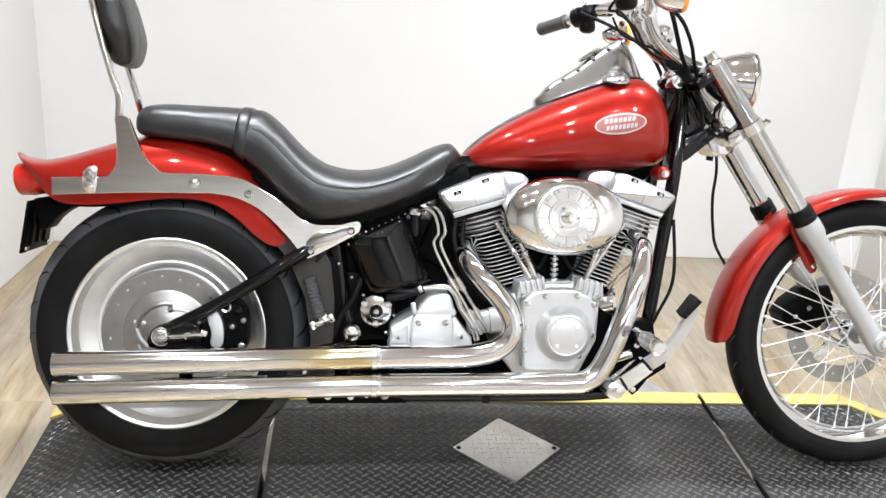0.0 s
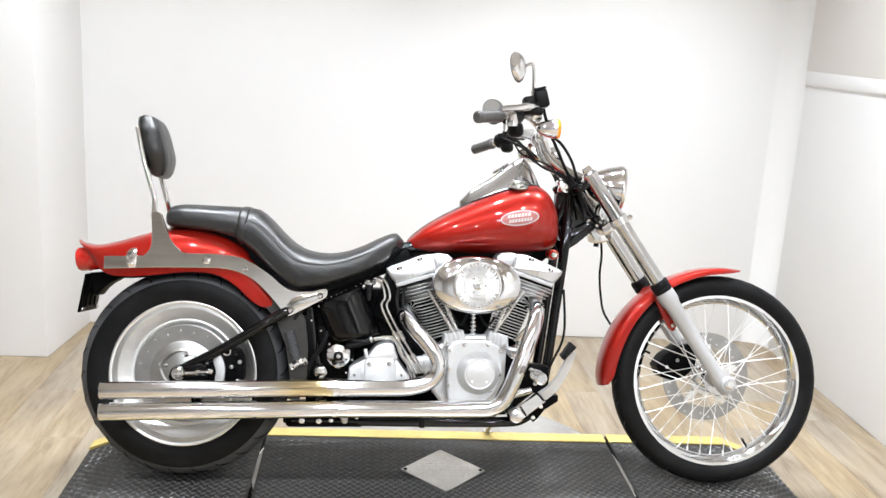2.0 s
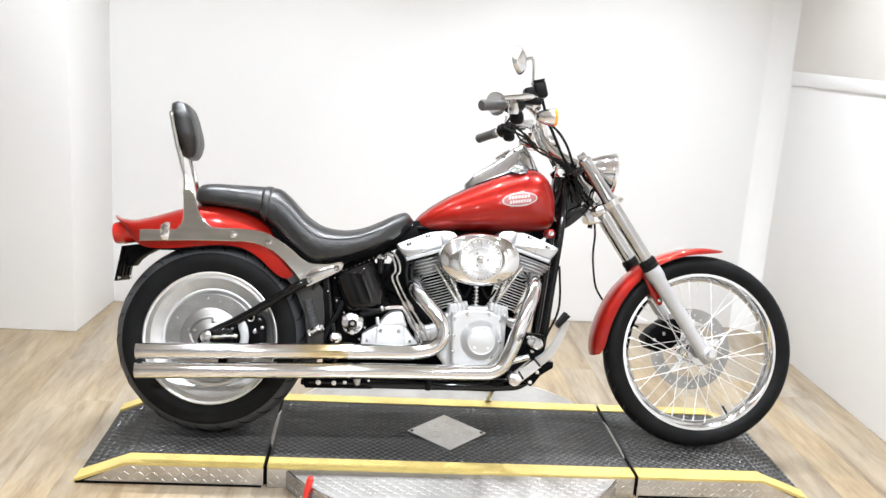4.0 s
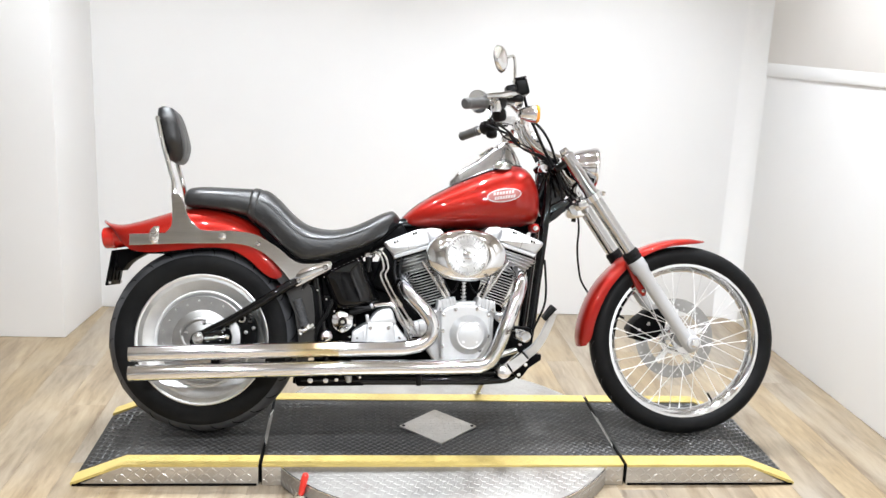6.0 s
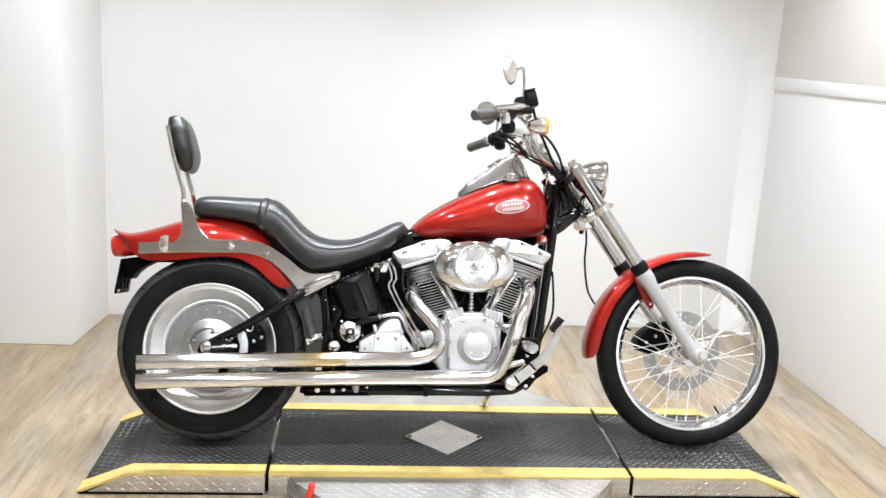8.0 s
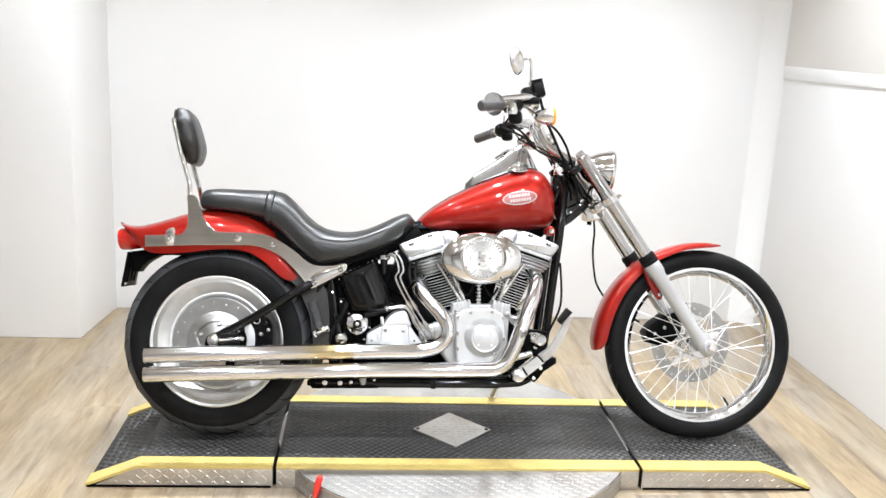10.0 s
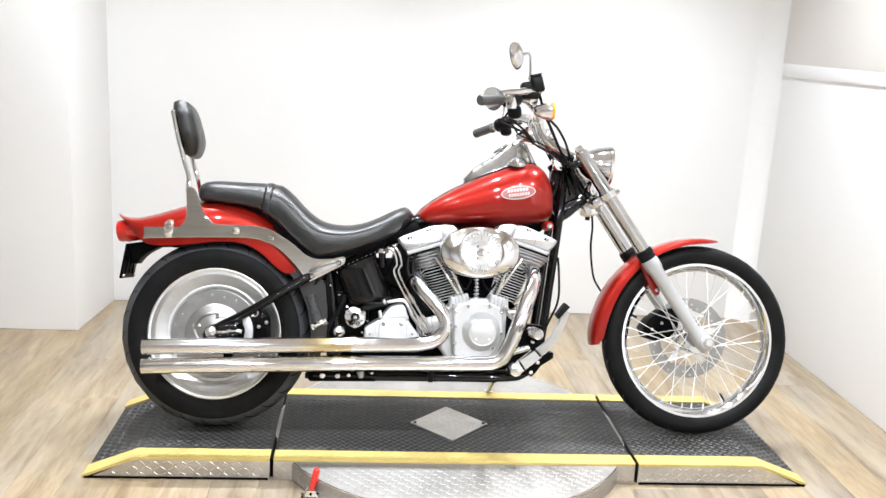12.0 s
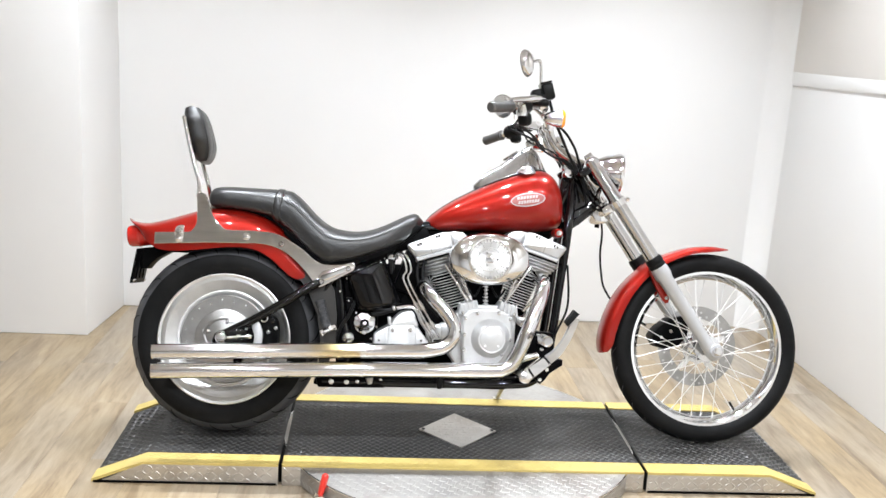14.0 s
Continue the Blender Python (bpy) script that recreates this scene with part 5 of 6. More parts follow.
def swingarm():
    arm = bmesh.new()
    for s in (-1, 1):
        tube([(-0.852, s * 0.150, 0.338), (-0.815, s * 0.152, 0.359), (-0.735, s * 0.155, 0.402), (-0.630, s * 0.152, 0.468), (-0.560, s * 0.140, 0.514), (-0.460, s * 0.110, 0.572)], [0.013, 0.0145, 0.0145, 0.015, 0.0155, 0.016], 14, bm=arm)
        tube([(-0.852, s * 0.145, 0.318), (-0.70, s * 0.140, 0.292), (-0.52, s * 0.125, 0.296), (-0.42, s * 0.110, 0.320)], 0.015, 14, bm=arm)
        slab([(-0.868, 0.312), (-0.868, 0.340), (-0.852, 0.358), (-0.800, 0.370), (-0.762, 0.362), (-0.758, 0.312), (-0.800, 0.304)], s * 0.166, s * 0.138, 0.005, 2, arm)
    arm = part("swingarm", arm, BLACK, bike, "gloss black triangulated swingarm")
    ax = bmesh.new()
    rod((-0.841, -0.190, 0.338), (-0.841, 0.190, 0.338), 0.012, seg=20, bevel=0.002, bm=ax)
    lathe([(0, -0.012), (0.014, -0.011), (0.019, -0.006), (0.021, 0.0), (0.021, 0.010)], (-0.841, -0.174, 0.338), (0, 1, 0), 24, ax)
    part("rear_axle", ax, CHROME, bike)
    adj = bmesh.new()
    rod((-0.822, -0.172, 0.338), (-0.752, -0.172, 0.344), 0.005, seg=10, bm=adj)
    rod((-0.790, -0.172, 0.3407), (-0.778, -0.172, 0.3417), 0.0085, seg=6, bevel=0.001, bm=adj)
    part("axle_adjuster", adj, CHROME, bike)
    cal = slab([(-0.762, 0.312), (-0.762, 0.366), (-0.738, 0.398), (-0.712, 0.414), (-0.682, 0.410), (-0.664, 0.386), (-0.660, 0.345), (-0.663, 0.306), (-0.70, 0.300)], -0.142, -0.070, 0.008, 2)
    c = part("rear_caliper", cal, BLACK_SATIN, bike, "black rear brake caliper with chrome cover")
    pill = slab([(-0.746, 0.374), (-0.738, 0.392), (-0.724, 0.390), (-0.713, 0.366), (-0.710, 0.340), (-0.713, 0.317), (-0.726, 0.309), (-0.739, 0.318), (-0.737, 0.344)], -0.152, -0.138, 0.004, 3)
    part("caliper_insert", pill, SATIN, c, "silver kidney-shaped caliper insert")
    rim = slab([(-0.7495, 0.375), (-0.740, 0.397), (-0.722, 0.395), (-0.709, 0.368), (-0.706, 0.340), (-0.709, 0.314), (-0.726, 0.304), (-0.743, 0.315), (-0.741, 0.345)], -0.146, -0.138, 0.002, 3)
    part("insert_rim", rim, BLACK, c)
    part("pin_collar", lathe([(0.0085, -0.010), (0.0125, -0.011), (0.0135, -0.007), (0.0135, 0.004), (0.0085, 0.004)], (-0.7065, -0.142, 0.403), (0, 1, 0), 24, closed=True), CHROME, c)
    for x, z, r, m in ((-0.692, 0.358, 0.011, BLACK), (-0.692, 0.358, 0.006, DISC), (-0.680, 0.395, 0.008, BLACK), (-0.672, 0.315, 0.0075, POLISHED), (-0.755, 0.372, 0.007, BLACK), (-0.668, 0.372, 0.006, DISC)):
        part("caliper_pin", rod((x, -0.150 - (0.002 if r == 0.006 else 0), z), (x, -0.138, z), r, seg=14, bevel=0.002), m, c)
    part("bleed_screw", rod((-0.764, -0.140, 0.372), (-0.775, -0.146, 0.379), 0.005, seg=8, bevel=0.001), POLISHED, c)
    part("bleed_screw", rod((-0.748, -0.146, 0.340), (-0.762, -0.150, 0.345), 0.007, seg=6, bevel=0.001), POLISHED, c)


front_wheel()
fork()
headlight()
handlebar()
mirror(Vector((0.117, -0.285, 1.270)), (-0.80, 0.58, -0.10), 0.037, 0.046, [(0.171, -0.245, 1.19), (0.170, -0.252, 1.245), (0.166, -0.258, 1.280), (0.157, -0.266, 1.285), (0.138, -0.276, 1.275)])
mirror(Vector((0.129, 0.330, 1.233)), (-0.60, -0.75, -0.28), 0.045, 0.046, [(0.158, 0.245, 1.15), (0.162, 0.262, 1.19), (0.165, 0.285, 1.238), (0.158, 0.305, 1.244), (0.142, 0.330, 1.236)])
turn_signal((0.243, -0.250, 1.100), "chrome bullet turn signal with amber lens")
turn_signal((0.272, 0.250, 1.078), "chrome bullet turn signal with amber lens")
tank()
seat()
rear_fender()
rear_wheel()
swingarm()


def front_fender():
    def ring(a_deg, crown, side, w):
        a = radians(a_deg)
        d = Vector((math.cos(a), 0, math.sin(a)))
        c, s = AXLE_F + d * crown, AXLE_F + d * side
        return ((c.x, c.z), (s.x, s.z), w)

    st = [ring(78, 0.3675, 0.362, 0.010), ring(83, 0.366, 0.352, 0.034), ring(90, 0.366, 0.345, 0.050), ring(102, 0.366, 0.342, 0.058), ring(116, 0.367, 0.340, 0.060),
          ring(130, 0.371, 0.338, 0.060), ring(145, 0.377, 0.336, 0.060), ring(158, 0.382, 0.336, 0.059), ring(170, 0.387, 0.340, 0.058), ring(179, 0.389, 0.346, 0.054), ring(183.5, 0.385, 0.362, 0.042)]
    f = shell("front_fender", fender_rings(st, 21, round_=0.6), fender_rings(st, 21, inset=0.004, round_=0.6), RED, bike, "candy red front fender")
    for s in (-1, 1):
        br = slab([(0.612, 0.622), (0.645, 0.630), (0.668, 0.560), (0.690, 0.515), (0.676, 0.498), (0.652, 0.530), (0.628, 0.575)], s * 0.074, s * 0.062, 0.004, 2)
        part("fender_bracket", br, RED, f)
        for x, z in ((0.640, 0.606), (0.676, 0.518)):
            part("bracket_bolt", rod((x, s * 0.080, z), (x, s * 0.072, z), 0.007, seg=12, bevel=0.002), CHROME, f)


def frame_tubes():
    bm = bmesh.new()
    for s in (-1, 1):
        y = s * 0.078
        tube([(0.340, s * 0.03, 0.905), (0.328, s * 0.055, 0.82), (0.314, y, 0.717), (0.293, y, 0.54), (0.272, y, 0.365), (0.250, s * 0.082, 0.265), (0.205, s * 0.096, 0.216), (0.130, s * 0.108, 0.204), (-0.10, s * 0.112, 0.200), (-0.51, s * 0.112, 0.197)], 0.0155, 16, 6, bm)
        tube([(0.345, s * 0.02, 0.925), (0.24, s * 0.03, 0.752), (0.05, s * 0.03, 0.742), (-0.20, s * 0.045, 0.732), (-0.34, s * 0.085, 0.640), (-0.47, s * 0.10, 0.560), (-0.52, s * 0.10, 0.490)], 0.016, 14, 6, bm)
        tube([(-0.47, s * 0.09, 0.54), (-0.455, s * 0.09, 0.44), (-0.435, s * 0.09, 0.34), (-0.44, s * 0.085, 0.24), (-0.47, s * 0.08, 0.2)], 0.020, 14, 6, bm)
    fr = part("frame", bm, BLACK, bike, "gloss black tubular frame")
    spine = slab([(-0.235, 0.700), (-0.200, 0.745), (0.270, 0.765), (0.296, 0.735), (0.240, 0.690), (0.130, 0.640), (-0.060, 0.640), (-0.160, 0.680)], -0.022, 0.022, 0.005)
    part("backbone", spine, BLACK_SATIN, fr, "black frame backbone under the tank")
    neck = bmesh.new()
    slab([(0.30, 0.945), (0.375, 0.93), (0.405, 0.845), (0.362, 0.80), (0.318, 0.775), (0.298, 0.85)], -0.028, 0.028, 0.006, bm=neck)
    slab([(0.325, 0.80), (0.405, 0.84), (0.430, 0.822), (0.365, 0.765), (0.32, 0.735)], -0.045, 0.045, 0.006, bm=neck)
    part("neck_gusset", neck, BLACK, fr)
    low = bmesh.new()
    box(-0.21, 0, 0.190, 0.66, 0.15, 0.020, 0.004, None, low)
    slab([(-0.527, 0.186), (-0.533, 0.222), (-0.34, 0.232), (-0.30, 0.182), (-0.520, 0.178)], -0.127, 0.127, 0.004, bm=low)
    part("bottom_plate", low, BLACK_SATIN, fr)
    for x, z, r in ((-0.479, 0.199, 0.0095), (-0.428, 0.199, 0.009), (-0.392, 0.202, 0.007), (-0.314, 0.211, 0.005)):
        part("frame_bolt", rod((x, -0.134, z), (x, -0.124, z), r, seg=14, bevel=0.002), POLISHED, fr)
    part("drain_plug", rod((-0.353, -0.132, 0.216), (-0.349, -0.132, 0.194), 0.013, 0.008, 8, 0.002), SATIN, fr)
    part("rail_clip", box(-0.115, -0.112, 0.203, 0.020, 0.040, 0.040, 0.006), PLASTIC, fr, "black plastic rail clip")
    # side stand on the far side
    st = bmesh.new()
    tube([(0.14, 0.10, 0.20), (0.148, 0.20, 0.150), (0.152, 0.335, 0.096)], 0.008, 14, bm=st)
    st = part("side_stand", st, DISC, bike, "steel side stand")
    part("stand_foot", box(0.152, 0.345, 0.0905, 0.032, 0.022, 0.008, 0.003, Matrix.Rotation(radians(14), 3, "X")), BRUSHED, st)


def fin_stack(bm, base, axis, start, stop, count, half_u, half_y, thick, y_mid=0.0, taper=0.0, tilt=None, cap=True):
    """Cooling fins: rounded rectangular plates across an axis lying in the bike's long plane."""
    ax = Vector((axis[0], 0, axis[1])).normalized()
    face = ax if tilt is None else Vector((math.sin(radians(tilt)), 0, math.cos(radians(tilt))))
    across = Vector((face.z, 0, -face.x))
    for k in range(count):
        f = k / max(1, count - 1)
        c = Vector((base[0], y_mid, base[1])) + ax * (start + (stop - start) * f)
        hu, hy = half_u + taper * f, half_y + taper * f
        outline = []
        for i in range(24):
            a = 2 * math.pi * i / 24
            cu, sy = math.cos(a), math.sin(a)
            outline.append((math.copysign(abs(cu) ** 0.55, cu) * hu, math.copysign(abs(sy) ** 0.55, sy) * hy))
        rings = []
        for d, g in ((-thick / 2, 0.0015), (-thick / 4, 0.0), (thick / 4, 0.0), (thick / 2, 0.0015)):
            rings.append([tuple(c + face * d + across * (u * (1 - g / hu)) + Vector((0, y * (1 - g / hy), 0))) for u, y in outline])
        loft(rings, bm, cap)
    return bm


def engine():
    case = bmesh.new()
    slab([(-0.090, 0.300), (-0.085, 0.430), (-0.030, 0.470), (0.105, 0.474), (0.135, 0.440), (0.132, 0.340), (0.085, 0.245), (-0.040, 0.235)], -0.150, 0.140, 0.01, 0, case)
    eng = part("engine", case, SATIN, bike, "air-cooled V-twin engine with silver cases and finned cylinders", 20)
    cover = slab([(-0.047, 0.285), (-0.052, 0.401), (-0.050, 0.436), (-0.030, 0.456), (0.003, 0.463), (0.062, 0.464), (0.106, 0.447), (0.117, 0.420), (0.120, 0.368), (0.112, 0.335), (0.092, 0.300), (0.070, 0.276), (-0.036, 0.276)], -0.186, -0.145, 0.007)
    part("case_front", slab([(0.09, 0.25), (0.12, 0.33), (0.125, 0.43), (0.18, 0.40), (0.20, 0.30), (0.17, 0.235)], -0.100, 0.100, 0.01), BLACK_SATIN, eng, "black front crankcase web")
    cv = part("cam_cover", cover, SATIN, eng, "satin silver cam cover", 20)
    boss = bmesh.new()
    lathe([(0.040, 0.036), (0.044, 0.037), (0.048, 0.034), (0.053, 0.026), (0.058, 0.014), (0.064, 0.006), (0.070, 0.0)], (0.045, -0.182, 0.364), (0, -1, 0), 48, boss)
    part("timer_boss", boss, SATIN, cv)
    disc = lathe([(0, 0.0395), (0.036, 0.039), (0.0405, 0.037), (0.042, 0.033), (0.042, 0.02)], (0.045, -0.182, 0.364), (0, -1, 0), 48)
    part("timer_cover", disc, SATIN, cv, "satin silver round timer cover")
    for x, z in ((-0.042, 0.430), (-0.001, 0.4475), (0.071, 0.450), (0.110, 0.431), (-0.043, 0.376), (-0.043, 0.325), (0.108, 0.361), (0.082, 0.312)):
        part("case_bolt", rod((x, -0.192, z), (x, -0.184, z), 0.0065, seg=12, bevel=0.002), CHROME, cv)
    for k in range(4):
        a = math.pi / 4 + k * math.pi / 2
        part("cover_screw", rod((0.045 + 0.031 * math.cos(a), -0.2235, 0.364 + 0.031 * math.sin(a)), (0.045 + 0.031 * math.cos(a), -0.2205, 0.364 + 0.031 * math.sin(a)), 0.0042, seg=10), FIN, cv)
    for s in (-1, 1):
        def at(x):
            return x if s < 0 else 0.074 - x

        lb = slab([(at(-0.063), 0.436), (at(-0.060), 0.474), (at(-0.002), 0.487), (at(0.009), 0.450)], -0.170, -0.10, 0.003)
        block = part("lifter_block", lb, SATIN, eng, "silver tappet block", 20)
        for k in range(5):
            x = -0.054 + k * 0.0125
            part("block_rib", box(at(x), -0.172, 0.462 + k * 0.0028, 0.0045, 0.008, 0.034, 0.001, Matrix.Rotation(radians(-12 * -s), 3, "Y")), SATIN, block)
        for x, z in ((-0.050, 0.447), (-0.006, 0.456)):
            part("block_bolt", rod((at(x), -0.179, z), (at(x), -0.168, z), 0.0055, seg=10, bevel=0.001), CHROME, block)
        core = bmesh.new()
        rod((at(-0.045), -0.02, 0.42), (at(-0.135), -0.02, 0.625), 0.042, seg=32, bm=core)
        cyl = part("cylinder", core, BLACK_SATIN, eng, "black cylinder barrel with silver fins")
        lean = Vector((s * math.sin(radians(17)), math.cos(radians(17))))
        head = bmesh.new()
        rod((at(-0.118), -0.02, 0.575), (at(-0.140), -0.02, 0.635), 0.062, seg=24, bm=head)
        for k in range(19):
            z = 0.452 + k * 0.0086
            outer = float(np.interp(z, [0.452, 0.540, 0.600], [-0.106, -0.150, -0.216]))
            inner = float(np.interp(z, [0.45, 0.64], [-0.010, -0.066]))
            half = (inner - outer) / 2
            mid = ((inner + outer) / 2, z + half * math.tan(radians(17)) + (0.005 if s > 0 else 0))
            if k < 15:
                fin = fin_stack(bmesh.new(), (at(mid[0]), mid[1]), tuple(lean), 0, 0, 1, half, 0.088, 0.0034, -0.018)
                fin = part("fin", fin, BLACK_SATIN, cyl)
                edge = fin_stack(bmesh.new(), (at(mid[0]), mid[1]), tuple(lean), 0, 0, 1, half + 0.0006, 0.0886, 0.0030, -0.018, cap=False)
                part("fin_edge", edge, FIN, cyl, "bright machined fin edge")
            else:
                fin_stack(head, (at(mid[0]), mid[1]), tuple(lean), 0, 0, 1, half, 0.104, 0.0045, -0.022)
        part("cylinder_head", head, ROCKER, eng, "silver finned cylinder head")
        o2, tall = (Vector((-0.205, 0.612)), 1.0) if s < 0 else (Vector((0.268, 0.627)), 0.93)
        slope = radians(17.6)
        u2, v2 = Vector((-s * math.cos(slope), math.sin(slope))), Vector((s * math.sin(slope), math.cos(slope)))

        def plan(points):
            return [tuple(o2 + u2 * u + v2 * v * tall) for u, v in points]

        base = plan([(-0.002, 0), (0.188, 0), (0.188, 0.013), (-0.004, 0.013)])
        front = [(-0.003, 0.012), (-0.014, 0.038), (-0.018, 0.060), (-0.006, 0.0655), (0.020, 0.068), (0.050, 0.070), (0.082, 0.0722), (0.112, 0.0720), (0.128, 0.066), (0.135, 0.052), (0.134, 0.012)]
        rbx = part("rocker_box", slab(base, -0.141, 0.075, 0.004), ROCKER, eng, "satin silver rocker box", 30)
        part("rocker_cover", slab(plan(curved(front, [0, 10])), -0.139, 0.070, 0.009), ROCKER, rbx, "", 50)
        part("breather_cover", slab(plan([(0.128, 0.012), (0.128, 0.068), (0.150, 0.066), (0.176, 0.054), (0.186, 0.040), (0.186, 0.012)]), -0.118, 0.065, 0.006), ROCKER, rbx, "", 40)
        part("gasket", slab(plan([(0.002, -0.005), (0.186, -0.005), (0.186, 0.001), (0.002, 0.001)]), -0.136, 0.072, 0.001), BLACK_SATIN, rbx)
        # black plates paint the shade inside the bolt recesses
        for u, v in ((0.020, 0.0535), (0.088, 0.0635)):
            q = o2 + u2 * u + v2 * v * tall
            part("pocket_shade", box(q.x, -0.1385, q.y, 0.017, 0.004, 0.0085, 0.001, Matrix.Rotation(slope * s, 3, "Y")), BLACK_SATIN, rbx)
            part("rocker_bolt", rod((q.x, -0.1435, q.y - 0.001), (q.x, -0.136, q.y - 0.001), 0.0045, seg=8, bevel=0.001), CHROME, rbx)
        for u, v, long in ((0.054, 0.037, 0.044), (0.119, 0.037, 0.044)):
            q = o2 + u2 * u + v2 * v * tall
            part("cover_seam", box(q.x, -0.1388, q.y, 0.0018, 0.0016, long, 0, Matrix.Rotation(slope * s, 3, "Y")), DISC, rbx)
    rods = (((-0.113, 0.606), (-0.034, 0.484)), ((-0.074, 0.594), (-0.022, 0.488)), ((0.180, 0.612), (0.092, 0.484)), ((0.140, 0.594), (0.096, 0.488)))
    for (x0, z0), (x1, z1) in rods:
        bm = bmesh.new()
        p0, p1 = Vector((x0, -0.150, z0)), Vector((x1, -0.160, z1))
        d = p1 - p0
        rod(p0, p0 + d * 0.52, 0.0055, seg=16, bm=bm)
        rod(p0 + d * 0.50, p1, 0.0070, seg=16, bevel=0.001, bm=bm)
        lathe([(0.007, -0.004), (0.009, -0.002), (0.009, 0.006), (0.007, 0.008)], p0 + d * 0.5, d, 16, bm)
        part("pushrod_tube", bm, CHROME, eng, "chrome pushrod tube")
    air = bmesh.new()
    cx, cz = 0.030, 0.628
    rings = []
    for f, y in ((1.0, -0.150), (1.0, -0.196), (0.985, -0.206), (0.955, -0.212), (0.90, -0.216), (0.80, -0.222), (0.66, -0.226), (0.55, -0.227)):
        rings.append([(cx + 0.134 * f * math.copysign(abs(math.cos(t)) ** 0.94, math.cos(t)), y, cz + 0.0865 * f * math.copysign(abs(math.sin(t)) ** 0.94, math.sin(t))) for t in [2 * math.pi * k / 64 for k in range(64)]])
    loft(rings, air)
    a = part("air_cleaner", air, CHROME, eng, "oval chrome air cleaner cover")
    ins = bmesh.new()
    lathe([(0, 0.013), (0.018, 0.013), (0.021, 0.010), (0.026, 0.010), (0.028, 0.012), (0.040, 0.0125), (0.042, 0.009), (0.064, 0.0095), (0.067, 0.013), (0.071, 0.011), (0.073, 0.0)], (cx - 0.002, -0.226, cz), (0, -1, 0), 56, ins)
    part("air_cleaner_insert", ins, TURNED, a, "round embossed air cleaner insert")
    for r in (0.0355, 0.0665):
        ring = lathe([(r - 0.0022, 0), (r - 0.001, 0.0018), (r + 0.001, 0.0018), (r + 0.0022, 0)], (cx - 0.002, -0.2365, cz), (0, -1, 0), 48)
        part("insert_ring", ring, CHROME, a)
    for k in range(12):
        t = 2 * math.pi * k / 12
        p = Vector((cx - 0.002 + 0.053 * math.cos(t), -0.2358, cz + 0.053 * math.sin(t)))
        part("insert_bar", box(p.x, p.y, p.z, 0.021, 0.0010, 0.0013, 0, Matrix.Rotation(-t, 3, "Y")), CHROME, a)
    for start, count in ((22, 13), (205, 14)):
        for k in range(count):
            t = radians(start + k * 10.0)
            p = Vector((cx - 0.002 + 0.0605 * math.cos(t), -0.2360, cz + 0.0605 * math.sin(t)))
            part("emblem_bar", box(p.x, p.y, p.z, 0.0075, 0.0012, 0.0060, 0, Matrix.Rotation(-t, 3, "Y")), POLISHED, a)
    emblem = slab([(cx - 0.017, cz - 0.004), (cx - 0.010, cz - 0.012), (cx + 0.006, cz - 0.012), (cx + 0.013, cz - 0.004), (cx + 0.013, cz + 0.005), (cx + 0.004, cz + 0.013), (cx - 0.008, cz + 0.013), (cx - 0.017, cz + 0.005)], -0.2408, -0.2385, 0.0008)
    part("emblem", emblem, CHROME, a)
    for t in (0, 120, 240):
        p = (cx - 0.002 + 0.023 * math.cos(radians(t)), -0.237, cz + 0.023 * math.sin(radians(t)))
        part("cover_screw", rod(p, (p[0], -0.241, p[2]), 0.003, seg=10), CHROME, a)
    mid = bmesh.new()
    slab([(-0.045, 0.60), (0.11, 0.60), (0.085, 0.49), (0.062, 0.462), (0.012, 0.462), (-0.012, 0.49)], -0.085, 0.06, 0.008, 0, mid)
    part("intake", mid, BLACK_SATIN, eng, "black intake manifold between the cylinders")
    vn = bmesh.new()
    prof = []
    for k in range(6):
        h = k * 0.012
        prof += [(0.006, h), (0.011, h + 0.002), (0.011, h + 0.008), (0.006, h + 0.010)]
    lathe([(0, 0)] + prof + [(0, 0.072)], (0.034, -0.105, 0.470), (-0.02, 0, 1), 16, vn)
    part("spring_column", vn, CHROME, eng)
    for s in (-1, 1):
        w = tube([(0.034 + s * 0.014, -0.10, 0.545), (0.034 + s * 0.04, -0.115, 0.50), (0.034 + s * 0.065, -0.12, 0.53)], 0.0038, 8)
        part("plug_wire", w, RUBBER, eng)
    oil = bmesh.new()
    lathe([(0, -0.004), (0.030, -0.004), (0.036, 0.002), (0.037, 0.05), (0.034, 0.06)], (0.190, -0.075, 0.420), (-0.85, 0.25, -0.1), 24, oil)
    part("oil_filter", oil, CHROME, eng, "chrome oil filter")
    brace = tube([(0.165, -0.10, 0.455), (0.205, -0.105, 0.50), (0.235, -0.10, 0.525)], 0.006, 10)
    part("engine_brace", brace, BRUSHED, eng)


def exhaust():
    head = tube([(-0.158, -0.075, 0.545), (-0.178, -0.150, 0.532), (-0.151, -0.217, 0.492), (-0.103, -0.238, 0.440), (-0.082, -0.2425, 0.399), (-0.088, -0.2425, 0.362), (-0.122, -0.2425, 0.333), (-0.180, -0.2425, 0.321), (-0.280, -0.2425, 0.318), (-0.372, -0.2425, 0.316)], [0.0228, 0.0232, 0.0235, 0.0238, 0.0238, 0.0238, 0.0238, 0.0238, 0.0238, 0.0238], 24, 8)
    e = part("exhaust_pipe", head, CHROME, bike, "chrome rear cylinder exhaust pipe")
    shield = tube([(-0.128, -0.2425, 0.3315), (-0.180, -0.2425, 0.321), (-0.280, -0.2425, 0.318), (-0.376, -0.2425, 0.315)], 0.0248, 24, 8)
    part("heat_shield", shield, CHROME, e, "chrome heat shield")
    m = bmesh.new()
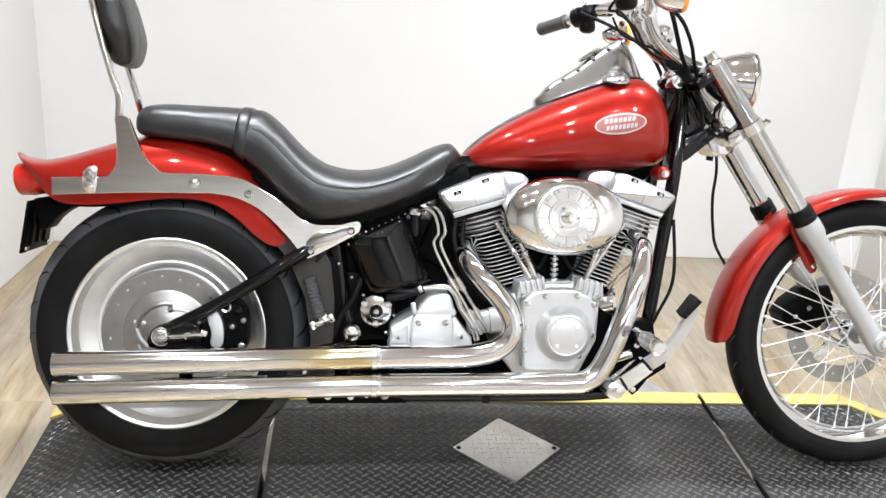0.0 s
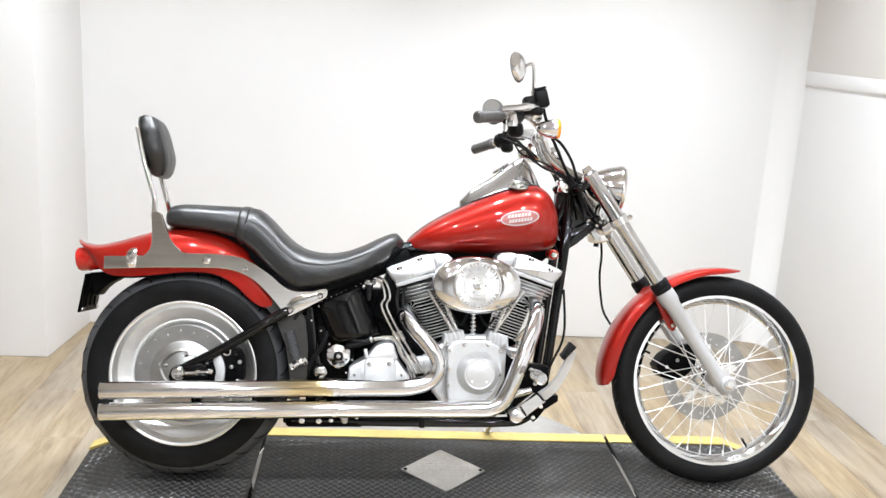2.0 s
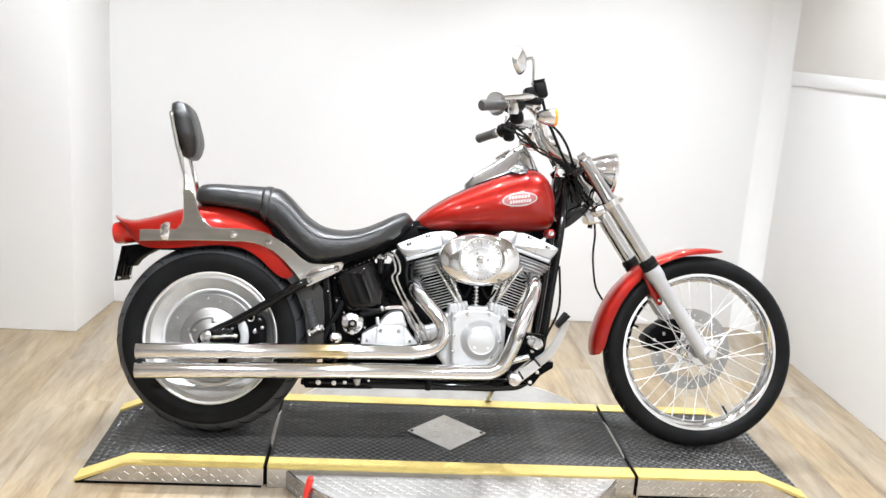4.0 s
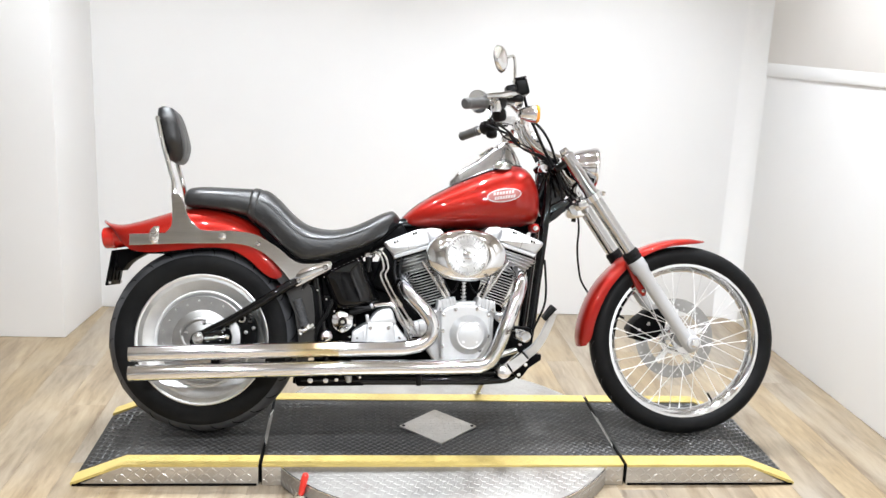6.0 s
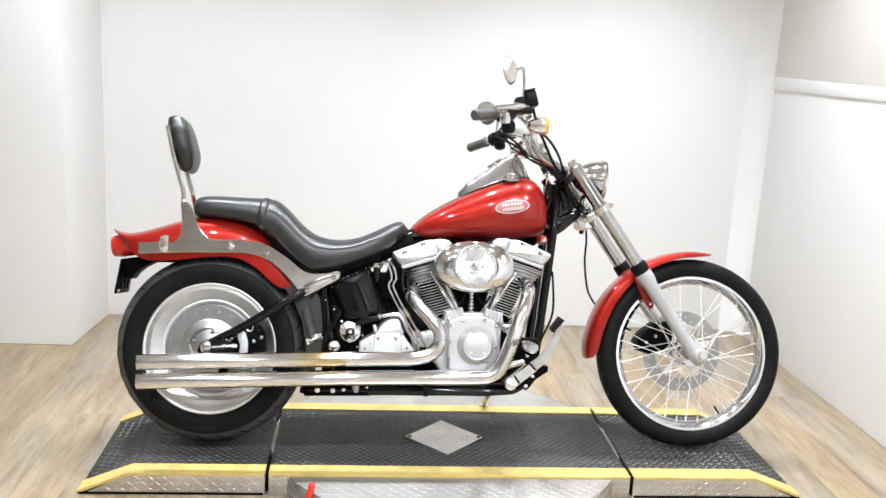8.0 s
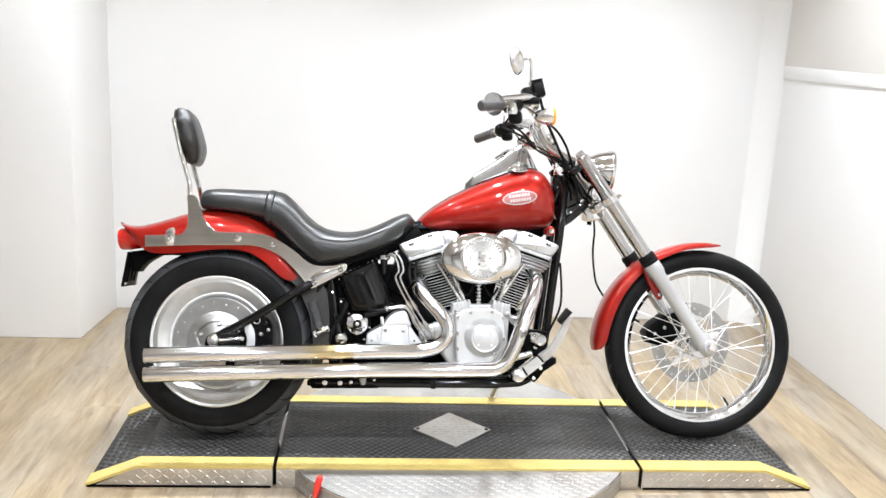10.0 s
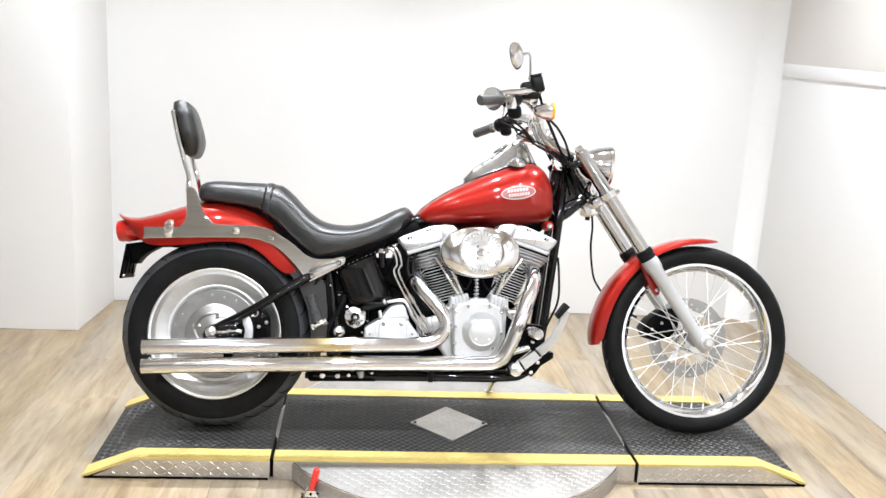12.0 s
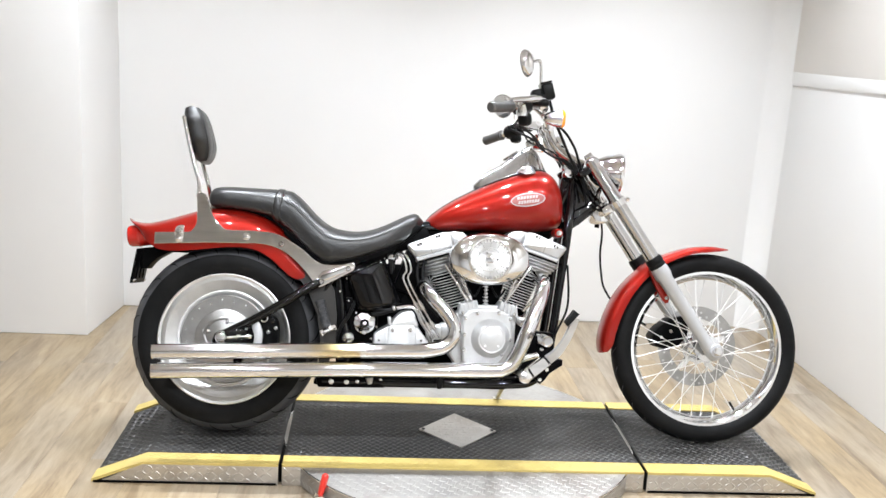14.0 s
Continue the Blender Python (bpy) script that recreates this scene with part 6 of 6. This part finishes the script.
    lathe([(0.020, -0.02), (0.0235, -0.018), (0.0252, -0.012), (0.0254, 0.0), (0.0256, 0.30), (0.0258, 0.648), (0.0262, 0.656), (0.0256, 0.662), (0.0232, 0.662), (0.0225, 0.64), (0.0220, 0.40), (0, 0.40)], (-0.382, -0.243, 0.3165), (-0.661, 0, -0.0245), 36, m)
    part("muffler", m, HEAT, e, "chrome muffler with straw-gold heat stain")
    front = tube([(0.206, -0.070, 0.576), (0.221, -0.155, 0.562), (0.207, -0.206, 0.515), (0.184, -0.231, 0.456), (0.158, -0.2425, 0.392), (0.133, -0.2425, 0.326), (0.098, -0.2425, 0.276), (0.030, -0.2425, 0.263), (-0.18, -0.2425, 0.259), (-0.372, -0.2425, 0.256)], [0.0228, 0.0232, 0.0235, 0.0238, 0.0238, 0.0238, 0.0238, 0.0238, 0.0238, 0.0238], 24, 8)
    f = part("exhaust_pipe", front, CHROME, bike, "chrome front cylinder exhaust pipe")
    shield = tube([(0.080, -0.2425, 0.2660), (0.030, -0.2425, 0.263), (-0.18, -0.2425, 0.259), (-0.376, -0.2425, 0.255)], 0.0248, 24, 8)
    part("heat_shield", shield, CHROME, f, "chrome heat shield")
    m = bmesh.new()
    lathe([(0.020, -0.02), (0.0235, -0.018), (0.0252, -0.012), (0.0254, 0.0), (0.0256, 0.30), (0.0258, 0.648), (0.0262, 0.656), (0.0256, 0.662), (0.0232, 0.662), (0.0225, 0.64), (0.0220, 0.40), (0, 0.40)], (-0.382, -0.243, 0.2560), (-0.661, 0, -0.0245), 36, m)
    part("muffler", m, CHROME, f, "chrome muffler")
    for x, z in ((-0.380, 0.3163), (-0.380, 0.2555)):
        cl = lathe([(0.0256, -0.006), (0.0272, -0.005), (0.0272, 0.005), (0.0256, 0.006)], (x, -0.243, z), (1, 0, 0.037), 32)
        part("muffler_clamp", cl, CHROME, e)
    for x, y0, w in ((-0.45, -0.17, 0.10), (-0.78, -0.185, 0.07)):
        part("muffler_bracket", box(x, y0, 0.285, 0.03, w, 0.05, 0.004), BLACK, e)


def middle():
    """Gearbox, oil tank and the small hardware between engine and rear wheel."""
    g = bmesh.new()
    slab([(-0.346, 0.315), (-0.343, 0.363), (-0.334, 0.371), (-0.300, 0.391), (-0.286, 0.398), (-0.204, 0.400), (-0.194, 0.388), (-0.178, 0.366), (-0.160, 0.345), (-0.156, 0.315)], -0.160, 0.10, 0.006, 0, g)
    gb = part("gearbox", g, SATIN, bike, "satin silver gearbox side cover", 28)
    lid = slab([(-0.298, 0.318), (-0.297, 0.388), (-0.290, 0.397), (-0.211, 0.398), (-0.205, 0.388), (-0.200, 0.318)], -0.178, -0.155, 0.005, 0)
    part("clutch_cover", lid, SATIN, gb, "", 28)
    dome = slab([(-0.287, 0.392), (-0.283, 0.408), (-0.272, 0.424), (-0.252, 0.439), (-0.222, 0.445), (-0.210, 0.436), (-0.204, 0.416), (-0.201, 0.392)], -0.172, 0.06, 0.008, 2)
    part("top_cover", dome, SATIN, gb, "", 40)
    part("cable_boss", rod((-0.291, -0.170, 0.398), (-0.296, -0.170, 0.424), 0.006, 0.0055, 14, 0.001), SATIN, gb)
    part("side_tab", slab([(-0.342, 0.330), (-0.341, 0.358), (-0.306, 0.374), (-0.304, 0.330)], -0.166, -0.155, 0.003), SATIN, gb, "", 28)
    part("drive_boss", lathe([(0, 0.0), (0.020, 0.0), (0.026, 0.004), (0.027, 0.05), (0.030, 0.052), (0.030, 0.085)], (-0.168, -0.125, 0.372), (1, 0, 0.12), 28), SATIN, gb)
    for x, z, r in ((-0.282, 0.381, 0.0075), (-0.223, 0.383, 0.0075), (-0.326, 0.347, 0.004), (-0.186, 0.350, 0.0045)):
        part("case_bolt", rod((x, -0.184, z), (x, -0.160, z), r, seg=12, bevel=0.002), CHROME, gb)
    pipe = tube([(-0.277, -0.150, 0.452), (-0.240, -0.155, 0.459), (-0.214, -0.158, 0.457), (-0.198, -0.160, 0.438), (-0.187, -0.161, 0.412), (-0.160, -0.163, 0.373), (-0.148, -0.160, 0.340)], 0.0068, 14)
    part("vent_pipe", pipe, CHROME, gb, "chrome vent pipe")
    part("vent_hose", tube([(-0.352, -0.142, 0.428), (-0.315, -0.148, 0.436), (-0.272, -0.150, 0.453)], 0.0085, 12), RUBBER, gb, "black rubber hose")
    part("hose_clamp", rod((-0.283, -0.150, 0.4485), (-0.275, -0.150, 0.4525), 0.0098, seg=16, bevel=0.001), DISC, gb)
    ot = bmesh.new()
    corner = [Vector(p) for p in ((-0.447, 0.552), (-0.316, 0.616), (-0.249, 0.468), (-0.402, 0.431))]
    rows = []
    for v in np.linspace(0, 1, 21):
        row = []
        for u in np.linspace(0, 1, 27):
            p = (corner[0] * (1 - u) + corner[1] * u) * (1 - v) + (corner[3] * (1 - u) + corner[2] * u) * v
            swell = 1 - (2 * u - 1) ** 2
            row.append((p.x, -0.106 - 0.034 * swell - 0.010 * (1 - (2 * u - 1) ** 12) - 0.010 * (1 - (2 * v - 1) ** 10), p.y))
        rows.append([(row[0][0], 0.12, row[0][2])] + row + [(row[-1][0], 0.12, row[-1][2])])
    loft(rows, ot)
    o = part("oil_tank", ot, BLACK, bike, "gloss black horseshoe oil tank", 75)
    for k in range(9):
        trim = bmesh.new()
        f = k / 8
        p = Vector((-0.432 + 0.115 * f, -0.122, 0.561 + 0.056 * f))
        lathe([(0, 0.003), (0.002, 0.0025), (0.0028, 0)], p + Vector((0, -0.004, 0)), (-0.3, -1, 0.6), 10, trim)
        part("trim_bead", trim, CHROME, o)
    fc = bmesh.new()
    lathe([(0, 0.016), (0.010, 0.0155), (0.018, 0.012), (0.0205, 0.007), (0.0205, -0.001), (0.018, -0.004), (0.011, -0.005)], (-0.292, -0.112, 0.620), (0, -0.15, 1), 10, fc)
    fc = part("oil_filler_cap", fc, CHROME, o, "chrome mushroom-shaped oil filler cap")
    part("filler_neck", lathe([(0.012, 0.018), (0.013, 0.014), (0.012, 0.0), (0.014, -0.006), (0.014, -0.034)], (-0.292, -0.110, 0.602), (0, -0.15, 1), 18), BLACK, fc)
    bat = bmesh.new()
    box(-0.225, 0, 0.575, 0.075, 0.18, 0.15, 0.01, Matrix.Rotation(radians(20), 3, "Y"), bat)
    box(-0.40, 0, 0.40, 0.14, 0.19, 0.16, 0.012, None, bat)
    box(-0.28, 0, 0.66, 0.25, 0.15, 0.05, 0.01, Matrix.Rotation(radians(-24), 3, "Y"), bat)
    # added black filler that closes the slit between mud guard and oil tank
    box(-0.445, 0, 0.46, 0.13, 0.15, 0.26, 0.012, Matrix.Rotation(radians(-14), 3, "Y"), bat)
    part("battery_and_filler", bat, BLACK_SATIN, bike, "black battery box with an added filler block")
    bat = bmesh.new()
    slab([(-0.53, 0.56), (-0.50, 0.60), (-0.42, 0.632), (-0.30, 0.67), (-0.21, 0.735), (-0.195, 0.73), (-0.215, 0.705), (-0.275, 0.655), (-0.32, 0.60), (-0.42, 0.555)], -0.105, 0.105, 0.006, bm=bat)
    part("seat_base", bat, BLACK_SATIN, bike, "black seat base pan")
    bat = bmesh.new()
    slab([(-0.34, 0.33), (-0.34, 0.60), (-0.24, 0.60), (-0.15, 0.54), (-0.06, 0.40), (-0.06, 0.33)], -0.05, 0.10, 0.006, bm=bat)
    part("gearbox_shell", bat, BLACK_SATIN, bike, "black gearbox shell")
    inner = slab([(-0.40, 0.215), (-0.43, 0.30), (-0.40, 0.40), (-0.30, 0.43), (0.02, 0.40), (0.12, 0.34), (0.11, 0.25), (0.04, 0.205)], 0.085, 0.150, 0.012, 2)
    part("primary_housing", inner, BLACK_SATIN, bike, "black primary chain housing")
    runs = ([(-0.292, -0.125, 0.622), (-0.271, -0.145, 0.631), (-0.252, -0.150, 0.616), (-0.243, -0.150, 0.580), (-0.252, -0.150, 0.552), (-0.220, -0.152, 0.488), (-0.176, -0.155, 0.417), (-0.138, -0.158, 0.352)],
            [(-0.268, -0.120, 0.640), (-0.246, -0.142, 0.630), (-0.232, -0.147, 0.604), (-0.228, -0.147, 0.578), (-0.236, -0.147, 0.552), (-0.204, -0.149, 0.490), (-0.160, -0.153, 0.420), (-0.124, -0.156, 0.360)])
    for points in runs:
        ln = part("oil_line", tube(points, 0.0041, 12), CHROME, bike, "chrome oil line")
        for f in (-3, -2):
            p, q = Vector(points[f]), Vector(points[f + 1])
            part("line_fitting", tube([tuple(p + (q - p) * 0.15), tuple(p + (q - p) * 0.55)], 0.0072, 10), BRUSHED, ln)
    for dx in (0.0, 0.018):
        t = tube([(-0.200 + dx, -0.130, 0.62), (-0.205 + dx, -0.14, 0.56), (-0.180 + dx, -0.15, 0.49), (-0.13 + dx, -0.16, 0.43)], 0.005, 10)
        part("breather_hose", t, RUBBER, bike)
    s = bmesh.new()
    lathe([(0, 0.010), (0.013, 0.010), (0.018, 0.006), (0.029, 0.005), (0.035, 0.0), (0.037, -0.012), (0.037, -0.06)], (-0.376, -0.135, 0.398), (0, -1, 0), 28, s)
    for k in range(3):
        a = 2 * math.pi * k / 3 + 0.5
        lathe([(0, 0.014), (0.007, 0.013), (0.009, 0.008), (0.009, -0.02)], (-0.376 + 0.031 * math.cos(a), -0.130, 0.398 + 0.031 * math.sin(a)), (0, -1, 0), 14, s)
    st = part("starter_end", s, CHROME, bike, "chrome starter end cover")
    # black disc over the middle of the cover
    part("starter_disc", rod((-0.376, -0.148, 0.398), (-0.376, -0.138, 0.398), 0.015, seg=20, bevel=0.002), BLACK, st)
    part("starter_bolt", rod((-0.376, -0.153, 0.398), (-0.376, -0.146, 0.398), 0.007, seg=6, bevel=0.001), CHROME, st)
    b = bmesh.new()
    lathe([(0, 0.018), (0.010, 0.017), (0.018, 0.010), (0.021, 0.002), (0.021, -0.05)], (-0.428, -0.150, 0.349), (0, -1, 0.1), 20, b)
    part("pivot_cover", b, CHROME, bike, "chrome swingarm pivot cover")
    mc = bmesh.new()
    prof = [(0, 0), (0.0135, 0.0)]
    for k in range(9):
        prof += [(0.0145, 0.002 + k * 0.009), (0.0145, 0.006 + k * 0.009), (0.0130, 0.0075 + k * 0.009), (0.0130, 0.0095 + k * 0.009)]
    prof += [(0.0155, 0.086), (0.0155, 0.092), (0, 0.092)]
    lathe(prof, (-0.501, -0.128, 0.381), (-0.30, 0, 1), 20, mc)
    r = part("shock_boot", mc, TREAD, bike, "ribbed black cylinder with brass fittings")
    ft = bmesh.new()
    rod((-0.497, -0.126, 0.384), (-0.490, -0.126, 0.372), 0.012, seg=6, bevel=0.001, bm=ft)
    rod((-0.515, -0.128, 0.360), (-0.480, -0.128, 0.376), 0.008, seg=12, bevel=0.001, bm=ft)
    rod((-0.520, -0.128, 0.358), (-0.510, -0.128, 0.364), 0.011, seg=6, bevel=0.001, bm=ft)
    rod((-0.481, -0.128, 0.375), (-0.470, -0.128, 0.382), 0.011, seg=6, bevel=0.001, bm=ft)
    part("hose_fitting", ft, POLISHED, r)
    pan = slab([(-0.565, 0.530), (-0.500, 0.520), (-0.460, 0.500), (-0.448, 0.42), (-0.430, 0.33), (-0.462, 0.31), (-0.490, 0.34), (-0.50, 0.42), (-0.52, 0.48)], -0.110, -0.060, 0.006, 2)
    part("frame_casting", pan, BLACK_SATIN, bike)
    inner = [((-0.628, 0.57), (-0.520, 0.57), 0.112), ((-0.570, 0.50), (-0.480, 0.50), 0.116), ((-0.535, 0.42), (-0.470, 0.42), 0.118), ((-0.521, 0.33), (-0.470, 0.33), 0.118), ((-0.526, 0.26), (-0.490, 0.26), 0.112)]
    rows = []
    for (a, b2, w) in inner:
        rows.append([(a[0], -w, a[1]), (a[0], w, a[1]), (b2[0], w, b2[1]), (b2[0], -w, b2[1])])
    part("mud_guard", loft(rows), DECK, bike, "black inner mud guard")
    for x, z in ((-0.462, 0.50), (-0.440, 0.545), (-0.432, 0.47), (-0.405, 0.43), (-0.352, 0.345), (-0.335, 0.385)):
        part("screw", lathe([(0, 0.004), (0.003, 0.0035), (0.0045, 0)], (x, -0.118, z), (0, -1, 0.2), 10), CHROME, bike)
    hose = tube([(-0.41, -0.12, 0.47), (-0.43, -0.13, 0.42), (-0.455, -0.12, 0.38), (-0.47, -0.11, 0.33)], 0.006, 10)
    part("rubber_hose", hose, RUBBER, bike)
    hose = tube([(-0.35, -0.14, 0.45), (-0.30, -0.15, 0.443), (-0.27, -0.15, 0.45)], 0.008, 10)
    part("rubber_hose", hose, RUBBER, bike)


def foot_controls():
    br = slab([(0.150, 0.240), (0.175, 0.215), (0.205, 0.230), (0.225, 0.212), (0.240, 0.225), (0.258, 0.250), (0.300, 0.278), (0.300, 0.296), (0.266, 0.300), (0.270, 0.352), (0.264, 0.385), (0.200, 0.392), (0.185, 0.340), (0.165, 0.300)], -0.150, -0.090, 0.005)
    b = part("control_bracket", br, BLACK_SATIN, bike, "black forward control bracket")
    for x, z in ((0.222, 0.228), (0.245, 0.262), (0.235, 0.300), (0.225, 0.332)):
        part("bracket_bolt", rod((x, -0.158, z), (x, -0.148, z), 0.007, seg=10, bevel=0.002), POLISHED, b)
    rows = []
    for x, y, z, ux, uz, half in smooth_line([(0.231, -0.208, 0.296, 0.60, -0.80, 0.017), (0.262, -0.228, 0.326, 0.72, -0.69, 0.016), (0.283, -0.250, 0.364, 0.88, -0.48, 0.014), (0.299, -0.265, 0.406, 0.93, -0.36, 0.0135), (0.311, -0.278, 0.446, 0.93, -0.36, 0.012)], 5):
        rows.append([(x - ux * half, y + 0.007, z - uz * half), (x - ux * half * 0.8, y - 0.007, z - uz * half * 0.8), (x + ux * half * 0.8, y - 0.007, z + uz * half * 0.8), (x + ux * half, y + 0.007, z + uz * half)])
    a = part("brake_pedal", loft(rows), SATIN, bike, "polished brake pedal lever with a black pad", 25)
    block = slab([(0.157, 0.265), (0.220, 0.310), (0.246, 0.287), (0.179, 0.233)], -0.222, -0.182, 0.003)
    part("pedal_clevis", block, BRUSHED, a, "", 20)
    # black strips paint the dark of the clevis slots
    for u in (0.22, 0.98):
        p, q = Vector((0.153, 0.258)).lerp(Vector((0.219, 0.312)), u), Vector((0.171, 0.230)).lerp(Vector((0.240, 0.289)), u)
        part("slot_shade", slab([tuple(p), tuple(p + Vector((0.005, 0.004))), tuple(q + Vector((0.005, 0.004))), tuple(q)], -0.2235, -0.21, 0.001), BLACK, a)
    cap = bmesh.new()
    lathe([(0, 0.008), (0.014, 0.0075), (0.020, 0.004), (0.0215, 0), (0.0215, -0.08)], (0.160, -0.222, 0.243), (0, -1, 0), 28, cap)
    part("pivot_cap", cap, POLISHED, a)
    part("cap_bolt", rod((0.160, -0.235, 0.243), (0.160, -0.228, 0.243), 0.009, seg=6, bevel=0.001), CHROME, a)
    pad = slab([(0.273, 0.433), (0.302, 0.473), (0.318, 0.460), (0.283, 0.421)], -0.300, -0.262, 0.004)
    part("pedal_pad", pad, RUBBER, a, "black rubber pedal pad")
    peg = bmesh.new()
    prof = [(0, 0), (0.012, 0.0), (0.017, 0.004)]
    for k in range(6):
        prof += [(0.0180, 0.010 + k * 0.014), (0.0180, 0.017 + k * 0.014), (0.0145, 0.019 + k * 0.014)]
    prof += [(0.016, 0.098), (0.012, 0.10), (0.012, 0.16), (0, 0.16)]
    lathe(prof, (0.201, -0.378, 0.375), (0, 1, 0), 24, peg)
    p = part("foot_peg", peg, CHROME, bike, "chrome foot peg")
    part("peg_clevis", tube([(0.205, -0.20, 0.368), (0.225, -0.17, 0.352), (0.235, -0.13, 0.335)], 0.014, 12), BLACK, p)
    mc = bmesh.new()
    rod((0.150, -0.150, 0.292), (0.215, -0.150, 0.312), 0.012, seg=16, bevel=0.002, bm=mc)
    rod((0.132, -0.150, 0.286), (0.152, -0.150, 0.292), 0.008, seg=12, bm=mc)
    part("master_cylinder", mc, POLISHED, bike)


def cables():
    def run(name, pts, r, mat=RUBBER):
        part(name, tube(pts, r, 10), mat, bike)

    run("control_cable", [(0.112, -0.275, 1.100), (0.108, -0.25, 1.066), (0.132, -0.22, 1.060), (0.174, -0.17, 1.043), (0.214, -0.12, 1.009), (0.259, -0.09, 0.991), (0.308, -0.06, 0.984), (0.345, -0.05, 0.94)], 0.0036)
    run("control_cable", [(0.104, -0.285, 1.098), (0.090, -0.25, 1.070), (0.123, -0.22, 1.070), (0.162, -0.17, 1.051), (0.200, -0.12, 1.017), (0.248, -0.09, 0.997), (0.314, -0.06, 0.972), (0.350, -0.05, 0.92)], 0.0034)
    run("brake_hose", [(0.205, -0.235, 1.160), (0.222, -0.225, 1.110), (0.231, -0.22, 1.087), (0.251, -0.19, 1.065), (0.281, -0.14, 1.029), (0.313, -0.09, 0.991), (0.346, -0.06, 0.950), (0.395, -0.05, 0.87)], 0.0052)
    run("wiring_loom", [(0.215, -0.225, 1.105), (0.251, -0.20, 1.079), (0.284, -0.17, 1.057), (0.321, -0.12, 1.021), (0.344, -0.08, 0.987), (0.368, -0.05, 0.938), (0.380, -0.04, 0.88)], 0.0045)
    run("clutch_cable", [(0.150, 0.24, 1.13), (0.215, 0.17, 1.09), (0.270, 0.10, 1.04), (0.305, 0.06, 0.985), (0.33, 0.05, 0.90), (0.335, 0.07, 0.75)], 0.0045)
    run("wiring_loom", [(0.240, 0.10, 1.11), (0.262, 0.05, 1.07), (0.292, 0.01, 1.00), (0.325, -0.01, 0.94)], 0.0045)
    run("front_brake_hose", [(0.470, 0.06, 0.775), (0.473, 0.06, 0.73), (0.470, 0.065, 0.67), (0.477, 0.07, 0.60), (0.495, 0.075, 0.535), (0.56, 0.085, 0.46), (0.66, 0.10, 0.41)], 0.0038)
    run("rear_brake_line", [(0.318, -0.085, 0.62), (0.322, -0.10, 0.52), (0.315, -0.105, 0.46), (0.290, -0.10, 0.40), (0.262, -0.10, 0.34)], 0.004)
    run("signal_wire", [(0.140, -0.10, 1.075), (0.165, -0.08, 1.045), (0.205, -0.06, 1.030), (0.262, -0.05, 1.012), (0.305, -0.045, 0.975)], 0.0028)
    run("signal_wire", [(0.330, -0.06, 0.985), (0.352, -0.07, 0.935), (0.372, -0.07, 0.885), (0.380, -0.06, 0.84)], 0.0045)
    bx = bmesh.new()
    slab([(0.408, 0.828), (0.440, 0.842), (0.478, 0.822), (0.486, 0.792), (0.455, 0.772), (0.425, 0.778)], -0.030, 0.065, 0.008, 2, bx)
    hb = part("brake_junction", bx, CHROME, bike, "chrome lower clamp cover")
    part("junction_nut", rod((0.405, -0.04, 0.836), (0.405, -0.028, 0.836), 0.012, seg=6, bevel=0.002), CHROME, hb)
    part("union", rod((0.455, 0.06, 0.782), (0.452, 0.06, 0.760), 0.009, seg=12), BLACK, hb)


front_fender()
frame_tubes()
engine()
exhaust()
middle()
foot_controls()
cables()

# ---- the plank floor ----


def plank_floor():
    base = part("floor", box((FAR_LEFT + RIGHT) / 2, (FRONT + BACK) / 2, -0.056, RIGHT - FAR_LEFT + 0.2, BACK - FRONT + 0.2, 0.1, 0), BLACK_SATIN)
    tagged(base, "light oak vinyl plank floor", "floor", kind="structure")
    width, length, gap = 0.152, 1.22, 0.0002
    shared = {}

    def mesh_for(w, n):
        key = (round(w, 3), round(n, 3))
        if key not in shared:
            me = bpy.data.meshes.new("plank")
            a, b, c = w / 2 - gap, n / 2 - gap, 0.0004
            v = [(-a, -b, -0.007), (a, -b, -0.007), (a, b, -0.007), (-a, b, -0.007), (-a, -b, -c), (a, -b, -c), (a, b, -c), (-a, b, -c),
                 (-a + c, -b + c, 0), (a - c, -b + c, 0), (a - c, b - c, 0), (-a + c, b - c, 0)]
            f = [(8, 9, 10, 11)] + [(i, (i + 1) % 4, 4 + (i + 1) % 4, 4 + i) for i in range(4)] + [(4 + i, 4 + (i + 1) % 4, 8 + (i + 1) % 4, 8 + i) for i in range(4)]
            me.from_pydata(v, [], f)
            me.materials.append(WOOD)
            shared[key] = me
        return shared[key]

    rng = random.Random(7)
    x = FAR_LEFT
    while x < RIGHT - 0.01:
        w = min(width, RIGHT + 0.02 - x)
        y = FRONT - rng.uniform(0.05, 1.1)
        while y < BACK - 0.03:
            y0, y1 = max(y, FRONT), min(y + length, BACK + 0.015)
            if y1 - y0 > 0.006:
                ob = new("plank", mesh_for(w, y1 - y0))
                ob.location = (x + w / 2, (y0 + y1) / 2, 0)
                ob.parent = base
            y += length
        x += width


plank_floor()
